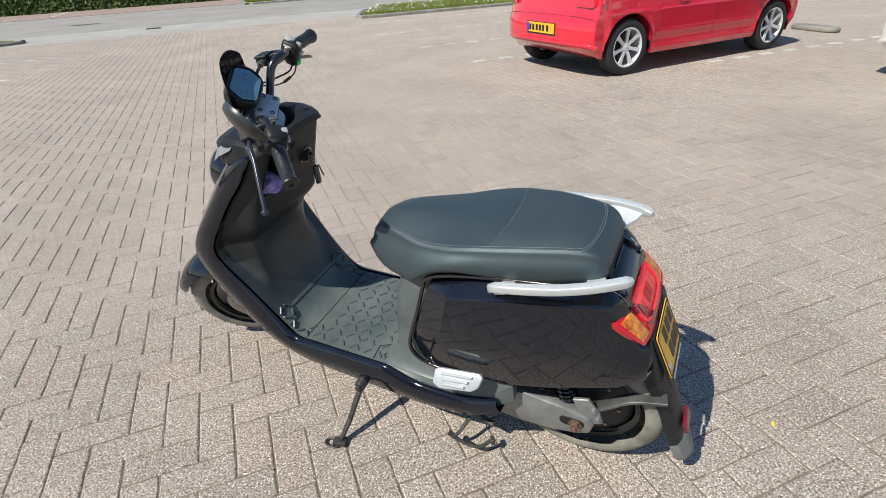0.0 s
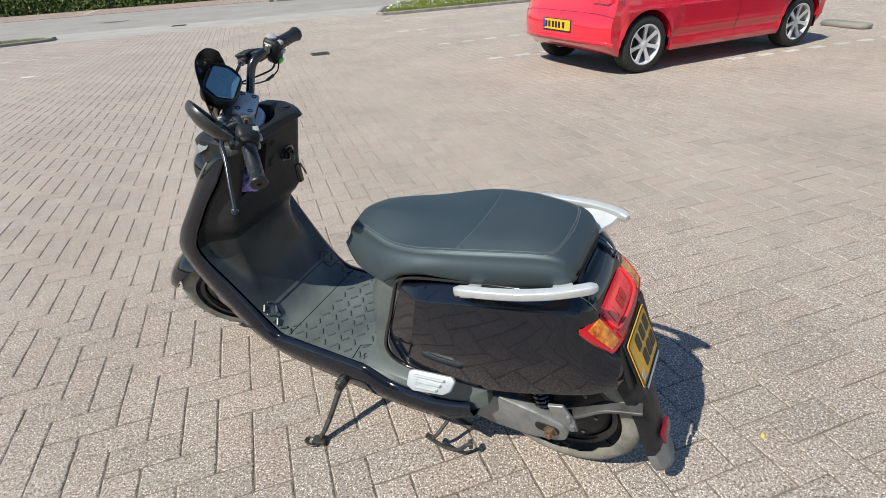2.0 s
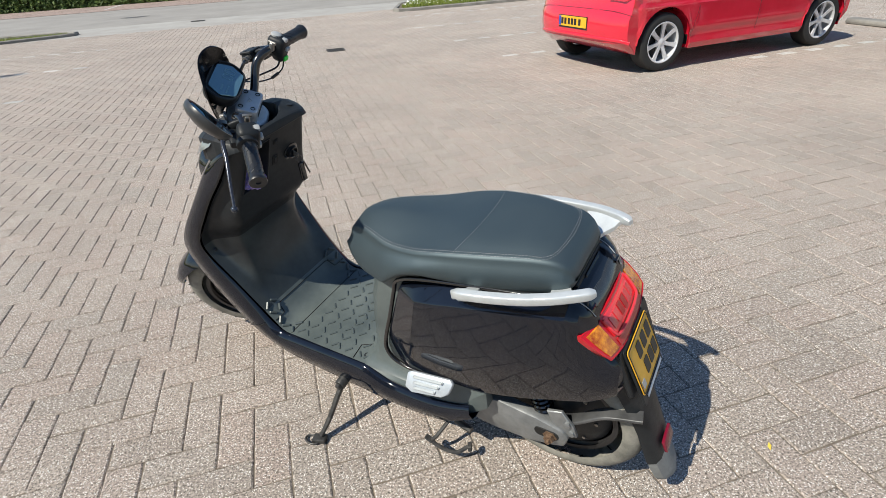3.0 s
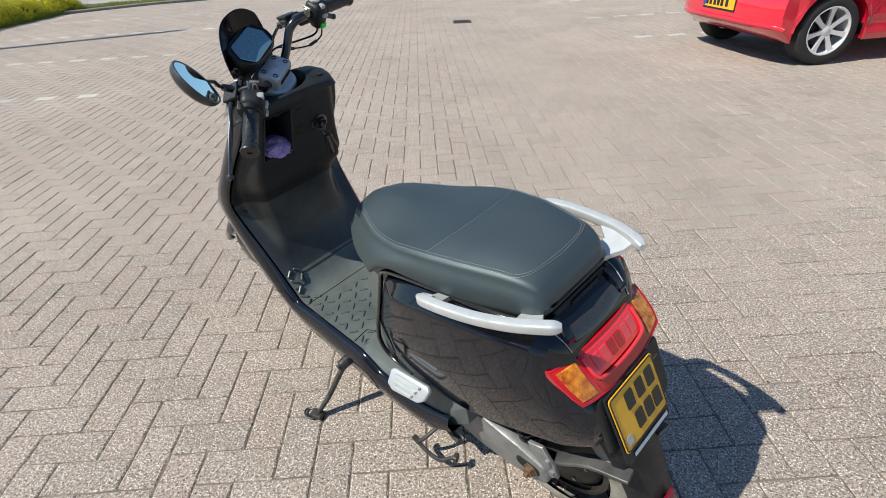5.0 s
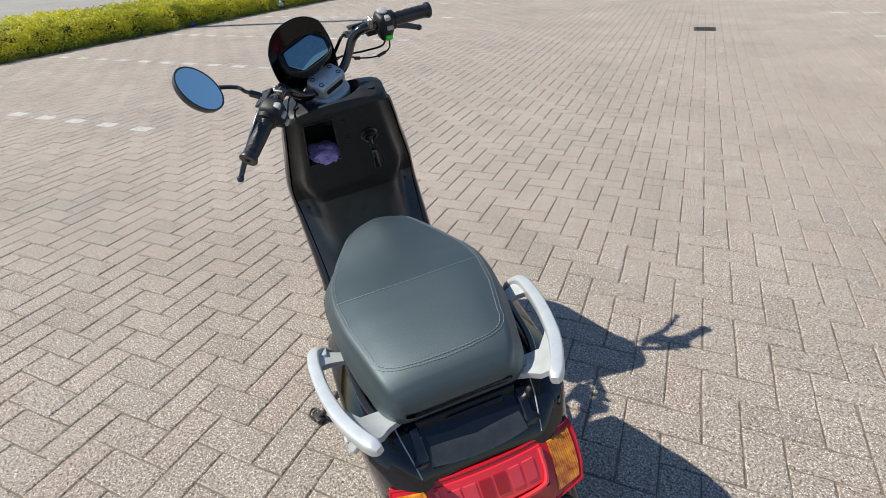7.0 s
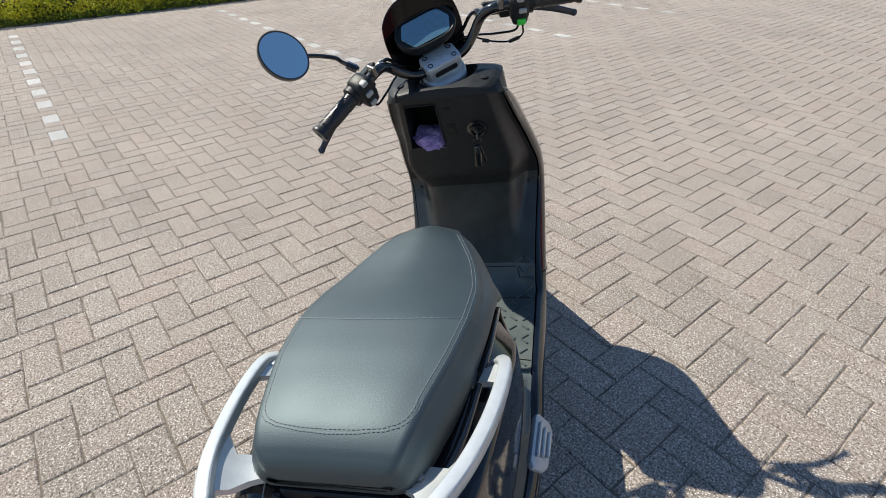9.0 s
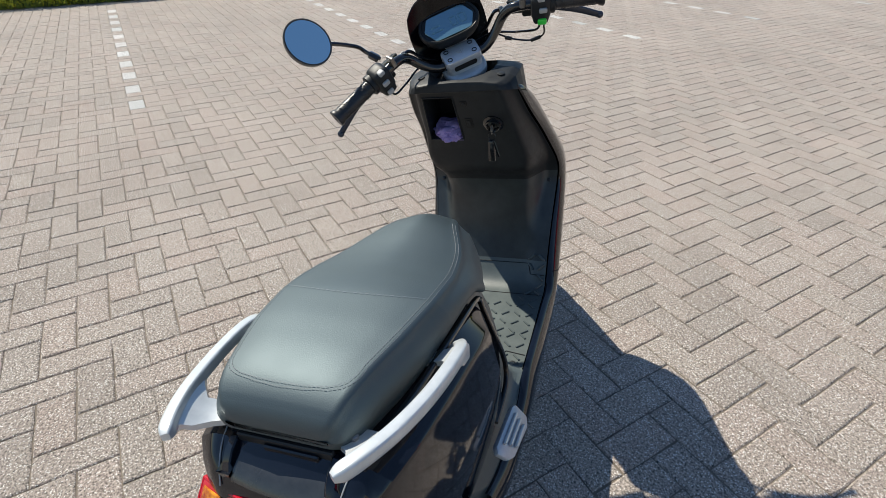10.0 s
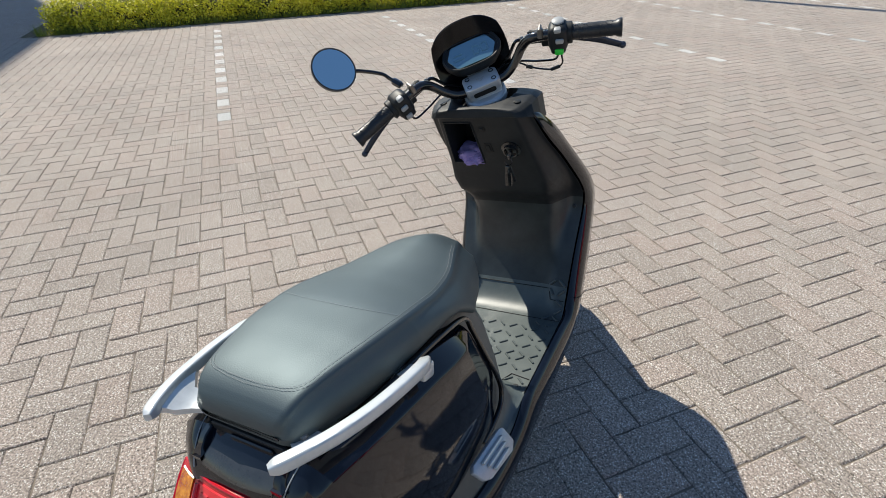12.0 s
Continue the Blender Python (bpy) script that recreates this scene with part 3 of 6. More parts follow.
# -- legshield and floor: one skin, its middle standing out between two leg channels
SK_C = [(0.704, 0.905), (0.713, 0.885), (0.745, 0.82), (0.778, 0.755), (0.80, 0.70), (0.818, 0.655), (0.86, 0.612), (0.884, 0.55), (0.878, 0.46), (0.850, 0.385), (0.810, 0.32), (0.765, 0.29), (0.70, 0.287), (0.45, 0.287), (0.40, 0.287)]
SK_E = [(0.730, 0.905), (0.740, 0.885), (0.785, 0.82), (0.845, 0.755), (0.895, 0.69), (0.932, 0.64), (0.952, 0.60), (0.948, 0.55), (0.893, 0.46), (0.845, 0.385), (0.80, 0.325), (0.765, 0.29), (0.70, 0.287), (0.45, 0.287), (0.40, 0.287)]
SK_W = [0.132, 0.138, 0.151, 0.165, 0.179, 0.189, 0.192, 0.188, 0.180, 0.175, 0.173, 0.173, 0.173, 0.173, 0.172]
SUB = 4
SP_C = spline([(0, y, z) for y, z in SK_C], SUB)
SP_E = spline([(0, y, z) for y, z in SK_E], SUB)
SP_W = spline([(w, 0, 0) for w in SK_W], SUB)


def skin(f, s, lift=0.0):
    """A point of the legshield's skin: f from -1 to 1 across, s along its rows."""
    i = min(int(s), len(SP_C) - 2)
    t = s - i
    c, e, w = SP_C[i].lerp(SP_C[i + 1], t), SP_E[i].lerp(SP_E[i + 1], t), SP_W[i].lerp(SP_W[i + 1], t).x
    up = max(0.0, min(1.0, (6.0 * SUB - s) / (2.0 * SUB)))   # the block is wider near its top
    k = max(0.0, min(1.0, (abs(f) - 0.60 - 0.16 * up) / (0.24 - 0.06 * up)))
    k = k * k * (3 - 2 * k)
    p = c.lerp(e, k)
    return Vector((f * w, p.y, p.z))


SK_F = [-1, -0.96, -0.92, -0.88, -0.84, -0.80, -0.76, -0.70, -0.64, -0.56, -0.45, -0.3, -0.14, 0, 0.2, 0.4, 0.56, 0.64, 0.70, 0.76, 0.80, 0.84, 0.88, 0.92, 0.96, 1]
SPLIT = 11 * SUB - 6
F_L, F_R = SK_F.index(-0.70), SK_F.index(-0.14)


def skin_mesh(s0, s1, hole=False):
    bm = bmesh.new()
    vs = {(s, k): bm.verts.new(skin(f, s)) for s in range(s0, s1 + 1) for k, f in enumerate(SK_F)}
    for s in range(s0, s1):
        for k in range(len(SK_F) - 1):
            if hole and SUB <= s < 3 * SUB and F_L <= k < F_R:
                continue
            bm.faces.new((vs[s, k], vs[s, k + 1], vs[s + 1, k + 1], vs[s + 1, k]))
    return bm


KNEE = 6 * SUB + 1
legshield = part("legshield", skin_mesh(0, KNEE, True), M_MATTE, scooter, "black matte legshield with an open glove box", sharp=60)
lining = part("shield_lining", skin_mesh(KNEE, SPLIT), M_LINING, scooter, "scuffed dusty dark lining below the knee", sharp=60)
floorboard = part("floorboard", skin_mesh(SPLIT, len(SP_C) - 1), M_DUSTY, scooter, "dusty dark grey footboard", sharp=60)
ring = [skin(SK_F[k], SUB) for k in range(F_L, F_R + 1)] + [skin(SK_F[F_R], s) for s in range(SUB + 1, 3 * SUB + 1)] + [skin(SK_F[k], 3 * SUB) for k in range(F_R - 1, F_L - 1, -1)] + [skin(SK_F[F_L], s) for s in range(3 * SUB - 1, SUB, -1)]
cen = sum(ring, Vector()) / len(ring)
into = Vector((0, 0.92, 0.38))
part("glove_box", loft([ring, [p + (cen - p) * 0.03 + into * 0.008 for p in ring], [p + (cen - p) * 0.06 + into * 0.10 for p in ring]], caps=False), M_MATTE, legshield)
# the box's back is plain black: the shade deep inside is put into its colour
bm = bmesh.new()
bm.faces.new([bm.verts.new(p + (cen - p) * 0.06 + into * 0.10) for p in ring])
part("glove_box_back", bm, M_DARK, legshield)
part("glove_box_rim", tube([p + Vector((0, -0.0008, 0)) for p in ring] + [ring[0] + Vector((0, -0.0008, 0))], 0.0022, n=6, smooth=1), M_MATTE, legshield)


def on_skin(f, s, lift):
    """A pose on the skin: x across, y along the rows, z out of it."""
    p = skin(f, s)
    a = (skin(f + 0.02, s) - skin(f - 0.02, s)).normalized()
    b = (skin(f, min(s + 0.3, len(SP_C) - 1.01)) - skin(f, max(s - 0.3, 0))).normalized()
    n = a.cross(b).normalized()
    if n.y > 0.2 or n.z < -0.3:
        n = -n
    b = n.cross(a)
    m = Matrix((a, b, n)).transposed().to_4x4()
    m.translation = p + n * lift
    return m


def bar_on(f, s, turn, length, width, high):
    return box(0, 0, high * 0.35, length, width, high, min(width, high) * 0.32, 1, on_skin(f, s, 0.0) @ pose(0, 0, 0, 0, 0, turn))


def along(f, step=0.25):
    """Length along the skin at f, from the start of the flat floor upwards (+) and back (-)."""
    s, d, out = 12.0 * SUB, 0.0, {}
    while s > 7.5 * SUB:
        out[d] = s
        d += (skin(f, s) - skin(f, s - step)).length
        s -= step
    s, d = 12.0 * SUB, 0.0
    while s < len(SP_C) - 1.3:
        d -= (skin(f, s) - skin(f, s + step)).length
        s += step
        out[d] = s
    return sorted(out.items())


def tread_bars(lo, hi, keep, step=0.0335, high=0.0042):
    """Short raised bars set crosswise in lozenges, between two lengths along the skin."""
    bits = []
    for i in range(-6, 6):
        x = (i + 0.5) * step
        table = along(x / 0.173)
        for j in range(-12, 16):
            d = (j + 0.5) * step
            if not (lo < d < hi and keep(abs(x), d)):
                continue
            s = min(table, key=lambda q: abs(q[0] - d))[1]
            turn = (42 if (i + j) % 2 == 0 else -42)
            bits.append(bar_on(x / 0.173, s, turn, 0.0245, 0.0058, high))
    return joined(*bits)


tagged(part("tread", tread_bars(-0.27, 0.04, lambda x, d: x < 0.160 and (d < 0.01 or x > 0.10)), M_TREAD, floorboard, "raised lozenge tread bars", sharp=20), kind="stuff")
def channel_bars(sg, step=0.029):
    """Thick crossed bars up the leg channel."""
    bits = []
    for i, x in enumerate((0.131, 0.160)):
        table = along(sg * x / 0.176)
        for j in range(5):
            d = 0.045 + j * step
            if i == 0 and j in (1, 2):
                continue
            s = min(table, key=lambda q: abs(q[0] - d))[1]
            bits.append(bar_on(sg * x / 0.176, s, sg * (44 if (i + j) % 2 == 0 else -44), 0.026, 0.0075, 0.0075))
    return joined(*bits)


for sg in (1, -1):
    tagged(part("tread", channel_bars(sg), M_TREAD, lining, "raised crossed bars", sharp=20), kind="stuff")
part("screw", lathe([(0.006, 0), (0.006, 0.002), (0.004, 0.003)], 12, on_skin(0.88, 6.85 * SUB, 0.0)), M_RUBBER, lining)
part("screw", lathe([(0.006, 0), (0.006, 0.002), (0.004, 0.003)], 12, on_skin(-0.88, 6.85 * SUB, 0.0)), M_RUBBER, lining)
for x in (-0.145, 0.145):
    part("mat_screw", lathe([(0.0085, 0), (0.0085, 0.0018), (0.005, 0.0018), (0.005, 0.0005)], 14, pose(x, 0.455, 0.287)), M_RUBBER, floorboard)
# seams between the mats
part("seam", tube([skin(f, 11.6 * SUB) + Vector((0, 0, 0.0004)) for f in [-0.98 + 0.098 * i for i in range(21)]], 0.0013, 6, 1), M_DARK, floorboard)
for sg in (1, -1):
    part("seam", tube([(sg * 0.170, 0.488, 0.288), (sg * 0.12, 0.495, 0.288), (sg * 0.09, 0.44, 0.288), (sg * 0.09, 0.40, 0.288)], 0.0012, 6, 1), M_DARK, floorboard)
part("seam", tube([skin(f, SPLIT + (2.5 if abs(f) > 0.7 else 0.6)) + Vector((0, -0.0006, 0.0006)) for f in [-0.98 + 0.049 * i for i in range(41)]], 0.0012, 6, 1), M_DARK, lining)

# the lock with its key, and the latch beside the box
LOCK = on_skin(0.43, 2.25 * SUB, 0.0)
lock = part("ignition_lock", lathe([(0.026, -0.004), (0.026, 0.002), (0.020, 0.004), (0.019, 0.011), (0.016, 0.012), (0.015, 0.006), (0.006, 0.006), (0.006, 0.013), (0.004, 0.014)], 28, LOCK), M_BAR, legshield, "black ignition lock")
part("lock_ring", lathe([(0.0165, 0.006), (0.0185, 0.0125), (0.0165, 0.0130), (0.0155, 0.012)], 28, LOCK, caps=False), M_BAR, lock)
key = part("key", joined(box(0, 0.0, 0.020, 0.003, 0.016, 0.020, 0.001, 1, LOCK), rod(LOCK @ Vector((0, 0, 0.01)), LOCK @ Vector((0, 0, 0.025)), 0.003)), M_STEEL, scooter, "key left in the lock with a bunch hanging from it")
K0 = LOCK @ Vector((0, 0, 0.026))
ringpts = [K0 + Vector((0.010 * math.cos(a), -0.003, 0.010 * math.sin(a) - 0.011)) for a in [2 * math.pi * i / 14 for i in range(15)]]
part("key_ring", tube(ringpts, 0.0011, 6, 1), M_BAR, key)
K1 = K0 + Vector((0, -0.004, -0.02))
part("key_fob", box(0, 0, -0.030, 0.019, 0.010, 0.056, 0.004, 2, Matrix.Translation(K1) @ pose(0, 0, 0, 0, 4, 0)), M_BAR, key)
part("spare_key", box(0, 0, -0.03, 0.006, 0.002, 0.044, 0.0008, 1, Matrix.Translation(K1) @ pose(0.004, -0.007, 0.008, 0, -14, 0)), M_BAR, key)
for s, hgt, q in ((2.2 * SUB, 0.034, 0.02), (1.35 * SUB, 0.016, 0.018)):
    m = on_skin(0.03, s, 0.0)
    latch = part("latch", slab(rounded(q, hgt, 0.003), 0.0016, 0.0006, 1, m), M_DARK, legshield)
    part("latch_tongue", box(0, 0, 0.002, q * 0.5, hgt * 0.6, 0.003, 0.0008, 1, m), M_MATTE, latch)

# lilac cloth in the box
CB = cen + into * 0.048 + Vector((0.004, 0.008, -0.050))


def crumpled(r, seed, squash):
    bm = bmesh.new()
    bmesh.ops.create_icosphere(bm, subdivisions=4, radius=1.0)
    for v in bm.verts:
        d = v.co.normalized()
        k = 1 + 0.34 * noise.noise(d * 1.7 + Vector((seed, 0, 0))) + 0.34 * abs(noise.noise(d * 3.6 + Vector((0, seed, 0)))) - 0.22 * abs(noise.noise(d * 7 + Vector((0, 0, seed))))
        v.co = Vector((d.x * r * k, d.y * r * k * 0.8, d.z * r * k * squash))
    return bm


tagged(part("cloth", moved(crumpled(0.047, 3.0, 0.40), Matrix.Translation(CB + Vector((0, 0, -0.014))) @ pose(0, 0, 0, 20, 8, 0)), M_CLOTH, scooter), "crumpled lilac cloth stuffed in the glove box")

# -- the glossy outer panel that runs from the head of the shield down and back along the footboard
OUT = [  # inner y, z, half width; outer y, z, half width; bulge y, z
    (0.733, 0.899, 0.133, 0.752, 0.900, 0.135, 0.05, 0.01),
    (0.744, 0.882, 0.141, 0.779, 0.886, 0.144, 0.06, 0.01),
    (0.789, 0.822, 0.155, 0.836, 0.842, 0.158, 0.07, 0.0),
    (0.849, 0.757, 0.169, 0.897, 0.770, 0.174, 0.075, 0.0),
    (0.899, 0.692, 0.183, 0.957, 0.698, 0.190, 0.075, 0.0),
    (0.936, 0.640, 0.193, 1.004, 0.642, 0.200, 0.08, -0.01),
    (0.957, 0.598, 0.196, 1.036, 0.590, 0.203, 0.06, -0.02),
    (0.953, 0.548, 0.192, 1.034, 0.528, 0.203, 0.04, -0.03),
    (0.898, 0.457, 0.183, 0.990, 0.425, 0.201, 0.00, -0.03),
    (0.850, 0.381, 0.178, 0.935, 0.340, 0.199, -0.02, -0.03),
    (0.806, 0.320, 0.176, 0.870, 0.272, 0.198, -0.02, -0.03),
    (0.768, 0.293, 0.176, 0.800, 0.232, 0.198, 0.0, -0.03),
    (0.70, 0.291, 0.176, 0.70, 0.206, 0.198, 0.0, -0.03),
    (0.50, 0.291, 0.176, 0.50, 0.190, 0.197, 0.0, -0.025),
    (0.43, 0.288, 0.176, 0.43, 0.186, 0.197, 0.0, -0.02),
    (0.36, 0.262, 0.176, 0.36, 0.184, 0.197, 0.0, -0.02),
    (0.27, 0.256, 0.176, 0.27, 0.188, 0.196, 0.0, -0.02),
    (0.18, 0.262, 0.174, 0.17, 0.200, 0.192, 0.0, -0.01),
    (0.10, 0.285, 0.168, 0.085, 0.250, 0.184, 0.0, -0.005),
]


def out_ring(row):
    yi, zi, wi, yo, zo, wo, by, bz = row
    half = [(wi, yi, zi), (wi + 0.004, yi * 0.97 + yo * 0.03, zi * 0.97 + zo * 0.03 + 0.003), (wi * 0.35 + wo * 0.65 + 0.002, yi * 0.90 + yo * 0.10, zi * 0.90 + zo * 0.10 + 0.002), (wo + 0.005, yi * 0.6 + yo * 0.4, zi * 0.6 + zo * 0.4), (wo + 0.003, yi * 0.12 + yo * 0.88, zi * 0.12 + zo * 0.88), (wo - 0.010, yo + by * 0.12, zo + bz * 0.2), (wo * 0.80, yo + by * 0.45, zo + bz * 0.55), (wo * 0.45, yo + by * 0.85, zo + bz * 0.9), (0.0, yo + by, zo + bz)]
    return [Vector((-x, y, z)) for x, y, z in half] + [Vector(p) for p in half[-2::-1]]


rows = [spline([tuple(r[i:i + 3]) for r in OUT], 4) for i in (0, 3)]
bul = spline([(r[6], r[7], 0) for r in OUT], 4)
front_panel = part("front_panel", loft([out_ring((*a, *b, c.x, c.y)) for a, b, c in zip(*rows, bul)], closed=False), M_GLOSS, scooter, "glossy black outer panel", sharp=50)
for sg in (1, -1):
    part("panel_seam", tube([(sg * 0.1985, 0.815, 0.325), (sg * 0.2035, 0.84, 0.312), (sg * 0.2045, 0.885, 0.300)], 0.0012, 6, 3), M_DARK, front_panel)

# -- head of the shield: a rounded matte cap, sunk into a well round the steering stem
CAP = ((0.6970, 0.098, 0.912, 0.902), (0.699, 0.112, 0.919, 0.900), (0.705, 0.123, 0.921, 0.899), (0.716, 0.132, 0.924, 0.897), (0.740, 0.1405, 0.930, 0.890), (0.775, 0.144, 0.937, 0.88), (0.82, 0.141, 0.938, 0.87), (0.855, 0.128, 0.930, 0.86), (0.885, 0.106, 0.910, 0.86))


def cap_ring(y):
    w, zt, zb = (float(np.interp(y, [r[0] for r in CAP], [r[i] for r in CAP])) for i in (1, 2, 3))
    pts = []
    for k in range(-28, 29):
        f = k / 28 * 0.95
        z = zt + float(np.interp(abs(f), (0, 0.55, 0.84, 0.95), (0.004, 0.002, -0.003, -0.010)))
        d = math.hypot((f * w + 0.003) / 0.082, (y - 0.783) / 0.072)
        k0 = min(1.0, max(0.0, (1.0 - d) / 0.10))
        z += (0.893 - z) * k0 * k0 * (3 - 2 * k0)
        pts.append(Vector((f * w, y, z)))
    return [Vector((-w, y, zb))] + pts + [Vector((w, y, zb))]


part("shield_cap", loft([cap_ring(y) for y in sorted({r[0] for r in CAP} | {0.698 + 0.0031 * i for i in range(60)})], caps=True), M_MATTE, scooter, sharp=50)
for sg in (1, -1):
    part("cap_plug", lathe([(0.009, 0.0), (0.009, 0.0016), (0.0075, 0.002), (0.0, 0.002)], 18, pose(sg * 0.10, 0.735, 0.9285, 9, sg * 6, 0), caps=False), M_MATTE, scooter)
    if sg < 0:
        bm = loft([[Vector((sg * x, y, z)) for x, y, z in q] for q in (((0.112, 0.785, 0.934), (0.132, 0.780, 0.928), (0.143, 0.790, 0.912), (0.126, 0.81, 0.915)), ((0.108, 0.82, 0.934), (0.132, 0.822, 0.922), (0.146, 0.835, 0.893), (0.126, 0.85, 0.90)), ((0.10, 0.855, 0.92), (0.124, 0.86, 0.90), (0.140, 0.87, 0.872), (0.115, 0.88, 0.88)))])
        part("front_indicator", bm, M_SMOKEGREY, scooter, "smoked grey front indicator lens")
part("headlight", lathe([(0.0, 0.06), (0.04, 0.056), (0.07, 0.042), (0.084, 0.02), (0.088, -0.03), (0.06, -0.05)], 32, pose(0, 0.970, 0.765, -82, 0, 0), caps=False), M_GLOSS, scooter, "round black-rimmed headlight")

# -- column under the front of the saddle
def col_ring(y0, z, w, d):
    return [Vector((x, y, z)) for x, y in ((w, y0 - d), (w, y0 - 0.035), (w * 0.86, y0 - 0.008), (w * 0.5, y0), (0, y0 + 0.002), (-w * 0.5, y0), (-w * 0.86, y0 - 0.008), (-w, y0 - 0.035), (-w, y0 - d))]


part("seat_column", loft([col_ring(*r) for r in ((0.475, 0.2855, 0.175, 0.2), (0.455, 0.292, 0.165, 0.2), (0.435, 0.31, 0.155, 0.2), (0.420, 0.36, 0.146, 0.2), (0.410, 0.45, 0.142, 0.2), (0.395, 0.54, 0.134, 0.2), (0.375, 0.60, 0.125, 0.2), (0.36, 0.66, 0.11, 0.2))]), M_DUSTY, scooter, "dusty dark plastic column", sharp=50)
# sloping shelves behind the footboard that carry the pegs
for sg in (1, -1):
    rg = [[Vector((sg * x, y, z)) for x, y, z in q] for q in (
        ((0.12, 0.43, 0.288), (0.175, 0.43, 0.288), (0.175, 0.43, 0.22), (0.12, 0.43, 0.22)),
        ((0.12, 0.36, 0.31), (0.176, 0.36, 0.264), (0.176, 0.36, 0.20), (0.12, 0.36, 0.20)),
        ((0.12, 0.25, 0.36), (0.176, 0.25, 0.262), (0.176, 0.25, 0.20), (0.12, 0.25, 0.20)),
        ((0.12, 0.12, 0.37), (0.170, 0.12, 0.285), (0.170, 0.12, 0.23), (0.12, 0.12, 0.23)),
        ((0.12, 0.06, 0.37), (0.15, 0.06, 0.33), (0.15, 0.06, 0.27), (0.12, 0.06, 0.27)))]
    part("side_shelf", loft(rg), M_DUSTY, scooter)
    A, B, D = Vector((sg * 0.188, 0.254, 0.372)), Vector((sg * 0.230, 0.266, 0.312)), Vector((sg * 0.182, 0.116, 0.390))
    ex, ey = (D - A).normalized(), (B - A).normalized()
    nz = ex.cross(ey).normalized()
    if nz.x * sg < 0:
        nz = -nz
    pm = Matrix((ex, ey, nz)).transposed().to_4x4()
    pm.translation = A
    peg = part("foot_peg", slab([(0.0, 0.006), (0.012, 0.0), (0.125, 0.0), (0.138, 0.010), (0.134, 0.040), (0.118, 0.052), (0.03, 0.058), (0.006, 0.046)], 0.014, 0.005, 2, pm), M_CLAMP, scooter, "silver folding foot peg")
    for k in range(3):
        part("grip_rib", slab(rounded(0.088 - 0.012 * k, 0.0075, 0.003, 3, 0.068, 0.013 + 0.0145 * k), 0.007, 0.002, 1, pm @ Matrix.Translation((0, 0, 0.0135))), M_ALU, peg)


# -- grab rails
def swept(pts, w, h, up=(0, 0, 1), steps=6, taper=None, r=0.35):
    """A bar of rounded rectangular section along a smooth line."""
    ps = spline(pts, steps)
    rings = []
    for i, p in enumerate(ps):
        d = (ps[min(i + 1, len(ps) - 1)] - ps[max(i - 1, 0)]).normalized()
        side = d.cross(Vector(up)).normalized()
        u = side.cross(d)
        k = taper(i / (len(ps) - 1)) if taper else 1.0
        rings.append([p + side * x * k + u * z * k for x, z in rounded(w, h, min(w, h) * r, 3)])
    return loft(rings)


for sg in (1, -1):
    ox = -0.006
    path = [(ox + sg * 0.170, 0.086, 0.680), (ox + sg * 0.182, 0.076, 0.696), (ox + sg * 0.189, 0.054, 0.706), (ox + sg * 0.186, 0.0, 0.714), (ox + sg * 0.176, -0.06, 0.721), (ox + sg * 0.160, -0.118, 0.729), (ox + sg * 0.139, -0.165, 0.735), (ox + sg * 0.121, -0.193, 0.737)]
    rail = part("grab_rail", swept(path, 0.0195, 0.0200, steps=6, r=0.22, taper=lambda t: 1.0 - 0.45 * max(0.0, (t - 0.93) / 0.07) ** 2), M_ALU, scooter, "silver grab rail", sharp=30)
    part("front_foot", box(0, 0, 0, 0.016, 0.030, 0.026, 0.004, 2, pose(sg * 0.181, 0.066, 0.690, -16, 0, 0)), M_ALU, rail)
    web = lambda rows: loft([[Vector((ox + sg * x, y, z)) for x, y, z in ((a[0], a[1], a[2] + 0.005), (b[0], b[1], b[2] + 0.005), (b[0], b[1], b[2] - 0.005), (a[0], a[1], a[2] - 0.005))] for a, b in rows])
    part("front_mount", web((((0.186, 0.078, 0.699), (0.186, 0.022, 0.708)), ((0.170, 0.070, 0.692), (0.168, 0.034, 0.698)), ((0.150, 0.068, 0.684), (0.148, 0.040, 0.688)), ((0.130, 0.068, 0.676), (0.128, 0.040, 0.680)))), M_ALU, rail, sharp=30)
    part("rear_mount", web((((0.172, -0.070, 0.719), (0.130, -0.180, 0.733)), ((0.156, -0.090, 0.714), (0.124, -0.168, 0.726)), ((0.138, -0.108, 0.708), (0.116, -0.160, 0.716)), ((0.116, -0.104, 0.703), (0.104, -0.142, 0.706)), ((0.092, -0.106, 0.701), (0.086, -0.132, 0.702)))), M_ALU, rail, sharp=30)
    part("bolt", joined(lathe([(0.0095, 0), (0.0095, 0.002), (0.006, 0.002), (0.006, 0.009), (0.003, 0.010)], 6, pose(sg * 0.100, -0.121, 0.706))), M_STEEL, rail)
    # trim strip between saddle and shoulder
    part("seat_trim", swept([(sg * 0.160, 0.235, 0.330), (sg * 0.161, 0.295, 0.334), (sg * 0.161, 0.335, 0.350), (sg * 0.159, 0.351, 0.385), (sg * 0.157, 0.338, 0.44), (sg * 0.153, 0.315, 0.505), (sg * 0.148, 0.298, 0.56), (sg * 0.144, 0.286, 0.60), (sg * 0.143, 0.276, 0.628), (sg * 0.147, 0.245, 0.650), (sg * 0.150, 0.19, 0.668), (sg * 0.149, 0.10, 0.684), (sg * 0.138, -0.05, 0.696), (sg * 0.118, -0.125, 0.697)], 0.009, 0.011, up=(sg, 0, 0), steps=6), M_BAR, scooter, "black lipped trim round the side panel")

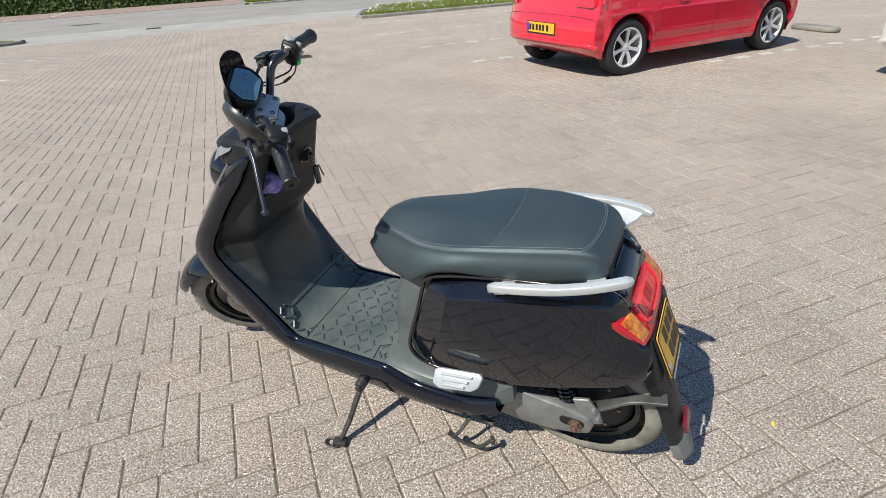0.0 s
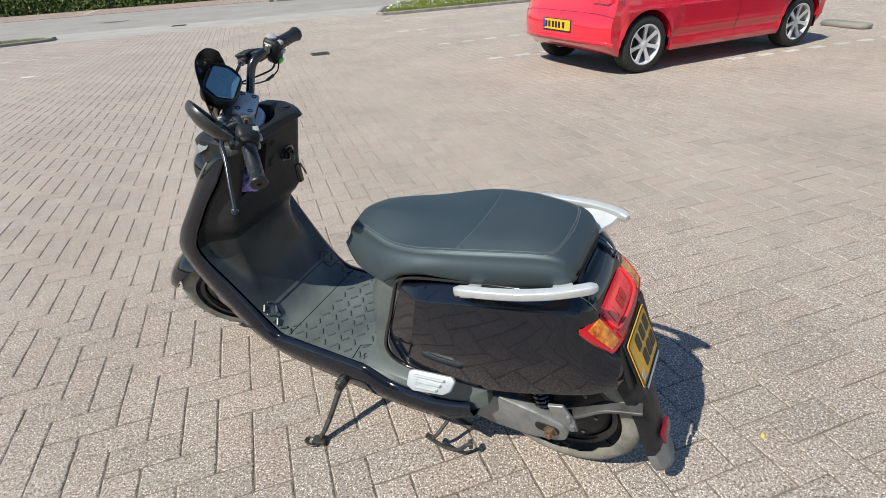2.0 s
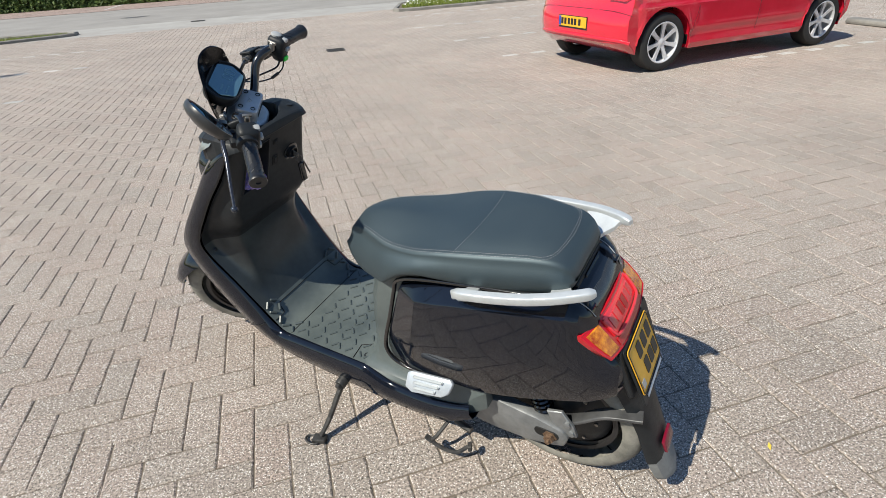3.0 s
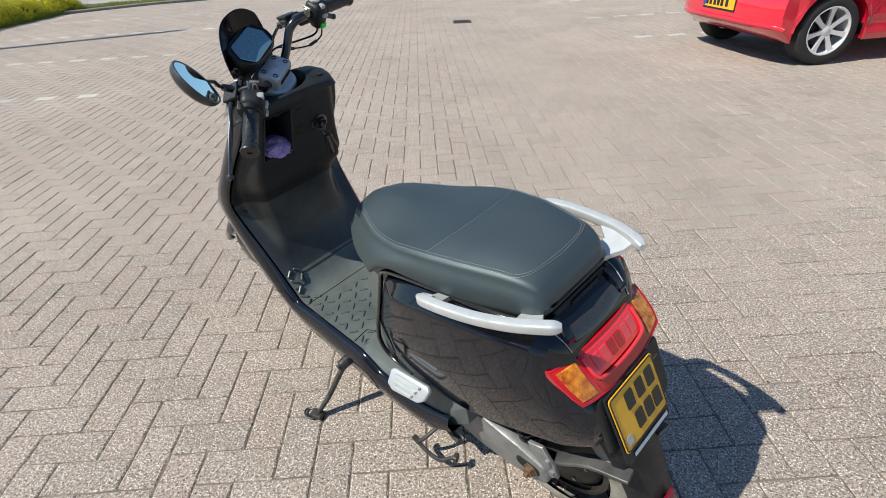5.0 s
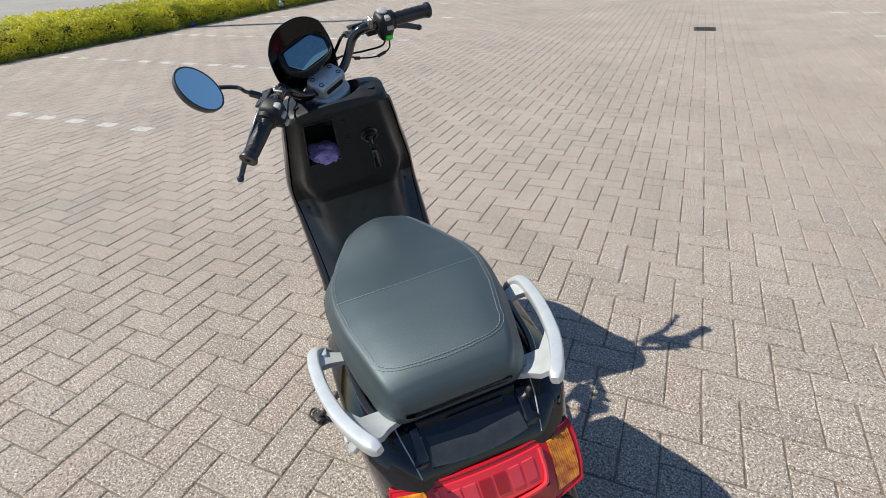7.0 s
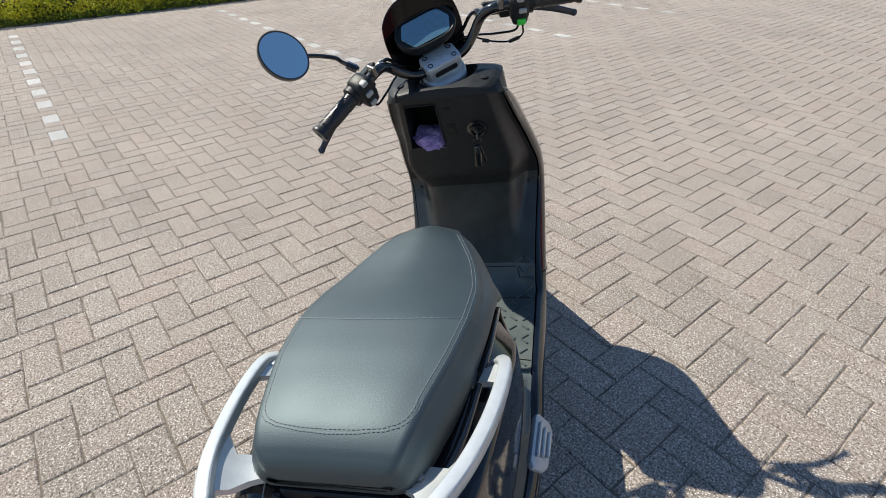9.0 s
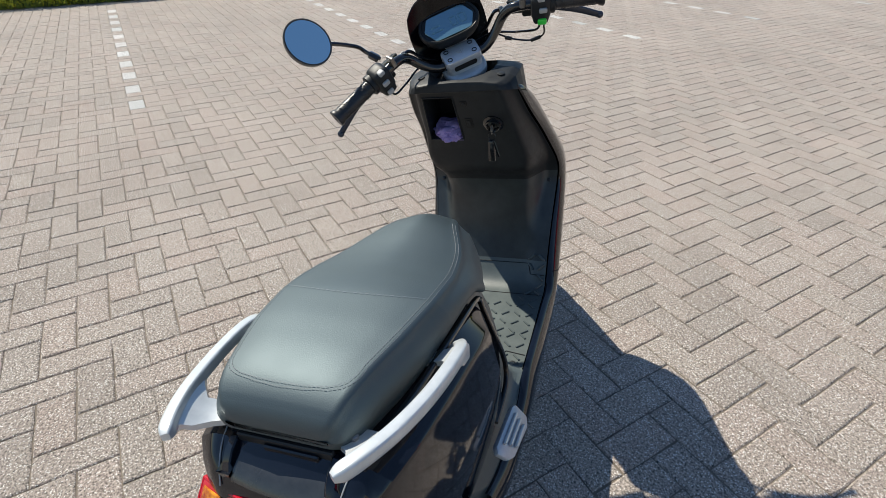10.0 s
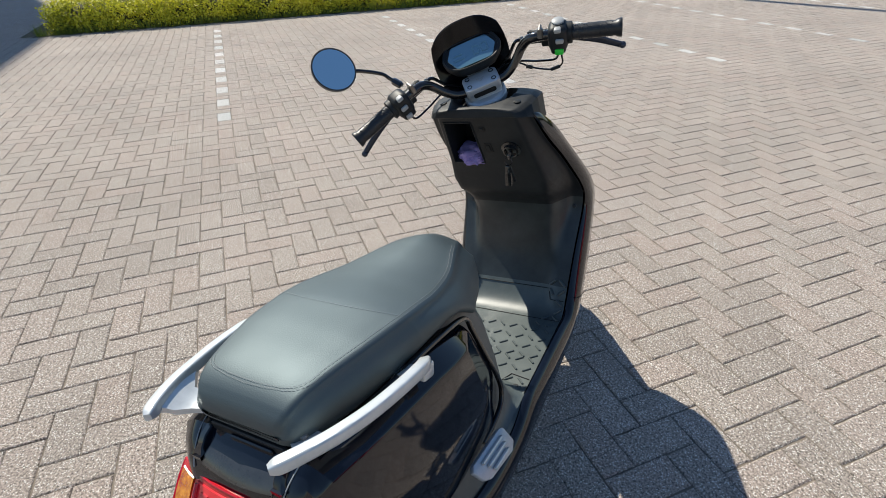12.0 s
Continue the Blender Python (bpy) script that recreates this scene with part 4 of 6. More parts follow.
# -- rear deck with its little tray
part("deck_tray", loft([[Vector((x * w, y - 0.006 * (1 - x * x), z0 - dz - 0.004 * (1 - x * x))) for x, dz in ((-1, 0.005), (-1, 0), (-0.6, 0), (-0.2, 0), (0.2, 0), (0.6, 0), (1, 0), (1, 0.005))] for y, w, z0 in ((-0.181, 0.072, 0.650), (-0.178, 0.072, 0.655), (-0.169, 0.070, 0.664), (-0.160, 0.068, 0.671), (-0.154, 0.067, 0.673))]), M_DECKGREY, scooter, "glossy grey tray on the tail", sharp=30)
part("deck_wall", box(0, -0.138, 0.682, 0.150, 0.008, 0.030, 0.002, 1), M_MATTE, scooter)
part("seat_latch", box(0.012, -0.144, 0.682, 0.085, 0.006, 0.016, 0.002, 1), M_GLOSS, scooter)
for sg in (1, -1):
    part("deck_rib", loft([[Vector((sg * (0.078 + dx), y, z)) for dx, z in ((-0.006, 0.66), (-0.005, zt - 0.002), (-0.003, zt), (0.008, zt - 0.002), (0.016, 0.66))] for y, zt in ((-0.180, 0.654), (-0.170, 0.672), (-0.158, 0.684), (-0.142, 0.691), (-0.134, 0.690))]), M_GLOSS, scooter, sharp=30)

for sg in (1, -1):
    part("deck_seam", tube([(sg * 0.104, -0.128, 0.6870), (sg * 0.100, -0.150, 0.6780), (sg * 0.094, -0.172, 0.6600), (sg * 0.090, -0.186, 0.6400)], 0.0011, 6, 4), M_GREYKEY, scooter)

# -- tail lamp: a red bar wrapped round the tail, with an orange indicator at each end
def wrap(x, t, out=0.0):
    """A point of the lamp's face: x across, t from 0 at its foot to 1 at its head."""
    k = abs(x) / 0.138
    y = -0.243 + 0.011 * k ** 2.6 + t * (0.048 + 0.012 * k * k)
    z = 0.552 + 0.016 * k ** 2 + t * (0.080 - 0.026 * k ** 2)
    y -= math.sin(math.pi * t) * 0.003 + out * 0.8
    z += out * 0.4
    x *= 1.0 + out * 1.5
    return Vector((x * (1.0 - 0.10 * max(0.0, 1 - t) ** 2.5), y, z))


def wrap_patch(x1, x2, t1, t2, out, nx=14, nt=7, depth=0.02):
    front = [[wrap(x1 + (x2 - x1) * i / nx, t1 + (t2 - t1) * j / nt, out) for i in range(nx + 1)] for j in range(nt + 1)]
    bm = bmesh.new()
    vs = [[bm.verts.new(p) for p in row] for row in front]
    for a, b in zip(vs, vs[1:]):
        for i in range(nx):
            bm.faces.new((a[i], a[i + 1], b[i + 1], b[i]))
    rim = vs[0] + [r[-1] for r in vs[1:]] + vs[-1][-2::-1] + [r[0] for r in vs[-2:0:-1]]
    back = [bm.verts.new(v.co + Vector((0, depth, 0))) for v in rim]
    n = len(rim)
    for i in range(n):
        bm.faces.new((rim[i], rim[(i + 1) % n], back[(i + 1) % n], back[i]))
    return bm


lamp = part("tail_lamp", wrap_patch(-0.138, 0.138, 0.0, 1.0, 0.0, 28, 8, 0.026), M_REDLENS, scooter, "red tail lamp with orange ends", sharp=40)
part("lamp_rim", tube([wrap(-0.139 + 0.278 * i / 24, 1.0, -0.001) for i in range(25)] + [wrap(0.139, 1 - t, -0.001) for t in (0.3, 0.7, 1.0)] + [wrap(0.139 - 0.278 * i / 24, 0.0, -0.001) for i in range(25)] + [wrap(-0.139, t, -0.001) for t in (0.3, 0.7, 1.0)], 0.0022, 8, 1), M_REDLENS, lamp)
part("reflector_band", wrap_patch(-0.080, 0.080, 0.40, 0.92, 0.0022, 16, 4, 0.006), M_REDBRIGHT, lamp, "bright red reflector band")
part("reflector_band", wrap_patch(-0.080, 0.080, 0.08, 0.30, 0.0022, 16, 4, 0.006), M_REDLENS, lamp, "red lower band")
part("light_bar", tube([wrap(-0.078, 0.90, 0.004), wrap(-0.076, 0.50, 0.0055), wrap(-0.062, 0.36, 0.006), wrap(0.0, 0.34, 0.006), wrap(0.062, 0.36, 0.006), wrap(0.076, 0.50, 0.0055), wrap(0.078, 0.90, 0.004)], 0.0034, 8, 6), M_REDGLASS, lamp, "clear red rim of the reflector")
for k in range(6):
    x = -0.055 + 0.022 * k
    part("lamp_cell", wrap_patch(x - 0.0085, x + 0.0085, 0.52, 0.82, 0.0040, 3, 3, 0.004), M_REDDEEP if k in (2, 3) else M_REDGLASS, lamp)
for sg in (1, -1):
    a, b = sorted((sg * 0.092, sg * 0.131))
    part("indicator", wrap_patch(a, b, 0.12, 0.90, 0.0022, 6, 6, 0.008), M_ORANGE, lamp, "orange indicator lens")

# -- plate holder and plate with bars in place of its characters
PLATE = pose(-0.011, -0.277, 0.488, 90 - 22, 0, 0)
part("plate_holder", joined(slab(rounded(0.205, 0.13, 0.012), 0.012, 0.003, 1, pose(0, -0.250, 0.492, 90 - 18, 0, 0)), slab(rounded(0.152, 0.158, 0.006), 0.006, 0.002, 1, PLATE @ Matrix.Translation((0, -0.006, -0.009)))), M_MATTE, scooter)
plate = part("licence_plate", slab(rounded(0.145, 0.125, 0.008), 0.0022, 0.0007, 1, PLATE @ Matrix.Translation((0, 0.006, -0.001))), M_PLATE, scooter, "yellow number plate with dark bars")
part("plate_edge", tube([PLATE @ Vector((x, y + 0.006, 0.0018)) for x, y in rounded(0.139, 0.119, 0.007, 4)] + [PLATE @ Vector((rounded(0.139, 0.119, 0.007, 4)[0][0], rounded(0.139, 0.119, 0.007, 4)[0][1] + 0.006, 0.0018))], 0.0011, 6, 1), M_INK, plate)
for row_y, xs in ((0.033, (-0.020, 0.014, 0.047)), (-0.018, (-0.010, 0.021, 0.050))):
    for x in xs:
        part("plate_bar", slab(rounded(0.024, 0.037, 0.003, 3, x, row_y), 0.0012, 0.0, 1, PLATE @ Matrix.Translation((0, 0, 0.0014))), M_INK, plate)
part("tag", slab(rounded(0.017, 0.019, 0.002, 3, -0.054, -0.034), 0.001, 0.0, 1, PLATE @ Matrix.Translation((0, 0, 0.0014))), M_SILVERTAG, plate)
part("holder_print", box(0.006, -0.073, -0.0015, 0.118, 0.0085, 0.0012, 0.0, 1, PLATE), M_WHITE, plate, "white strip of print")

# -- mudguard behind the rear wheel
def guard_ring(y, z, w, ang, th=0.004):
    c, s = math.cos(radians(ang)), math.sin(radians(ang))
    pts = [(-w, -0.030), (-w * 0.92, -0.010), (-w * 0.6, 0.0), (0, 0.004), (w * 0.6, 0.0), (w * 0.92, -0.010), (w, -0.030)]
    pts += [(x * 0.92, q - th) for x, q in pts[::-1]]
    return [Vector((x, y - q * c, z + q * s)) for x, q in pts]


guard = part("rear_mudguard", loft([guard_ring(*r) for r in ((-0.245, 0.46, 0.085, 20), (-0.272, 0.40, 0.075, 18), (-0.300, 0.33, 0.066, 18), (-0.322, 0.27, 0.062, 18), (-0.338, 0.22, 0.062, 20), (-0.354, 0.17, 0.062, 22))]), M_MATTE, scooter, "black rear mudguard with a grey flap", sharp=50)
part("flap", loft([guard_ring(*r) for r in ((-0.348, 0.185, 0.060, 22), (-0.362, 0.152, 0.060, 22), (-0.375, 0.122, 0.058, 24), (-0.381, 0.106, 0.051, 25), (-0.385, 0.095, 0.038, 25), (-0.387, 0.089, 0.018, 25))]), M_FLAP, guard, "dusty grey rubber flap")
part("reflector", box(0.0, 0, 0, 0.062, 0.008, 0.036, 0.002, 2, pose(0, -0.3545, 0.206, -20, 0, 0)), M_MAROON, guard, "small maroon reflector")
for sg in (1, -1):
    part("guard_stay", swept([(sg * 0.085, -0.10, 0.235), (sg * 0.088, -0.16, 0.28), (sg * 0.080, -0.22, 0.325), (sg * 0.066, -0.30, 0.34)], 0.010, 0.034, up=(1, 0, 0)), M_STAY, guard, "dark grey mudguard stay")

# -- wheels
def tyre_profile(R, w):
    """Half section of a tyre, as (radius, across), from bead to bead."""
    pts = []
    for k in range(13):
        a = radians(-112 + 224 * k / 12)
        pts.append((R - 0.042 + 0.042 * math.cos(a), w * math.sin(a)))
    return pts


def wheel(parent, m, R=0.228, spokes=5, solid=False, half=0.044):
    """Tyre with grooves, rim and hub; the axle along x."""
    turn = m @ pose(0, 0, 0, 0, 90, 0)
    tyre = part("tyre", lathe(tyre_profile(R, half), 56, turn, caps=False), M_TYRE, parent, "dusty black tyre")
    gr = []
    for k in range(26):
        for sg in (1, -1):
            a = 2 * math.pi * (k + (0.5 if sg > 0 else 0)) / 26
            gr.append(box(0, 0, 0, 0.0035, 0.036, 0.004, 0.0012, 1, m @ Matrix.Rotation(a, 4, "X") @ Matrix.Translation((sg * 0.024, 0, R - 0.0098)) @ pose(0, 0, 0, 0, sg * 32, sg * 38)))
    tagged(part("grooves", joined(*gr), M_DARK, tyre), kind="stuff")
    rim = part("rim", lathe([(R - 0.085, -0.036), (R - 0.072, -0.036), (R - 0.070, -0.030), (R - 0.082, -0.020), (R - 0.082, 0.020), (R - 0.070, 0.030), (R - 0.072, 0.036), (R - 0.085, 0.036), (R - 0.092, 0.02), (R - 0.092, -0.02)], 48, turn, caps=False), M_RIMDARK, parent)
    if solid:
        part("motor", joined(lathe([(0.02, -0.055), (0.06, -0.055), (0.085, -0.045), (0.118, -0.040), (R - 0.090, -0.024), (R - 0.090, 0.024), (0.118, 0.040), (0.085, 0.045), (0.06, 0.055), (0.02, 0.055)], 40, turn)), M_MATTE, rim, "black hub motor")
        for k in range(8):
            part("motor_bolt", lathe([(0.005, 0), (0.005, 0.004), (0.003, 0.005)], 8, m @ Matrix.Rotation(2 * math.pi * k / 8, 4, "X") @ Matrix.Translation((-0.041, 0, 0.104)) @ pose(0, 0, 0, 0, -90, 0)), M_STEEL, rim)
    else:
        part("hub", lathe([(0.012, -0.05), (0.03, -0.045), (0.038, -0.02), (0.038, 0.02), (0.03, 0.045), (0.012, 0.05)], 24, turn), M_RIMDARK, rim)
        for k in range(spokes):
            part("spoke", box(0, 0, 0.085, 0.022, 0.026, 0.12, 0.006, 1, m @ Matrix.Rotation(2 * math.pi * k / spokes, 4, "X")), M_RIMDARK, rim)
        part("brake_disc", lathe([(0.05, -0.052), (0.095, -0.052), (0.095, -0.048), (0.05, -0.048)], 40, turn, caps=False), M_STEEL, rim, "steel brake disc")
    return rim


rear_wheel = part("rear_wheel", lathe([(0.009, -0.10), (0.009, 0.10)], 12, pose(0, -0.09, 0.228, 0, 90, 0)), M_STEEL, scooter)
wheel(rear_wheel, pose(-0.010, -0.09, 0.228), solid=True, half=0.057)
front_wheel = part("front_wheel", lathe([(0.009, -0.075), (0.009, 0.075)], 12, STEER @ pose(0, 0, -0.815, 0, 90, 0)), M_STEEL, scooter)
wheel(front_wheel, STEER @ pose(0, 0, -0.815))

# -- swinging arms
ARM = [(0.19, 0.190), (0.165, 0.245), (0.095, 0.268), (0.04, 0.274), (-0.06, 0.262), (-0.13, 0.246), (-0.145, 0.228), (-0.135, 0.186), (-0.10, 0.170), (-0.03, 0.152), (0.06, 0.147), (0.12, 0.154)]
for sg in (1, -1):
    m = Matrix(((0, 0, sg, sg * 0.088), (1, 0, 0, 0), (0, 1, 0, 0), (0, 0, 0, 1)))
    arm = part("swing_arm", slab(ARM, 0.034, 0.008, 2, m), M_ALU_GREY, scooter, "worn grey alloy swinging arm")
    part("axle_slot", slab(rounded(0.065, 0.032, 0.015, 5, -0.088, 0.218), 0.004, 0.001, 1, m @ Matrix.Translation((0, 0, 0.0325))), M_DARK, arm)
    part("axle_nut", lathe([(0.019, 0), (0.019, 0.004), (0.013, 0.004), (0.013, 0.016), (0.007, 0.016), (0.007, 0.024)], 6, m @ pose(-0.098, 0.215, 0.034)), M_RUSTY, arm, "rusty axle nut")
    part("bracket", joined(slab([(-0.10, 0.262), (-0.085, 0.30), (-0.125, 0.315), (-0.155, 0.27), (-0.165, 0.235), (-0.145, 0.225)], 0.010, 0.002, 1, m @ Matrix.Translation((0, 0, 0.016))), *[lathe([(0.009, 0), (0.009, 0.006), (0.005, 0.007)], 6, m @ pose(y, z, 0.026)) for y, z in ((-0.140, 0.278), (-0.150, 0.246))]), M_ALU_GREY, arm)
    part("shock_absorber", joined(rod((sg * 0.080, -0.07, 0.25), (sg * 0.075, -0.03, 0.42), 0.014), *[lathe([(0.024, 0), (0.027, 0.004), (0.024, 0.008)], 16, aimed((sg * 0.080 - sg * 0.0006 * k, -0.065 + 0.0038 * k, 0.265 + 0.0145 * k), (sg * 0.075, -0.03, 0.46))) for k in range(9)]), M_BAR, scooter)
part("inner_guard", loft([[Vector((x, y, z)) for x in (-0.085, 0.085)] + [Vector((x, y, z + 0.03)) for x in (0.085, -0.085)] for y, z in ((0.17, 0.30), (0.05, 0.44), (-0.10, 0.47), (-0.22, 0.42))]), M_MATTE, scooter)
part("underbody", loft([[Vector((x * w, y, z)) for x, z in ((-1, z0), (-0.7, z0 - 0.03), (0.7, z0 - 0.03), (1, z0), (1, z0 + 0.07), (-1, z0 + 0.07))] for y, w, z0 in ((0.06, 0.10, 0.27), (0.14, 0.12, 0.22), (0.3, 0.15, 0.19), (0.6, 0.15, 0.195), (0.75, 0.13, 0.215))]), M_MATTE, scooter)

# -- stands
stand = part("side_stand", joined(tube([(-0.205, 0.527, 0.196), (-0.240, 0.535, 0.158), (-0.283, 0.544, 0.108), (-0.326, 0.556, 0.066)], [0.013, 0.0125, 0.0115, 0.0105], 10, 4, 0.7), box(0, 0, 0, 0.030, 0.042, 0.014, 0.004, 2, pose(-0.334, 0.558, 0.0595, 0, 8.3, 20))), M_STANDMETAL, scooter, "worn black side stand")
part("stand_loop", tube([Vector((-0.334, 0.560, 0.058)) + Vector((0.0 + 0.015 * math.cos(a) - 0.012, 0.024 * math.sin(a) + 0.018, 0.0028 * -math.cos(a))) for a in [2 * math.pi * i / 16 for i in range(17)]], 0.0034, 8, 1), M_STANDMETAL, stand)
part("pivot", joined(rod((-0.222, 0.527, 0.198), (-0.178, 0.527, 0.204), 0.017, bevel=0.003), lathe([(0.011, 0), (0.011, 0.008), (0.006, 0.009)], 6, aimed((-0.223, 0.527, 0.198), (-0.30, 0.527, 0.188)))), M_STANDMETAL, stand)
centre = part("centre_stand", joined(tube([(-0.08, 0.25, 0.205), (-0.12, 0.22, 0.155), (-0.135, 0.17, 0.12), (-0.140, 0.13, 0.115)], 0.010, 8, 4), tube([(0.08, 0.25, 0.205), (0.12, 0.22, 0.155), (0.135, 0.17, 0.12), (0.140, 0.13, 0.115)], 0.010, 8, 4), tube([(-0.125, 0.20, 0.14), (0.125, 0.20, 0.14)], 0.009, 8, 1)), M_STANDMETAL, scooter, "black centre stand folded up")
part("tread_lever", joined(tube([(-0.150, 0.20, 0.125), (-0.190, 0.215, 0.105), (-0.205, 0.225, 0.085), (-0.200, 0.16, 0.07), (-0.17, 0.13, 0.075)], 0.0058, 8, 4), box(0, 0, 0, 0.016, 0.026, 0.008, 0.002, 1, pose(-0.205, 0.236, 0.094, 30, 0, 0)), box(0, 0, 0, 0.024, 0.012, 0.018, 0.002, 1, pose(-0.168, 0.125, 0.075, 0, 20, 30))), M_STANDMETAL, centre)

# -- front fork and mudguard
for sg in (1, -1):
    part("fork_leg", joined(rod(STEER @ Vector((sg * 0.074, 0, -0.84)), STEER @ Vector((sg * 0.074, 0, -0.56)), 0.023, bevel=0.003), rod(STEER @ Vector((sg * 0.074, 0, -0.56)), STEER @ Vector((sg * 0.074, 0, -0.30)), 0.016)), M_BAR, scooter)


def fender_ring(a, w, r):
    out = []
    for k in range(9):
        b = -1 + k / 4
        rr = r - 0.030 * abs(b) ** 3.0
        out.append((b * w, rr))
    out += [(x * 0.94, q - 0.004) for x, q in out[::-1]]
    return [STEER @ Matrix.Translation((0, 0, -0.815)) @ Vector((x, q * math.cos(radians(a)), q * math.sin(radians(a)))) for x, q in out]


part("front_mudguard", loft([fender_ring(*r) for r in ((-2, 0.020, 0.262), (0, 0.040, 0.263), (5, 0.056, 0.262), (18, 0.066, 0.258), (36, 0.070, 0.254), (58, 0.072, 0.252), (80, 0.074, 0.252), (105, 0.072, 0.252), (130, 0.066, 0.252), (150, 0.056, 0.254))]), M_GLOSS, scooter, "glossy black front mudguard", sharp=50)


# -- steering head: clamp, bars, grips, controls, screen
HEAD = STEER @ Matrix.Translation((-0.005, 0, 0))


def H(x, y, z):
    return HEAD @ Vector((x, y, z))


CL = HEAD @ pose(0, -0.004, 0.0075, 4, 0, 0)
FL = HEAD @ pose(0, 0.0, -0.020, 5, 0, 0)
clamp = part("bar_clamp", joined(slab(rounded(0.090, 0.056, 0.010, 4), 0.024, 0.004, 2, CL @ Matrix.Translation((0, 0.0, -0.012))),
    loft([[CL @ Vector((x, y, -0.009)) for x, y in rounded(0.087, 0.053, 0.010, 4)], [CL @ Vector((x, y, -0.022)) for x, y in rounded(0.087, 0.053, 0.012, 4)], [FL @ Vector((x, y - 0.004, -0.002)) for x, y in rounded(0.092, 0.060, 0.016, 4)]]),
    loft([[FL @ Vector((x, y, z)) for x, y in rounded(w, d, 0.040, 6)] for w, d, z in ((0.086, 0.086, 0.004), (0.098, 0.098, 0.002), (0.104, 0.104, -0.002), (0.106, 0.106, -0.006), (0.106, 0.106, -0.016), (0.102, 0.102, -0.019))])), M_CLAMP, scooter, "grey alloy handlebar clamp", sharp=35)
for x in (-0.031, 0.031):
    for y in (-0.015, 0.015):
        part("screw", lathe([(0.0062, 0.0), (0.0062, 0.0012), (0.0046, 0.0012), (0.0042, -0.002), (0.0, -0.002)], 14, CL @ pose(x, y, 0.0122), caps=False), M_DARK, clamp)
part("slot", slab(rounded(0.058, 0.013, 0.005, 4), 0.0012, 0.0, 1, CL @ pose(0, -0.0278, -0.0085, 90, 0, 0)), M_DARK, clamp)
part("mark", tube([CL @ Vector(p) for p in ((-0.010, 0.004, 0.0124), (0.0, -0.007, 0.0124), (0.010, 0.004, 0.0124), (0.004, 0.004, 0.0124), (0.0, -0.001, 0.0124), (-0.004, 0.004, 0.0124), (-0.010, 0.004, 0.0124))], 0.0006, 5, 1), M_GREYKEY, clamp)
part("steering_stem", lathe([(0.046, -0.09), (0.046, -0.016), (0.040, -0.014)], 28, FL), M_DARK, scooter)

BARP = [(0.0, -0.004, -0.002), (0.048, -0.004, -0.002), (0.072, -0.003, 0.006), (0.096, 0.0, 0.026), (0.116, 0.001, 0.050), (0.132, -0.007, 0.067), (0.148, -0.019, 0.075), (0.172, -0.030, 0.0745), (0.212, -0.045, 0.070), (0.322, -0.090, 0.055)]
handlebar = part("handlebar", tube([H(-x, y, z) for x, y, z in BARP[:0:-1]] + [H(*p) for p in BARP], 0.0112, 14, 5), M_BAR, scooter, "black lacquered handlebar")


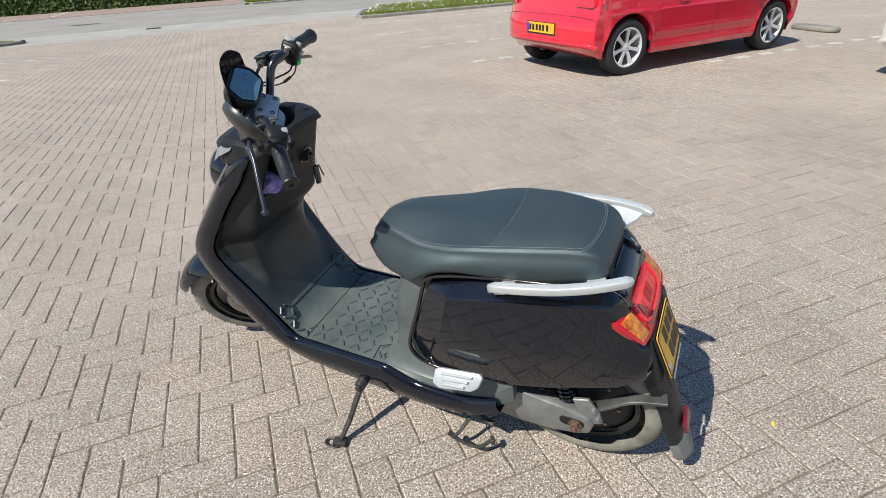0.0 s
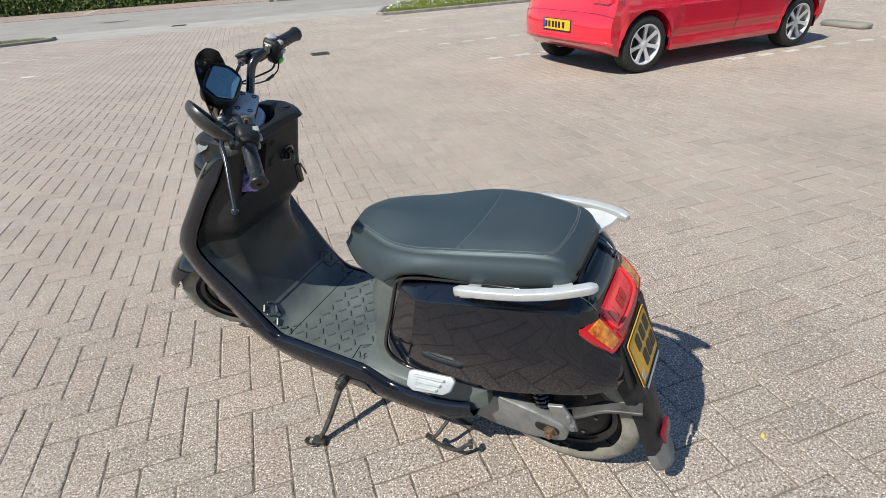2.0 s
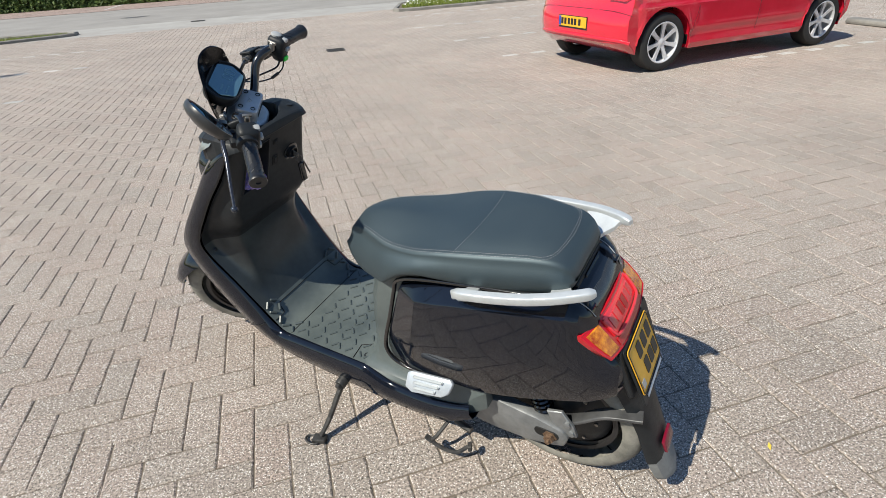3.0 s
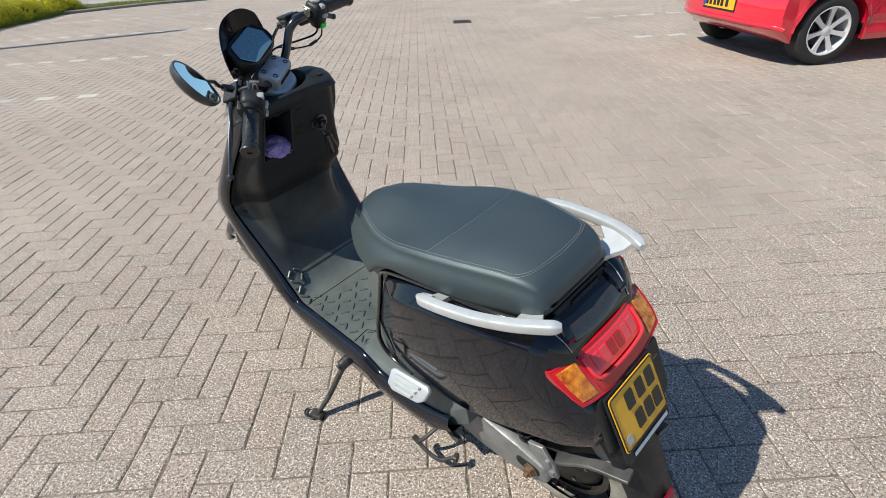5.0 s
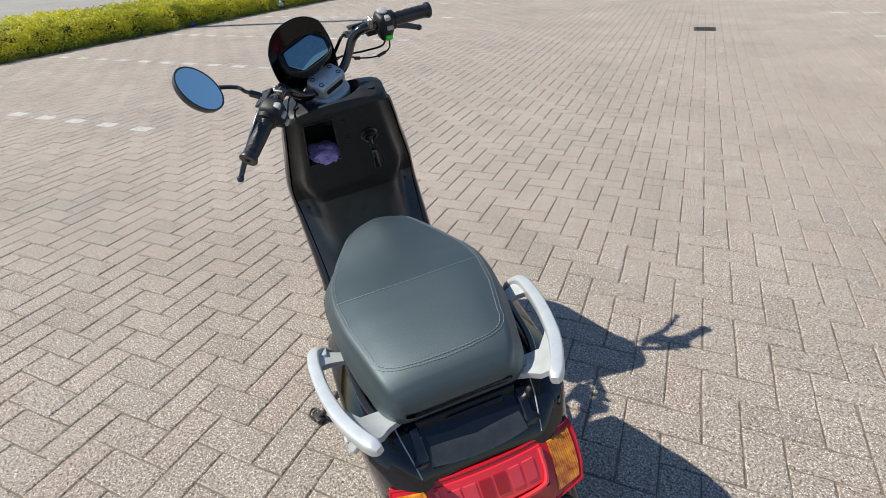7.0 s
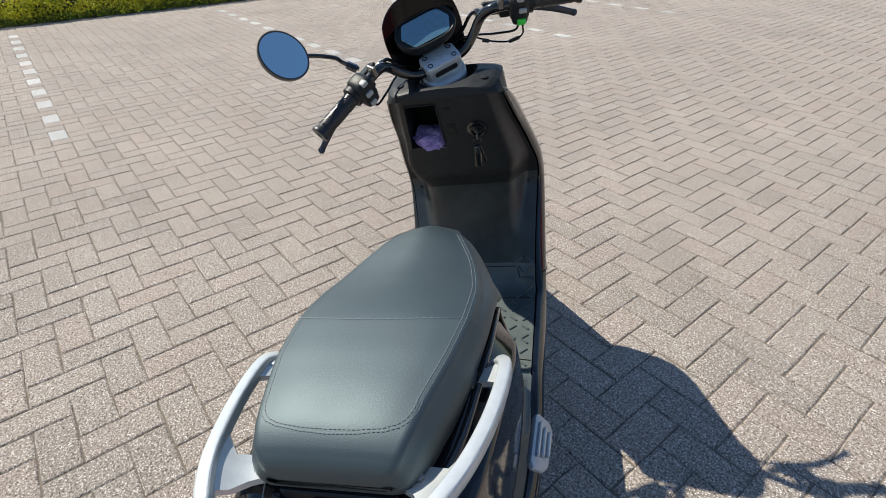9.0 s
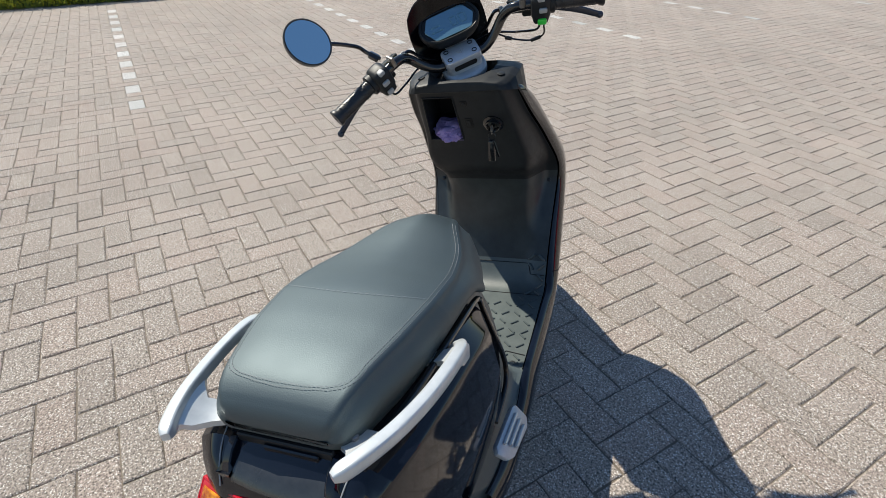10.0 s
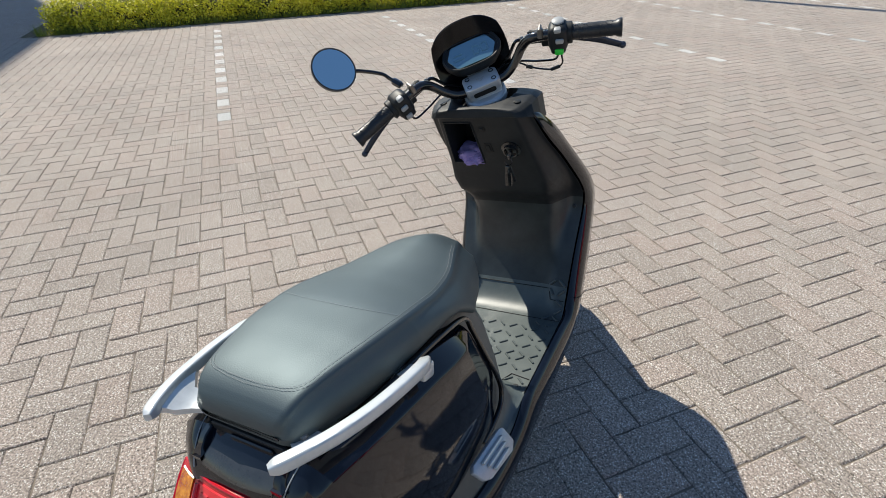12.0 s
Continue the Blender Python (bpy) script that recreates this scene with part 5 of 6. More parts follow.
G0, G1 = (0.214, -0.046, 0.0695), (0.326, -0.0895, 0.0550)
for sg in (1, -1):
    g0, g1 = H(sg * G0[0], *G0[1:]), H(sg * G1[0], *G1[1:])
    gm = aimed(g0, g1)
    L = (g1 - g0).length
    grip = part("grip", lathe([(0.020, -0.002), (0.0205, 0.004), (0.0165, 0.008), (0.0160, 0.03), (0.0168, L * 0.55), (0.0162, L - 0.014), (0.0185, L - 0.010), (0.0205, L - 0.003), (0.0195, L), (0.006, L), (0.005, L - 0.003)], 28, gm), M_RUBBER, scooter, "ribbed black rubber grip")
    ribs = []
    for k in range(9):
        for q in range(7):
            a = 2 * math.pi * (q + 0.5 * (k % 2)) / 7
            ribs.append(box(0.0158, 0, 0.0, 0.0022, 0.011, 0.0030, 0.0006, 1, gm @ Matrix.Rotation(a, 4, "Z") @ Matrix.Translation((0, 0, 0.018 + 0.010 * k)) @ Matrix.Rotation(0.6, 4, "X")))
    part("grip_rib", joined(*ribs), M_RUBBER, grip)
    # switch housing
    axis = (g1 - g0).normalized()
    upv = (H(0, 0, 1) - H(0, 0, 0))
    fw = upv.cross(axis).normalized()
    upv = axis.cross(fw).normalized()
    back = (H(0, -1, 0) - H(0, 0, 0))
    if fw.dot(back) < 0:
        fw = -fw
    fm = Matrix((axis, fw, upv)).transposed().to_4x4()   # x out along the bar, y to the rider, z up
    fm.translation = H(sg * 0.199, -0.037, 0.070)
    rm = fm.to_3x3().to_4x4() @ pose(0, 0, 0, 30, 0, 0)   # the reservoir tips forward
    rm.translation = H(sg * 0.165, 0.022, 0.047)
    house = part("switch_housing", joined(box(0, 0.006, 0, 0.044, 0.050, 0.058, 0.013, 3, fm), box(0.0, 0.014, -0.022, 0.036, 0.034, 0.030, 0.010, 3, fm), moved(lathe([(0.024, -0.002), (0.024, 0.010), (0.021, 0.012)], 24), fm @ pose(0.020, 0, 0, 0, 90, 0))), M_MATTE, scooter, "black switch housing")
    part("button", box(0, 0.022, 0.024, 0.016, 0.018, 0.010, 0.003, 2, fm), M_GREYKEY, house, "pale grey rocker switch")
    part("button", box(0.004, 0.034, 0.002, 0.018, 0.008, 0.011, 0.003, 2, fm), M_GREYKEY, house)
    if sg > 0:
        part("button", box(0.002, 0.031, -0.026, 0.020, 0.009, 0.014, 0.003, 2, fm), M_GREEN, house, "bright green push button")
        part("throttle_cap", lathe([(0.014, 0), (0.014, 0.004), (0.011, 0.006), (0.0, 0.006)], 20, fm @ pose(0, -0.002, 0.028), caps=False), M_GREYKEY, house)
    else:
        part("button", box(0.004, 0.031, -0.025, 0.016, 0.009, 0.012, 0.003, 2, fm), M_GREYKEY, house)
    # brake master cylinder and lever
    res = part("brake_reservoir", joined(box(0, 0, -0.004, 0.046, 0.033, 0.022, 0.003, 2, rm), box(0, 0, 0.010, 0.050, 0.037, 0.007, 0.002, 1, rm), swept([H(sg * 0.155, -0.020, 0.072), H(sg * 0.160, -0.004, 0.064), rm @ Vector((0, 0.010, -0.004))], 0.015, 0.020)), M_MATTE, scooter, "black brake fluid reservoir")
    part("lever_perch", joined(box(-0.018, -0.020, -0.026, 0.046, 0.026, 0.022, 0.005, 2, fm), rod(fm @ Vector((-0.026, -0.026, -0.042)), fm @ Vector((-0.026, -0.026, -0.010)), 0.006)), M_MATTE, res)
    part("level_window", lathe([(0.009, 0), (0.009, 0.003), (0.006, 0.003), (0.006, 0.001)], 18, rm @ pose(0, 0.0165, -0.004, -90, 0, 0)), M_BAR, res)
    for dx in (-0.019, 0.019):
        part("lid_screw", lathe([(0.003, 0), (0.003, 0.0015), (0.0, 0.002)], 8, rm @ pose(dx, 0, 0.0132), caps=False), M_RIMDARK, res)
    part("bar_strap", joined(box(-0.040, 0.010, 0.012, 0.014, 0.012, 0.026, 0.003, 1, fm), rod(fm @ Vector((-0.040, 0.0, 0.024)), fm @ Vector((-0.040, 0.02, 0.024)), 0.004)), M_STEEL, res)
    tip = H(sg * 0.341, -0.040, -0.026)
    l0, l1, l2 = H(sg * 0.172, 0.018, 0.040), H(sg * 0.205, 0.012, 0.036), H(sg * 0.240, -0.003, 0.026)
    lev = part("brake_lever", swept([l0, l1, l2, tuple(l2.lerp(tip, 0.5) + Vector((0, 0, 0.003))), tip], 0.009, 0.020, up=tuple(upv), taper=lambda t: 1.25 - 0.55 * t), M_LEVER, scooter, "dark blue-black brake lever")
    bm = bmesh.new()
    bmesh.ops.create_uvsphere(bm, u_segments=16, v_segments=10, radius=0.0082)
    part("lever_ball", moved(bm, Matrix.Translation(tip)), M_LEVER, lev)
    # cables
    part("brake_hose", tube([rm @ Vector((-0.040, 0.006, -0.004)), rm @ Vector((-0.056, 0.010, -0.008)), H(sg * 0.085, 0.045, 0.012), H(sg * 0.045, 0.060, -0.03), H(sg * 0.03, 0.06, -0.09)], 0.0042, 8, 6), M_BAR, scooter)
    part("cable", tube([fm @ Vector((0.0, 0.016, -0.036)), fm @ Vector((-0.01, 0.012, -0.058)), H(sg * 0.145, -0.008, 0.004), H(sg * 0.095, 0.038, -0.004), H(sg * 0.045, 0.060, -0.04)], 0.0026, 8, 6), M_BAR, scooter)
    part("banjo", joined(rod(rm @ Vector((-0.022, 0.004, -0.004)), rm @ Vector((-0.036, 0.005, -0.004)), 0.0075, n=12), rod(rm @ Vector((-0.036, 0.005, -0.004)), rm @ Vector((-0.044, 0.007, -0.005)), 0.0095, n=6, bevel=0.001)), M_STEEL, res)

# lead and sleeve under the right grip
part("lead", tube([H(0.192, -0.060, 0.030), H(0.190, -0.056, 0.004), H(0.170, -0.034, -0.016), H(0.132, -0.004, -0.012), H(0.092, 0.030, 0.004), H(0.05, 0.05, -0.01)], 0.0022, 8, 6), M_BAR, scooter)
part("lead_sleeve", rod(H(0.184, -0.048, -0.006), H(0.168, -0.032, -0.017), 0.0042), M_RUBBER, scooter)
part("lead_sleeve", rod(H(0.130, -0.002, -0.0117), H(0.118, 0.008, -0.0085), 0.0045), M_RUBBER, scooter)

# mirror on the left bar
MC = Vector((-0.2649, 0.5421, 1.0646))
mn = (SCOOT.to_3x3().inverted() @ Vector((0.654, 0.448, 0.609))).normalized()
MM = Matrix.Translation(MC) @ mn.to_track_quat("Z", "Y").to_matrix().to_4x4()
mirror = part("rear_view_mirror", lathe([(0.0, -0.026), (0.020, -0.024), (0.038, -0.019), (0.047, -0.014), (0.0505, -0.010), (0.0525, -0.003), (0.0525, 0.0022), (0.0500, 0.0030), (0.0488, 0.0015)], 40, MM, caps=False), M_SHELL, scooter, "round black rear-view mirror", sharp=40)
part("glass", lathe([(0.0490, 0.0), (0.0490, 0.0016), (0.0, 0.0016)], 40, MM, caps=False), M_MIRROR, mirror)
part("mirror_stem", tube([MC - mn * 0.018, MC.lerp(H(-0.250, 0.026, 0.150), 0.75) - mn * 0.006, H(-0.218, 0.030, 0.120), H(-0.203, 0.028, 0.098), H(-0.180, 0.008, 0.082)], 0.0046, 10, 6), M_BAR, mirror)
part("stem_nut", rod(H(-0.199, 0.024, 0.094), H(-0.184, 0.010, 0.082), 0.009, bevel=0.0015, n=6), M_BAR, mirror)

# display
DM = HEAD @ pose(0.003, 0.050, 0.062, 18, 0, 0)
hexo = [(-0.078, 0.004), (-0.070, -0.022), (-0.046, -0.043), (0.046, -0.043), (0.070, -0.022), (0.078, 0.004), (0.068, 0.034), (0.052, 0.045), (-0.052, 0.045), (-0.068, 0.034)]


def eased(pts, cut=0.25):
    out = []
    n = len(pts)
    for i in range(n):
        a, b, c = (Vector(pts[(i + k) % n]) for k in (-1, 0, 1))
        p, q = b.lerp(a, cut), b.lerp(c, cut)
        for t in (0.0, 0.33, 0.67, 1.0):
            w = p * (1 - t) ** 2 + b * 2 * t * (1 - t) + q * t * t
            out.append((w.x, w.y))
    return out


hexr = eased(hexo, 0.42)
display = part("display", loft([[DM @ Vector((x * k, y * k, z)) for x, y in hexr] for k, z in ((0.55, -0.038), (0.86, -0.030), (0.98, -0.014), (1.0, -0.004), (0.98, 0.002), (0.94, 0.004), (0.90, 0.003), (0.89, 0.0))]), M_MATTE, scooter, "dashboard display in a black housing", sharp=30)
part("lcd", slab(eased(((-0.063, 0.001), (-0.045, -0.034), (0.045, -0.034), (0.063, 0.001), (0.046, 0.035), (-0.046, 0.035)), 0.12), 0.003, 0.0008, 1, DM @ Matrix.Translation((0, 0, 0.0005))), M_LCD, display, "blue-grey glass of the display")
seg = []
for cx in (0.012, 0.034):
    for x, y, w, h in ((0, 0.012, 0.012, 0.0026), (0, -0.012, 0.012, 0.0026), (-0.007, 0.006, 0.0026, 0.010), (0.007, 0.006, 0.0026, 0.010), (-0.007, -0.006, 0.0026, 0.010), (0.007, -0.006, 0.0026, 0.010)):
        seg.append(box(cx + x, y, 0.0037, w, h, 0.0006, 0, 1, DM))
part("digit", joined(*seg), M_LCD_INK, display)
part("lcd_bar", joined(box(-0.034, -0.010, 0.0037, 0.030, 0.004, 0.0006, 0, 1, DM), box(-0.034, 0.004, 0.0037, 0.022, 0.004, 0.0006, 0, 1, DM)), M_LCD_INK, display)
part("display_bracket", box(0, -0.018, -0.03, 0.06, 0.03, 0.03, 0.006, 2, DM), M_CLAMP, scooter)

# smoked fly screen in front of the display
def screen_pt(a, b):
    """a from -1 to 1 across, b from 0 at the foot to 1 at the top."""
    w = 0.074 + 0.023 * math.sin(math.pi * min(1.0, 0.08 + 0.62 * b))
    w *= 1 - 0.07 * b ** 3
    z = -0.032 + b * (0.154 - 0.026 * abs(a) ** 3.5)
    return H(a * w, 0.104 - 0.028 * a * a - 0.042 * (1 - b), z)


bm = bmesh.new()
fr = [[bm.verts.new(screen_pt(-1 + i / 8, j / 14)) for i in range(17)] for j in range(15)]
off = (H(0, 0.004, 0.001) - H(0, 0, 0))
bk = [[bm.verts.new(v.co + off) for v in row] for row in fr]
for g in (fr, bk):
    for a, b in zip(g, g[1:]):
        for i in range(16):
            bm.faces.new((a[i], a[i + 1], b[i + 1], b[i]))
rim = lambda g: g[0] + [r[-1] for r in g[1:]] + g[-1][-2::-1] + [r[0] for r in g[-2:0:-1]]
ra, rb = rim(fr), rim(bk)
for i in range(len(ra)):
    bm.faces.new((ra[i], ra[(i + 1) % len(ra)], rb[(i + 1) % len(ra)], rb[i]))
screen = part("fly_screen", bm, M_SMOKE, scooter, "small black fly screen", sharp=50)
for a in (-0.6, 0.6):
    part("screen_bolt", lathe([(0.007, 0), (0.007, 0.003), (0.003, 0.004)], 12, Matrix.Translation(screen_pt(a, 0.35)) @ aimed((0, 0, 0), tuple(-off)).to_3x3().to_4x4()), M_RUBBER, screen)


# ---- hedges, verges, kerbs and other things round the lot ----
def cloud(n, place, size, seed, fold=0.35, flat=False):
    """Many small folded leaves in one mesh: place(rng) gives a spot and an outward way."""
    rng = random.Random(seed)
    vs, fs = [], []
    for _ in range(n):
        p, out = place(rng)
        s = size * rng.uniform(0.6, 1.35)
        d = (Vector(out) * 0.8 + Vector((rng.gauss(0, 0.6), rng.gauss(0, 0.6), rng.gauss(0.15, 0.6)))).normalized()
        a = d.orthogonal().normalized()
        a.rotate(Matrix.Rotation(rng.uniform(0, 6.28), 3, d))
        b = d.cross(a)
        p = Vector(p)
        k = len(vs)
        vs += [p - a * s * 0.5, p + b * s * 0.28 + d * s * fold * 0.3, p + a * s * 0.55 + d * s * 0.1, p - b * s * 0.28 + d * s * fold * 0.3]
        fs += [(k, k + 1, k + 2), (k, k + 2, k + 3)]
    me = bpy.data.meshes.new("leaves")
    me.from_pydata([tuple(v) for v in vs], [], fs)
    return me


def blades(n, place, high, wide, seed):
    rng = random.Random(seed)
    vs, fs = [], []
    for _ in range(n):
        p = Vector(place(rng))
        h = high * rng.uniform(0.5, 1.3)
        a = rng.uniform(0, 6.28)
        sd = Vector((math.cos(a), math.sin(a), 0)) * wide
        ln_ = Vector((rng.gauss(0, 0.35), rng.gauss(0, 0.35), 0)) * h
        k = len(vs)
        vs += [p - sd, p + sd, p + sd * 0.6 + ln_ * 0.4 + Vector((0, 0, h * 0.6)), p - sd * 0.6 + ln_ * 0.4 + Vector((0, 0, h * 0.6)), p + ln_ + Vector((0, 0, h))]
        fs += [(k, k + 1, k + 2, k + 3), (k + 3, k + 2, k + 4)]
    me = bpy.data.meshes.new("blades")
    me.from_pydata([tuple(v) for v in vs], [], fs)
    return me


def mesh_part(name, me, material, parent, label="", kind=""):
    me.materials.append(material)
    ob = new(name, me)
    ob.parent = parent
    tagged(ob, label, kind=kind)
    return ob


def lump(u, v):
    return noise.noise(Vector((u * 0.9, v * 0.9, 3.1))) * 0.5 + noise.noise(Vector((u * 2.6, v * 2.6, 8.2))) * 0.3


def hedge(name, u1, u2, v1, v2, high, leaf_n, leaf, material, core, label, seed, front="u"):
    """A clipped hedge: a dark twiggy core under a shell of leaves."""
    root = thing(name, Matrix.Identity(4), label, "hedge")
    rg, nv = [], max(8, int((v2 - v1) * (3 if front == "u" else 1)))
    nv = min(nv, 90)
    def height(u, v):
        return high * (0.88 + 0.22 * lump(u, v))
    rings = []
    for i in range(nv + 1):
        v = v1 + (v2 - v1) * i / nv
        k = 0.75 if i in (0, nv) else 1.0
        w1, w2 = u1 + 0.10 - 0.12 * lump(v, 1.0), u2 - 0.10 + 0.12 * lump(v, 7.0)
        h = height((u1 + u2) / 2, v) * k - 0.05
        rings.append([uv(w1, v, 0.0), uv(w1 + 0.02, v, h * 0.6), uv(w1 + 0.15, v, h), uv((w1 + w2) / 2, v, h + 0.02), uv(w2 - 0.15, v, h), uv(w2 - 0.02, v, h * 0.6), uv(w2, v, 0.0)])
    part("core", loft(rings), core, root, "dark twigs inside the hedge", sharp=80)
    def place(rng):
        v = rng.uniform(v1 - 0.03, v2 + 0.03)
        h = height((u1 + u2) / 2, v)
        bulge = 0.10 * lump(v, 7.0)
        if rng.random() < 0.8:   # leaves gather in tufts
            tuft = random.Random(seed + 31 * rng.randrange(2400))
            v = tuft.uniform(v1, v2) + rng.gauss(0, 0.05)
            h = height((u1 + u2) / 2, v)
            if tuft.random() < 0.62:
                u = tuft.uniform(u1 + 0.08, u2 - 0.06) + rng.gauss(0, 0.05)
                return uv(u, v, height(u, v) + tuft.uniform(-0.06, 0.05) + rng.gauss(0, 0.025)), (0, 0, 1)
            z = h * tuft.uniform(0.15, 1.0)
            sgn = 1 if tuft.random() < 0.85 else -1
            u = (u2 if sgn > 0 else u1) + sgn * (bulge + tuft.uniform(-0.10, 0.05) - 0.10 * (z / h) ** 4 + rng.gauss(0, 0.025))
            return uv(u, v, max(0.01, z + rng.gauss(0, 0.035))), tuple(uv(sgn, 0, 0.3))
        r = rng.random()
        if r < 0.50:   # top
            u = rng.uniform(u1 + 0.02, u2 - 0.02)
            e = min(u - u1, u2 - u) / 0.2
            z = height(u, v) - (0.12 * (1 - min(1, e)) ** 2) + rng.gauss(0, 0.035)
            o = (0, 0, 1)
        elif r < 0.92:
            z = h * (1 - rng.random() ** 1.3)
            sgn = 1 if rng.random() < 0.8 else -1
            e = z / h
            u = (u2 if sgn > 0 else u1) + sgn * (bulge - 0.14 * e ** 4 - 0.05 * (1 - e) + rng.gauss(0, 0.035))
            o = tuple(uv(sgn, 0, 0.3))
        else:
            v = v1 + rng.gauss(0, 0.05) if rng.random() < 0.6 else v2 + rng.gauss(0, 0.05)
            u, z = rng.uniform(u1, u2), h * rng.random()
            o = (0, 0, 0.5)
        return uv(u, v, max(0.01, z)), o
    mesh_part("foliage", cloud(leaf_n, place, leaf, seed), material, root, "dense small leaves")
    return root


def kerb(name, line, w=0.12, high=0.10, label="low concrete kerb", z0=-0.02):
    """A kerb stone along a line of (u, v)."""
    ps = [uv(u, v, z0) for u, v in line]
    rings = []
    for i, p in enumerate(ps):
        d = (ps[min(i + 1, len(ps) - 1)] - ps[max(i - 1, 0)]).normalized()
        s = Vector((-d.y, d.x, 0)) * w / 2
        b = 0.02
        rings.append([p - s, p - s + Vector((0, 0, high - b)), p - s * (1 - b / w * 2) + Vector((0, 0, high)), p + s * (1 - b / w * 2) + Vector((0, 0, high)), p + s + Vector((0, 0, high - b)), p + s])
    return tagged(part(name, loft(rings), M_KERB, None, sharp=30), label, "kerb", kind="structure")


# bed and hedge along the bays
sheet("ground_bed", [(-10.7, -1.9), (-7.95, -1.9), (-7.95, 14.2), (-6.4, 15.4), (-4.4, 16.2), (-4.6, 16.7), (-7.0, 17.0), (-10.7, 16.6)], 0.003, M_SOIL, "dry soil bed under the hedge")
hedge("hedge", -10.2, -8.0, -1.5, 15.2, 0.42, 130000, 0.036, M_HEDGE, M_HEDGE_CORE, "yellow-green clipped hedge along the parking bays", 5)
kerb("kerb_hedge_back", [(-10.75, -1.9), (-10.75, 17.0)], 0.10, 0.27, "dark kerb behind the hedge")
kerb("kerb_bed_nose", [(-7.0, 17.06), (-4.7, 16.8), (-4.33, 16.5), (-4.33, 16.2), (-4.6, 16.0), (-6.4, 15.35), (-7.9, 14.2)], 0.10, 0.09)
fringe = thing("grass_fringe", Matrix.Identity(4), "uneven grass at the foot of the hedge", "grass", kind="stuff")
mesh_part("blades", blades(4500, lambda r: uv(-7.98 + abs(r.gauss(0, 0.05)) - 0.05, r.uniform(-1.7, 15.5), 0.0), 0.15, 0.004, 7), M_GRASS, fringe, kind="stuff")
nose = thing("grass_patch", Matrix.Identity(4), "thin dry grass on the nose of the bed", "grass", kind="stuff")
def in_nose(r):
    t = r.random()
    return uv(-8.0 + 3.5 * t, 15.8 + 0.5 * t + r.uniform(-1, 1) * (0.9 - 0.65 * t), 0.0)
mesh_part("blades", blades(5000, in_nose, 0.07, 0.004, 8), M_GRASS, nose, kind="stuff")

# verge with daisies at the mouth of the lot
VERGE = [(3.75, 14.75), (4.3, 14.62), (40, 14.62), (40, 17.5), (5.2, 17.5), (4.2, 16.4)]
sheet("ground_verge", VERGE, 0.07, M_SOIL, "soil of the grass verge", 0.09)
kerb("kerb_verge", [(5.2, 17.55), (4.2, 16.45), (3.68, 14.9), (3.75, 14.66), (4.3, 14.56), (40, 14.56)], 0.12, 0.10)
verge = thing("grass_verge", Matrix.Identity(4), "grass verge dotted with white daisies beside the lot", "grass", kind="stuff")
def in_verge(r):
    v = r.uniform(14.64, 17.4)
    return uv(3.9 + max(0.0, v - 15.0) * 0.45 + 26 * r.random() ** 1.6, v, 0.07)
mesh_part("blades", blades(32000, in_verge, 0.07, 0.006, 9), M_GRASS, verge, kind="stuff")
def petal_spot(r):
    p = in_verge(r)
    return p + Vector((0, 0, r.uniform(0.05, 0.09))), (0, 0, 1)
mesh_part("daisies", cloud(1300, petal_spot, 0.04, 10), M_PETAL, verge, "small white daisies", kind="stuff")

# far side of the road: ivy hedge, then grass
hedge("ivy_hedge", -46.0, 0.6, 31.4, 33.4, 1.3, 1, 0.2, M_IVY, M_HEDGE_CORE, "dark green ivy bank beyond the road", 11, front="v")
def in_ivy(r):
    u = -46 + 46.6 * r.random()
    if r.random() < 0.6:
        z = 1.35 * r.random()
        return uv(u, 31.35 - 0.25 * (1 - z / 1.35) + r.gauss(0, 0.07), z), tuple(uv(0, -1, 0.4))
    return uv(u, r.uniform(31.3, 33.4), 1.3 + 0.2 * lump(u, 2.0) + r.gauss(0, 0.05)), (0, 0, 1)
mesh_part("foliage", cloud(42000, in_ivy, 0.15, 12), M_IVY, bpy.data.objects["ivy_hedge"], "ivy leaves")
sheet("ground_far_verge", rect(1.4, 60, 25.6, 60), 0.05, M_SOIL, "soil of the far verge", 0.07)
kerb("kerb_far", [(1.4, 31.0), (1.4, 25.9), (1.7, 25.5), (60, 25.5)], 0.14, 0.09)
far_verge = thing("grass_far", Matrix.Identity(4), "bright grass verge beyond the road", "grass", kind="stuff")
mesh_part("blades", blades(26000, lambda r: uv(1.5 + 24 * r.random() ** 1.4, 25.65 + 8 * r.random() ** 1.5, 0.05), 0.10, 0.011, 13), M_GRASS, far_verge, kind="stuff")
# white lines on the reddish strip
for k, (u, v) in enumerate(((-17.0, 27.0), (-11.6, 27.4), (-6.2, 27.6))):
    bm = bmesh.new()
    bm.faces.new([bm.verts.new(uv(a, b, 0.004)) for a, b in ((u, v), (u + 0.12, v), (u + 0.12, v + 3.6), (u, v + 3.6))])
    tagged(part("bay_line", bm, M_PAVER_WHITE, None, flat=True), "faded white bay line across the road", "marking", kind="structure")

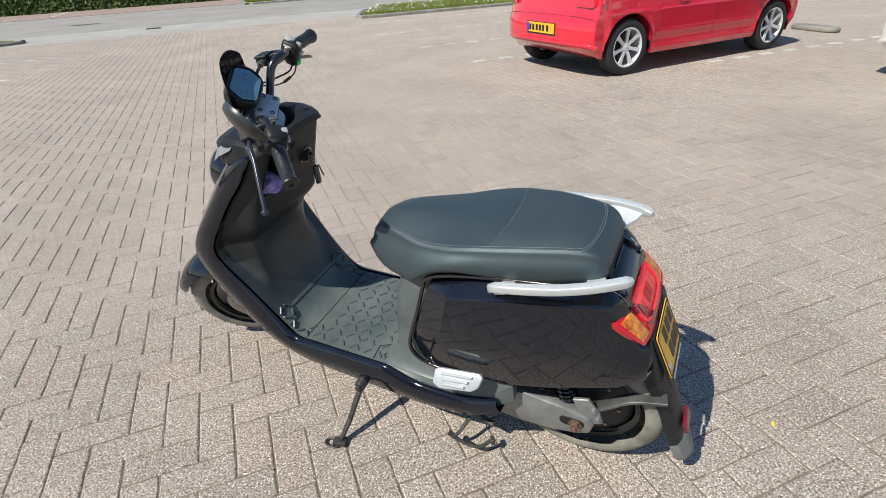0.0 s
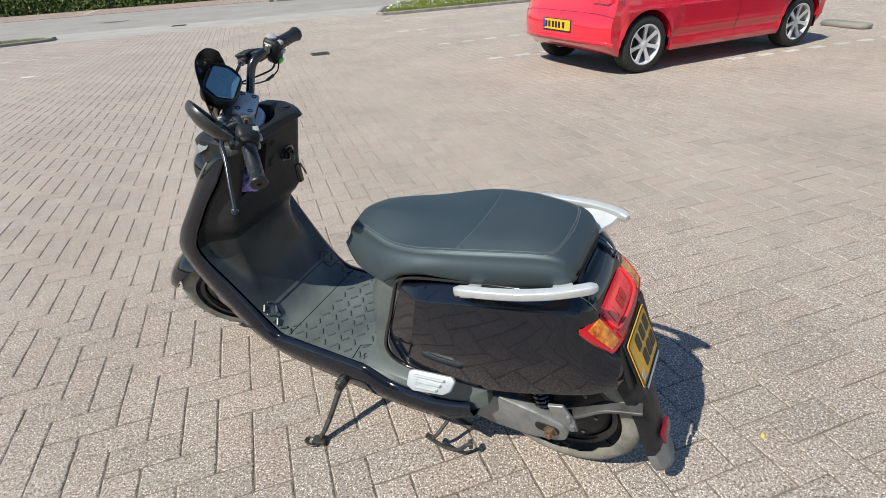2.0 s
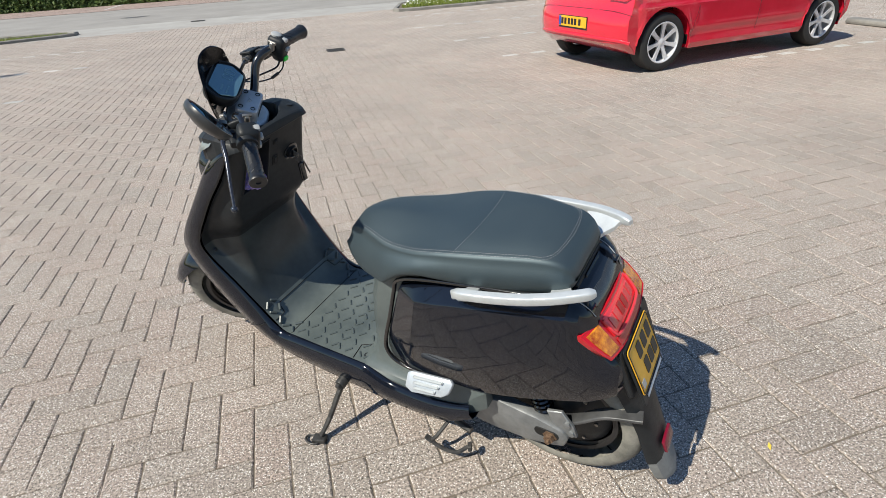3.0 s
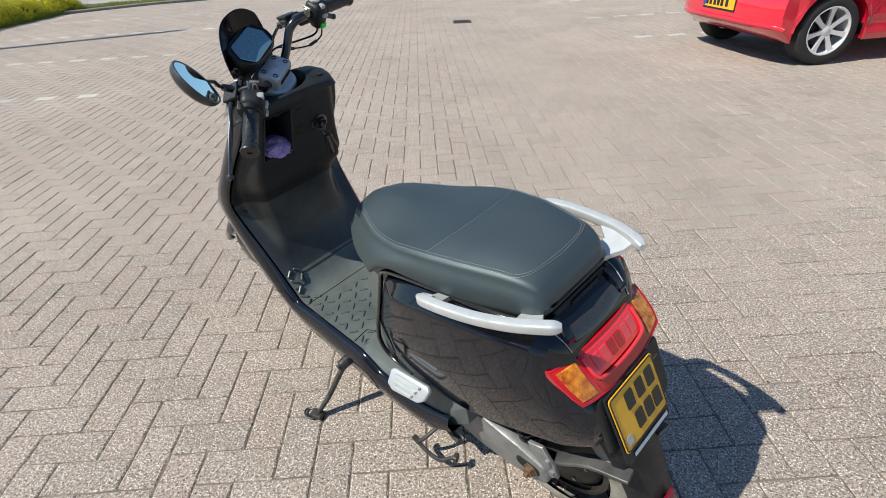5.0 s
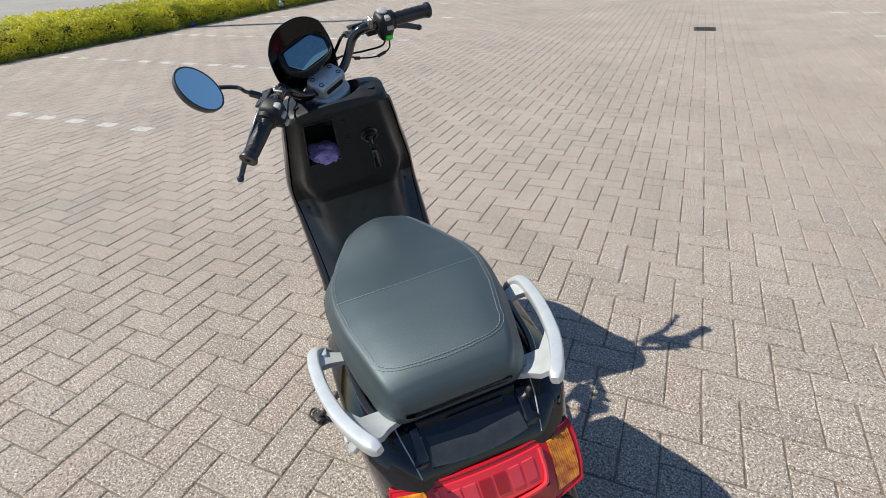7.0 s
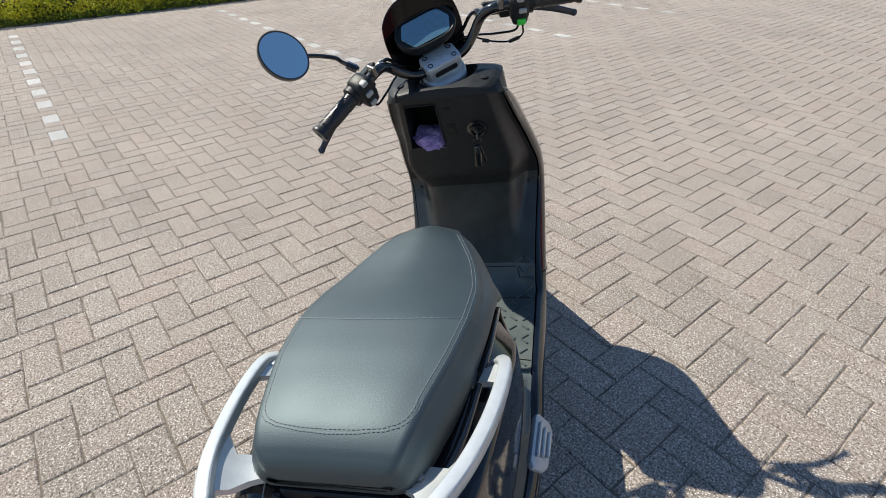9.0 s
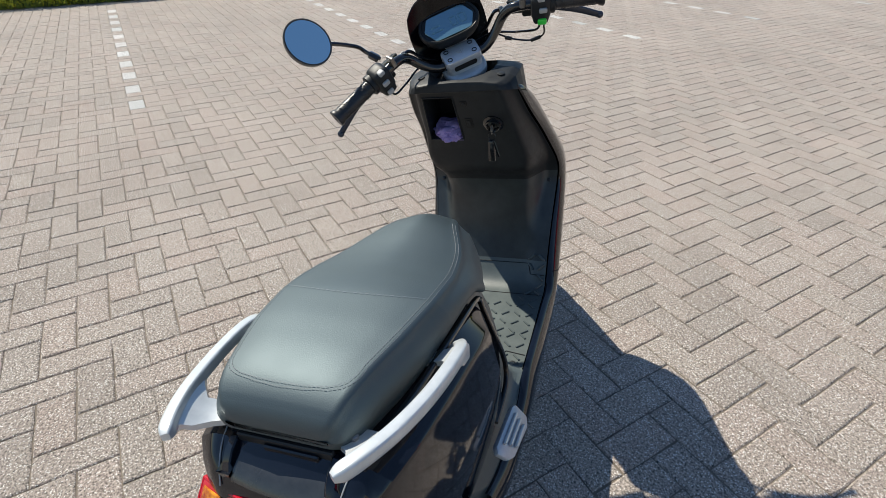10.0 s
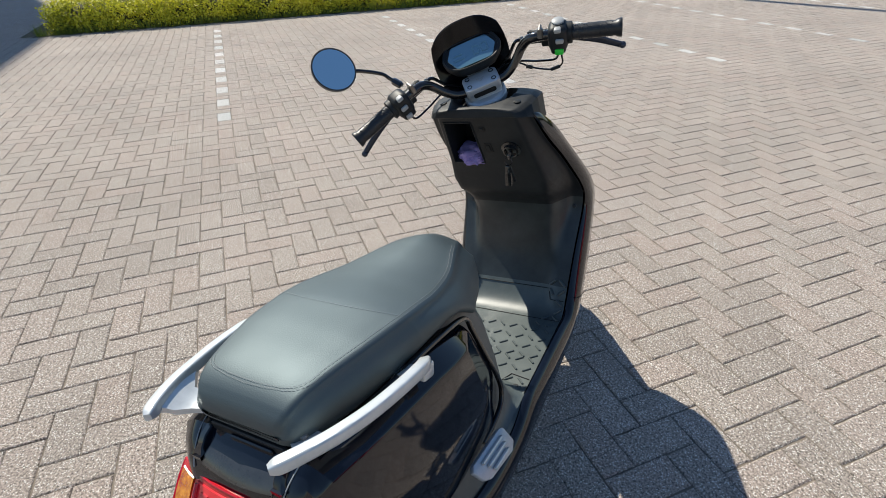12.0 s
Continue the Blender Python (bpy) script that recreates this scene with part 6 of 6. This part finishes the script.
# road gully and manhole
def gully(u, v, w, d, turn, label):
    root = thing("drain_grate", Matrix.Translation(uv(u, v, 0)) @ pose(0, 0, 0, 0, 0, turn), label, "drain")
    part("frame", joined(box(0, d / 2, 0.001, w, 0.03, 0.012, 0.003, 1), box(0, -d / 2, 0.001, w, 0.03, 0.012, 0.003, 1), box(w / 2, 0, 0.001, 0.03, d, 0.012, 0.003, 1), box(-w / 2, 0, 0.001, 0.03, d, 0.012, 0.003, 1)), M_IRON, root)
    for k in range(7):
        part("bar", box(-w / 2 + w * (k + 0.5) / 7, 0, 0.001, 0.018, d, 0.010, 0.002, 1), M_IRON, root)
    # no hollow here: a thin black plate gives the darkness between the bars
    part("pit", box(0, 0, -0.001, w, d, 0.004), M_DARK, root)
    return root


du, dv = to_uv(-2.56, 8.86)
gully(du, dv, 0.26, 0.28, TURN_UV, "rusty cast-iron drain grate set in the paving")
du, dv = to_uv(-8.6, 15.2)
gully(du, dv, 0.34, 0.26, TURN_UV, "iron drain grate in the pale strip")
du, dv = to_uv(-12.4, 17.8)
bm = bmesh.new()
bm.faces.new([bm.verts.new(uv(du + 0.4 * math.cos(a) * (1 + 0.3 * math.sin(3 * a)), dv + 0.3 * math.sin(a) * (1 + 0.2 * math.cos(2 * a)), -0.003)) for a in [2 * math.pi * k / 24 for k in range(24)]])
tagged(part("road_patch", bm, M_PATCH, None, flat=True), "dark repair patch in the asphalt", "patch", kind="structure")

# concrete block by the front of the red car
bx = thing("wheel_stop", Matrix.Translation((5.48, 9.1, 0)) @ pose(0, 0, 0, 0, 0, -68), "rounded concrete kerb block lying in the bay", "kerb block")
part("block", slab(rounded(0.75, 0.24, 0.11, 6), 0.075, 0.03, 2), M_KERB, bx)

# street lamp behind the hedge
lp = thing("street_lamp", Matrix.Translation(uv(-12.2, 12.3, 0)), "grey lamp post behind the hedge", "lamp post")
part("post", lathe([(0.07, -0.05), (0.07, 0.9), (0.055, 0.95), (0.045, 4.5)], 16), M_POST, lp)
part("lantern", joined(lathe([(0.06, 4.5), (0.16, 4.6), (0.20, 4.85), (0.10, 4.98), (0.0, 5.0)], 18, caps=False)), M_POST, lp)

# unseen tall mast, added so that its long shadow falls across the bays
mast = thing("shadow_mast", Matrix.Translation((-16.2, -0.9, -0.03)), "unseen tall grey mast beyond the hedge, added to cast a shadow", "mast")
part("shaft", lathe([(0.16, 0.0), (0.16, 0.4), (0.13, 0.6), (0.10, 14.2), (0.0, 14.3)], 20, caps=False), M_POST, mast)

# litter in the hedge and a leaf on the paving
lt = part("wrapper", moved(crumpled(0.075, 9.0, 0.8), Matrix.Translation(uv(-7.95, 11.4, 0.12))), M_FOIL, None)
tagged(lt, "crumpled silver-blue wrapper caught at the hedge foot", "litter")
lt = part("wrapper", moved(crumpled(0.06, 5.0, 0.7), Matrix.Translation(uv(-7.9, 8.6, 0.05))), M_FOILBLUE, None)
tagged(lt, "crumpled dark blue wrapper at the hedge foot", "litter")
lm = mesh_part("fallen_leaf", cloud(1, lambda r: ((0, 0, 0), (0, 0, 1)), 0.03, 3), M_DRYLEAF, None)
lm.matrix_world = Matrix.Translation((1.08, 1.30, 0.006))
tagged(lm, "small yellow leaf on the paving", "leaf")


# ---- parked cars ----
CAR_SIDE = [(-0.50, 0.27), (-0.58, 0.33), (-0.600, 0.44), (-0.595, 0.56), (-0.57, 0.63), (-0.55, 0.72), (-0.54, 0.82), (-0.52, 0.93),
            (0.0, 0.965), (0.8, 0.965), (1.6, 0.955), (2.15, 0.945), (2.65, 0.86), (2.98, 0.76), (3.12, 0.66), (3.17, 0.52), (3.16, 0.36), (3.08, 0.25), (2.86, 0.21)]


def arch(cx, r=0.355, n=12):
    a0 = math.degrees(math.asin((0.21 - 0.30) / r))
    return [(cx + r * math.cos(radians(a0 + (180 - 2 * a0) * k / n)), 0.30 + r * math.sin(radians(a0 + (180 - 2 * a0) * k / n))) for k in range(n + 1)]


def car_ring(y, s):
    out = []
    for x, z in CAR_SIDE + arch(2.47) + [(1.9, 0.20), (1.25, 0.195), (0.55, 0.20)] + arch(0.0):
        end = 0.11 * s ** 5 * min(1.0, max(0.0, (-0.37 - x) / 0.12)) - 0.26 * s ** 4 * min(1.0, max(0.0, (x - 2.84) / 0.2))
        k = 1.0 - 0.03 * max(0.0, (z - 0.75) / 0.25) - 0.025 * max(0.0, (0.36 - z) / 0.16)
        out.append(Vector((x + end, y * k, z)))
    return out


CAR_WALL = [(0.195, 0.790), (0.24, 0.818), (0.275, 0.828), (0.30, 0.816), (0.37, 0.818), (0.42, 0.832), (0.45, 0.826), (0.55, 0.829), (0.64, 0.834), (0.665, 0.838), (0.685, 0.827), (0.80, 0.817), (0.90, 0.803), (0.955, 0.780)]


def wall_y(z):
    for (a, p), (b, q) in zip(CAR_WALL, CAR_WALL[1:]):
        if z <= b:
            return p + (q - p) * max(0.0, (z - a) / (b - a))
    return CAR_WALL[-1][1]


def car_wall(sg):
    """One side of the body: pressed doors and wings, open at the wheel arches."""
    r, bm = 0.350, bmesh.new()
    xs = sorted({round(-0.47 + 0.06 * k, 3) for k in range(59)} | {round(c + r * math.sin(radians(a)), 4) for c in (0.0, 2.47) for a in range(-90, 91, 10)})
    xs = [x for x in xs if x <= 2.99]
    cols = []
    for x in xs:
        low = 0.198 if -0.36 < x < 2.83 else 0.30
        for c in (0.0, 2.47):
            if abs(x - c) <= r:
                low = max(low, 0.30 + math.sqrt(max(0.0, r * r - (x - c) ** 2)))
        top = 0.925 + 0.04 * min(1, max(0, (x + 0.47) / 0.5)) - (0.01 + 0.18 * (x - 2.15) if x > 2.15 else 0.0)
        near = min(abs(x - c) for c in (0.0, 2.47))
        flare = 0.010 * max(0.0, 1 - abs(near - 0.33) / 0.10) if near < 0.43 else 0.0
        tuck = 0.075 * (max(0.0, -0.28 - x) / 0.19) ** 2 + 0.10 * (max(0.0, x - 2.72) / 0.27) ** 2
        col = []
        for k in range(26):
            z = low + (top - low) * k / 25
            col.append(bm.verts.new((x, sg * (wall_y(z) - tuck + flare * max(0.0, 1 - (z - low) / 0.12)), z)))
        cols.append(col)
    for a, b in zip(cols, cols[1:]):
        for i in range(25):
            bm.faces.new((a[i], b[i], b[i + 1], a[i + 1]))
    return bm


def hatchback(m, paint, label, lamp_mat, dress=True):
    car = thing("car", m, label, "car")
    body = part("body", loft([car_ring(0.812 * s, abs(s)) for s in (-1, -0.985, -0.95, -0.88, -0.75, -0.5, 0, 0.5, 0.75, 0.88, 0.95, 0.985, 1)]), paint, car, sharp=28)
    # roof and glass
    cab = [(-0.50, 0.93), (-0.36, 1.36), (-0.20, 1.44), (0.7, 1.475), (1.25, 1.42), (2.10, 0.945)]
    part("cabin_glass", loft([[Vector((x, y * (1 - 0.24 * max(0, z - 0.93) / 0.55), z)) for x, z in cab] for y in (-0.79, -0.76, 0, 0.76, 0.79)]), M_GLASS, car, "dark tinted windows", sharp=28)
    roof = [(-0.42, 1.362), (-0.21, 1.455), (0.7, 1.49), (1.24, 1.436), (1.20, 1.40), (0.7, 1.45), (-0.18, 1.41)]
    part("roof", loft([[Vector((x, y, z)) for x, z in roof] for y in (-0.61, -0.55, 0, 0.55, 0.61)]), paint, car, sharp=28)
    for sg in (1, -1):
        for a, b in (((-0.51, 0.94), (-0.34, 1.39)), ((0.62, 0.95), (0.62, 1.45)), ((1.95, 0.96), (1.20, 1.43))):
            part("pillar", swept([(a[0], sg * 0.785, a[1]), ((a[0] + b[0]) / 2, sg * 0.70, (a[1] + b[1]) / 2), (b[0], sg * 0.612, b[1])], 0.07, 0.03, up=(0, 1, 0)), paint, car)
        part("body_side", car_wall(sg), paint, car, sharp=24)
        for x, t in ((0.47, 0.10), (1.33, 0.0)):
            part("door_seam", tube([(x - t, sg * 0.817, 0.31), (x - t * 0.9, sg * 0.832, 0.42), (x - t * 0.4, sg * 0.833, 0.64), (x, sg * 0.788, 0.95)], 0.0016, 6, 4), M_DARK, body)
        for x in (0.0, 2.47):
            part("wheel_well", loft([[Vector((x + 0.352 * math.cos(a), sg * (0.58 + 0.22 * k), 0.31 + 0.352 * math.sin(a))) for a in [math.pi * (-0.06 + 1.12 * i / 20) for i in range(21)]] for k in (0, 1)], closed=False, caps=False), M_DARK, body)
        part("tail_lamp", loft([[Vector((x, sg * y, z)) for x, y, z in q] for q in (((-0.550, 0.55, 0.75), (-0.534, 0.55, 0.885), (-0.52, 0.56, 0.90), (-0.52, 0.56, 0.74)), ((-0.505, 0.74, 0.735), (-0.485, 0.73, 0.91), (-0.45, 0.73, 0.92), (-0.45, 0.74, 0.735)), ((-0.400, 0.833, 0.77), (-0.385, 0.822, 0.90), (-0.34, 0.79, 0.91), (-0.34, 0.79, 0.75)))]), lamp_mat, car, "red tail lamp")
        part("mirror", box(1.83, sg * 0.93, 0.99, 0.10, 0.18, 0.12, 0.03, 2), paint, car)
        part("door_handle", swept([(0.62, sg * 0.842, 0.80), (0.70, sg * 0.856, 0.805), (0.78, sg * 0.842, 0.81)], 0.016, 0.022), paint, car)
    part("bumper_seam", tube([(-0.465, -0.83, 0.60), (-0.535, -0.66, 0.64), (-0.560, -0.4, 0.65), (-0.565, 0, 0.652), (-0.560, 0.4, 0.65), (-0.535, 0.66, 0.64), (-0.465, 0.83, 0.60)], 0.002, 6, 5), M_DARK, body)
    part("bumper_step", swept([(-0.46, -0.826, 0.335), (-0.53, -0.70, 0.36), (-0.590, -0.4, 0.37), (-0.597, 0, 0.372), (-0.590, 0.4, 0.37), (-0.53, 0.70, 0.36), (-0.46, 0.826, 0.335)], 0.02, 0.035), paint, body)
    part("underside", box(1.25, 0, 0.235, 3.0, 1.25, 0.06, 0.02, 1), M_DARK, body)
    pl = part("licence_plate", slab(rounded(0.52, 0.11, 0.008, 3), 0.008, 0.001, 1, pose(-0.599, 0.0, 0.505, 90, 0, -90)), M_PLATE, car, "yellow number plate with dark bars")
    part("plate_band", box(0.237, 0, 0.0085, 0.042, 0.10, 0.002, 0, 1, pose(-0.599, 0.0, 0.505, 90, 0, -90) @ pose(0, 0, 0, 0, 0, 180)), M_BLUE, pl)
    part("plate_shadow", box(0, 0, 0.002, 0.54, 0.135, 0.006, 0.002, 1, pose(-0.597, 0.0, 0.50, 90, 0, -90)), M_INK, pl)
    for x in (-0.16, -0.10, -0.03, 0.03, 0.09, 0.17):
        part("plate_bar", box(-x + 0.03, 0.0, 0.0090, 0.042, 0.066, 0.002, 0, 1, pose(-0.599, 0.0, 0.505, 90, 0, -90) @ pose(0, 0, 0, 0, 0, 180)), M_INK, pl)
    # wheels
    for x in (0.0, 2.47):
        for sg in (1, -1):
            wm = pose(x, sg * 0.72, 0.298, 0, 0, 0 if sg < 0 else 180)
            turn = wm @ pose(0, 0, 0, 90, 0, 0)
            w = part("wheel", lathe([(0.195, -0.09), (0.215, -0.10), (0.265, -0.102), (0.288, -0.09), (0.298, -0.06), (0.299, 0.06), (0.288, 0.09), (0.265, 0.102), (0.215, 0.10), (0.195, 0.09)], 48, turn, caps=False), M_CARTYRE, car, "black tyre on a silver rim")
            part("rim", lathe([(0.200, 0.060), (0.212, 0.098), (0.204, 0.100), (0.192, 0.088), (0.186, 0.03), (0.18, -0.05)], 40, turn, caps=False), M_RIM, w)
            part("brake", lathe([(0.0, 0.02), (0.14, 0.02), (0.14, 0.012), (0.175, -0.03)], 28, turn, caps=False), M_RIMDARK, w)
            part("hub", lathe([(0.048, 0.03), (0.045, 0.072), (0.030, 0.078), (0.0, 0.080)], 24, turn, caps=False), M_RIM, w)
            for k in range(7):
                a = 2 * math.pi * k / 7
                sp = loft([[turn @ Matrix.Rotation(a, 4, "Z") @ Vector((q, r_, z)) for q, z in ((-ww, z0 - 0.02), (-ww, z0), (ww, z0), (ww, z0 - 0.02))] for r_, ww, z0 in ((0.03, 0.022, 0.072), (0.10, 0.018, 0.078), (0.17, 0.022, 0.086), (0.20, 0.034, 0.090))])
                part("spoke", sp, M_RIM, w)
    return car


hatchback(Matrix.Translation((1.51, 7.10, 0)) @ pose(0, 0, 0, 0, 0, 30.0), M_CARRED, "red hatchback parked in a marked bay", M_TAIL)
hatchback(Matrix.Translation((5.0, 5.32, 0)) @ pose(0, 0, 0, 0, 0, 25.0), M_CARWHITE, "white hatchback parked beside the red one", M_TAIL)

def shade_caster_block(m, wide, deep, high, label):
    """An unseen shade caster built as a plain block of flats: walls, flat roof, rows of windows on two faces."""
    root = thing("shade_caster_block", m, label, "building")
    part("wall", box(wide / 2, -deep / 2, high / 2, wide, deep, high, 0.02, 1), M_FLATS, root)
    part("roof", box(wide / 2, -deep / 2, high + 0.1, wide + 0.3, deep + 0.3, 0.2, 0.02, 1), M_KERB, root)
    for k in range(int(high / 2.9)):
        for x in (1.4, wide - 1.4):
            w = part("window", box(x, 0.0, 1.7 + 2.9 * k, 1.5, 0.12, 1.4, 0.02, 1), M_CARWHITE, root)
            part("pane", box(x, 0.055, 1.7 + 2.9 * k, 1.3, 0.03, 1.2, 0.005, 1), M_GLASS, w)
        for y in (2.0, 6.0, 10.0):
            w = part("window", box(wide, -y, 1.7 + 2.9 * k, 0.12, 1.5, 1.4, 0.02, 1), M_CARWHITE, root)
            part("pane", box(wide + 0.055, -y, 1.7 + 2.9 * k, 0.03, 1.3, 1.2, 0.005, 1), M_GLASS, w)
    return root


# stands out of view, added only to throw shade past the hedge's end
shade_caster_block(Matrix.Translation(uv(-27.6, -8.0, 0)) @ pose(0, 0, 0, 0, 0, TURN_UV), 6.6, 12.0, 21.2, "unseen pale brick block of flats, added to shade the end of the hedge")


# ---- the paving blocks ----
def block_mesh(lw, ww, name, material, seed=0, nl=1, nw=1, rag=0.0):
    """One paving block with worn, chamfered edges, its top at z 0."""
    rng = random.Random(seed)
    c = 0.0036
    ring = [(-lw / 2 + lw * k / nl, -ww / 2) for k in range(nl)] + [(lw / 2, -ww / 2 + ww * k / nw) for k in range(nw)] + [(lw / 2 - lw * k / nl, ww / 2) for k in range(nl)] + [(-lw / 2, ww / 2 - ww * k / nw) for k in range(nw)]
    n = len(ring)
    worn = [(rng.gauss(0, rag), rng.gauss(0, rag), abs(rng.gauss(0, rag * 1.2))) for _ in ring]
    vs = []
    for k, z in ((c, 0.0), (0.0, -c * 0.8), (0.0, -0.016)):
        for (x, y), (dx, dy, dk) in zip(ring, worn):
            f = k + (dk if k else 0.0)
            vs.append((x * (1 - 2 * f / lw) + dx, y * (1 - 2 * f / ww) + dy, z - (dk * 0.2 if k == 0.0 and z > -0.01 else 0.0)))
    fs = [tuple(range(n))] + [(a + i, a + n + i, a + n + (i + 1) % n, a + (i + 1) % n) for a in (0, n) for i in range(n)]
    me = bpy.data.meshes.new(name)
    me.from_pydata(vs, [], [f if i == 0 else f[::-1] for i, f in enumerate(fs)])
    me.materials.append(material)
    return me


def lay_blocks():
    rng = random.Random(4)
    lw, ww = 2 * PITCH - 0.0040, PITCH - 0.0040
    near = []

    def off(s):
        return max(-1.7 * s, min(1.7 * s, rng.gauss(0, s)))

    far = {"plain": [], "white": []}
    for j in range(round((-5.6 - V0) / PITCH), round((15.55 - V0) / PITCH)):
        k0 = int((-7.9 - U0) / PITCH + j) // 4
        k1 = int((14.2 - U0) / PITCH + j) // 4
        for k in range(k0, k1):
            i = 4 * k - j
            for flat in (True, False):
                if flat:
                    u, v, a = U0 + (i + 1) * PITCH, V0 + (j + 0.5) * PITCH, 0.0
                else:
                    u, v, a = U0 + (i + 2.5) * PITCH, V0 + (j + 1) * PITCH, 90.0
                marked = flat and j in MARK_ROWS and MARK_ROWS[j][0] < u < MARK_ROWS[j][1]
                row = (u, v, a + off(0.45), off(0.0005), off(0.2), off(0.3), off(0.0007), off(0.0007))
                inside = NEAR_U[0] < u < NEAR_U[1] and NEAR_V[0] < v < NEAR_V[1]
                if inside:
                    near.append(row)
                else:
                    far["white" if marked else "plain"].append(row)
    proto = block_mesh(lw, ww, "paving_block", M_PAVER, 1)
    near_meshes = [block_mesh(lw, ww, "paving_block", M_PAVER, 10 + k, 5, 3, 0.0009) for k in range(12)]
    base = np.array([v.co[:] for v in proto.vertices])
    faces = np.array([list(p.vertices) for p in proto.polygons])
    for which, rows in far.items():
        r = np.array(rows)
        n = len(r)
        a, tx, ty = np.radians(r[:, 2]), np.radians(r[:, 4]), np.radians(r[:, 5])
        x = base[None, :, 0] * np.cos(a)[:, None] - base[None, :, 1] * np.sin(a)[:, None]
        y = base[None, :, 0] * np.sin(a)[:, None] + base[None, :, 1] * np.cos(a)[:, None]
        z = base[None, :, 2] + r[:, 3][:, None] + base[None, :, 0] * np.sin(tx)[:, None] * 0.5 + base[None, :, 1] * np.sin(ty)[:, None]
        u, v = x + (r[:, 0] + r[:, 6])[:, None], y + (r[:, 1] + r[:, 7])[:, None]
        pts = np.stack((u * CU - v * SU, u * SU + v * CU, z), axis=2).reshape(-1, 3)
        fs = (faces[None] + (np.arange(n) * len(base))[:, None, None]).reshape(-1, 4)
        me = bpy.data.meshes.new("paving_blocks")
        me.from_pydata(pts.tolist(), [], fs.tolist())
        me.materials.append(M_PAVER if which == "plain" else M_PAVER_WHITE)
        ob = new("paving_blocks" if which == "plain" else "marking_blocks", me)
        ob.parent = pavement
        tagged(ob, "weathered pinkish grey paving blocks" if which == "plain" else "white blocks marking the parking bays", kind="stuff")
    for u, v, a, dz, tx, ty, du, dv in near:
        ob = new("paving_block", near_meshes[rng.randrange(12)])
        ob.parent = pavement
        ob.matrix_basis = Matrix.Translation(uv(u + du, v + dv, dz)) @ pose(0, 0, 0, ty, -tx * 0.5, a + TURN_UV)
    return len(near)


NEAR_COUNT = lay_blocks()
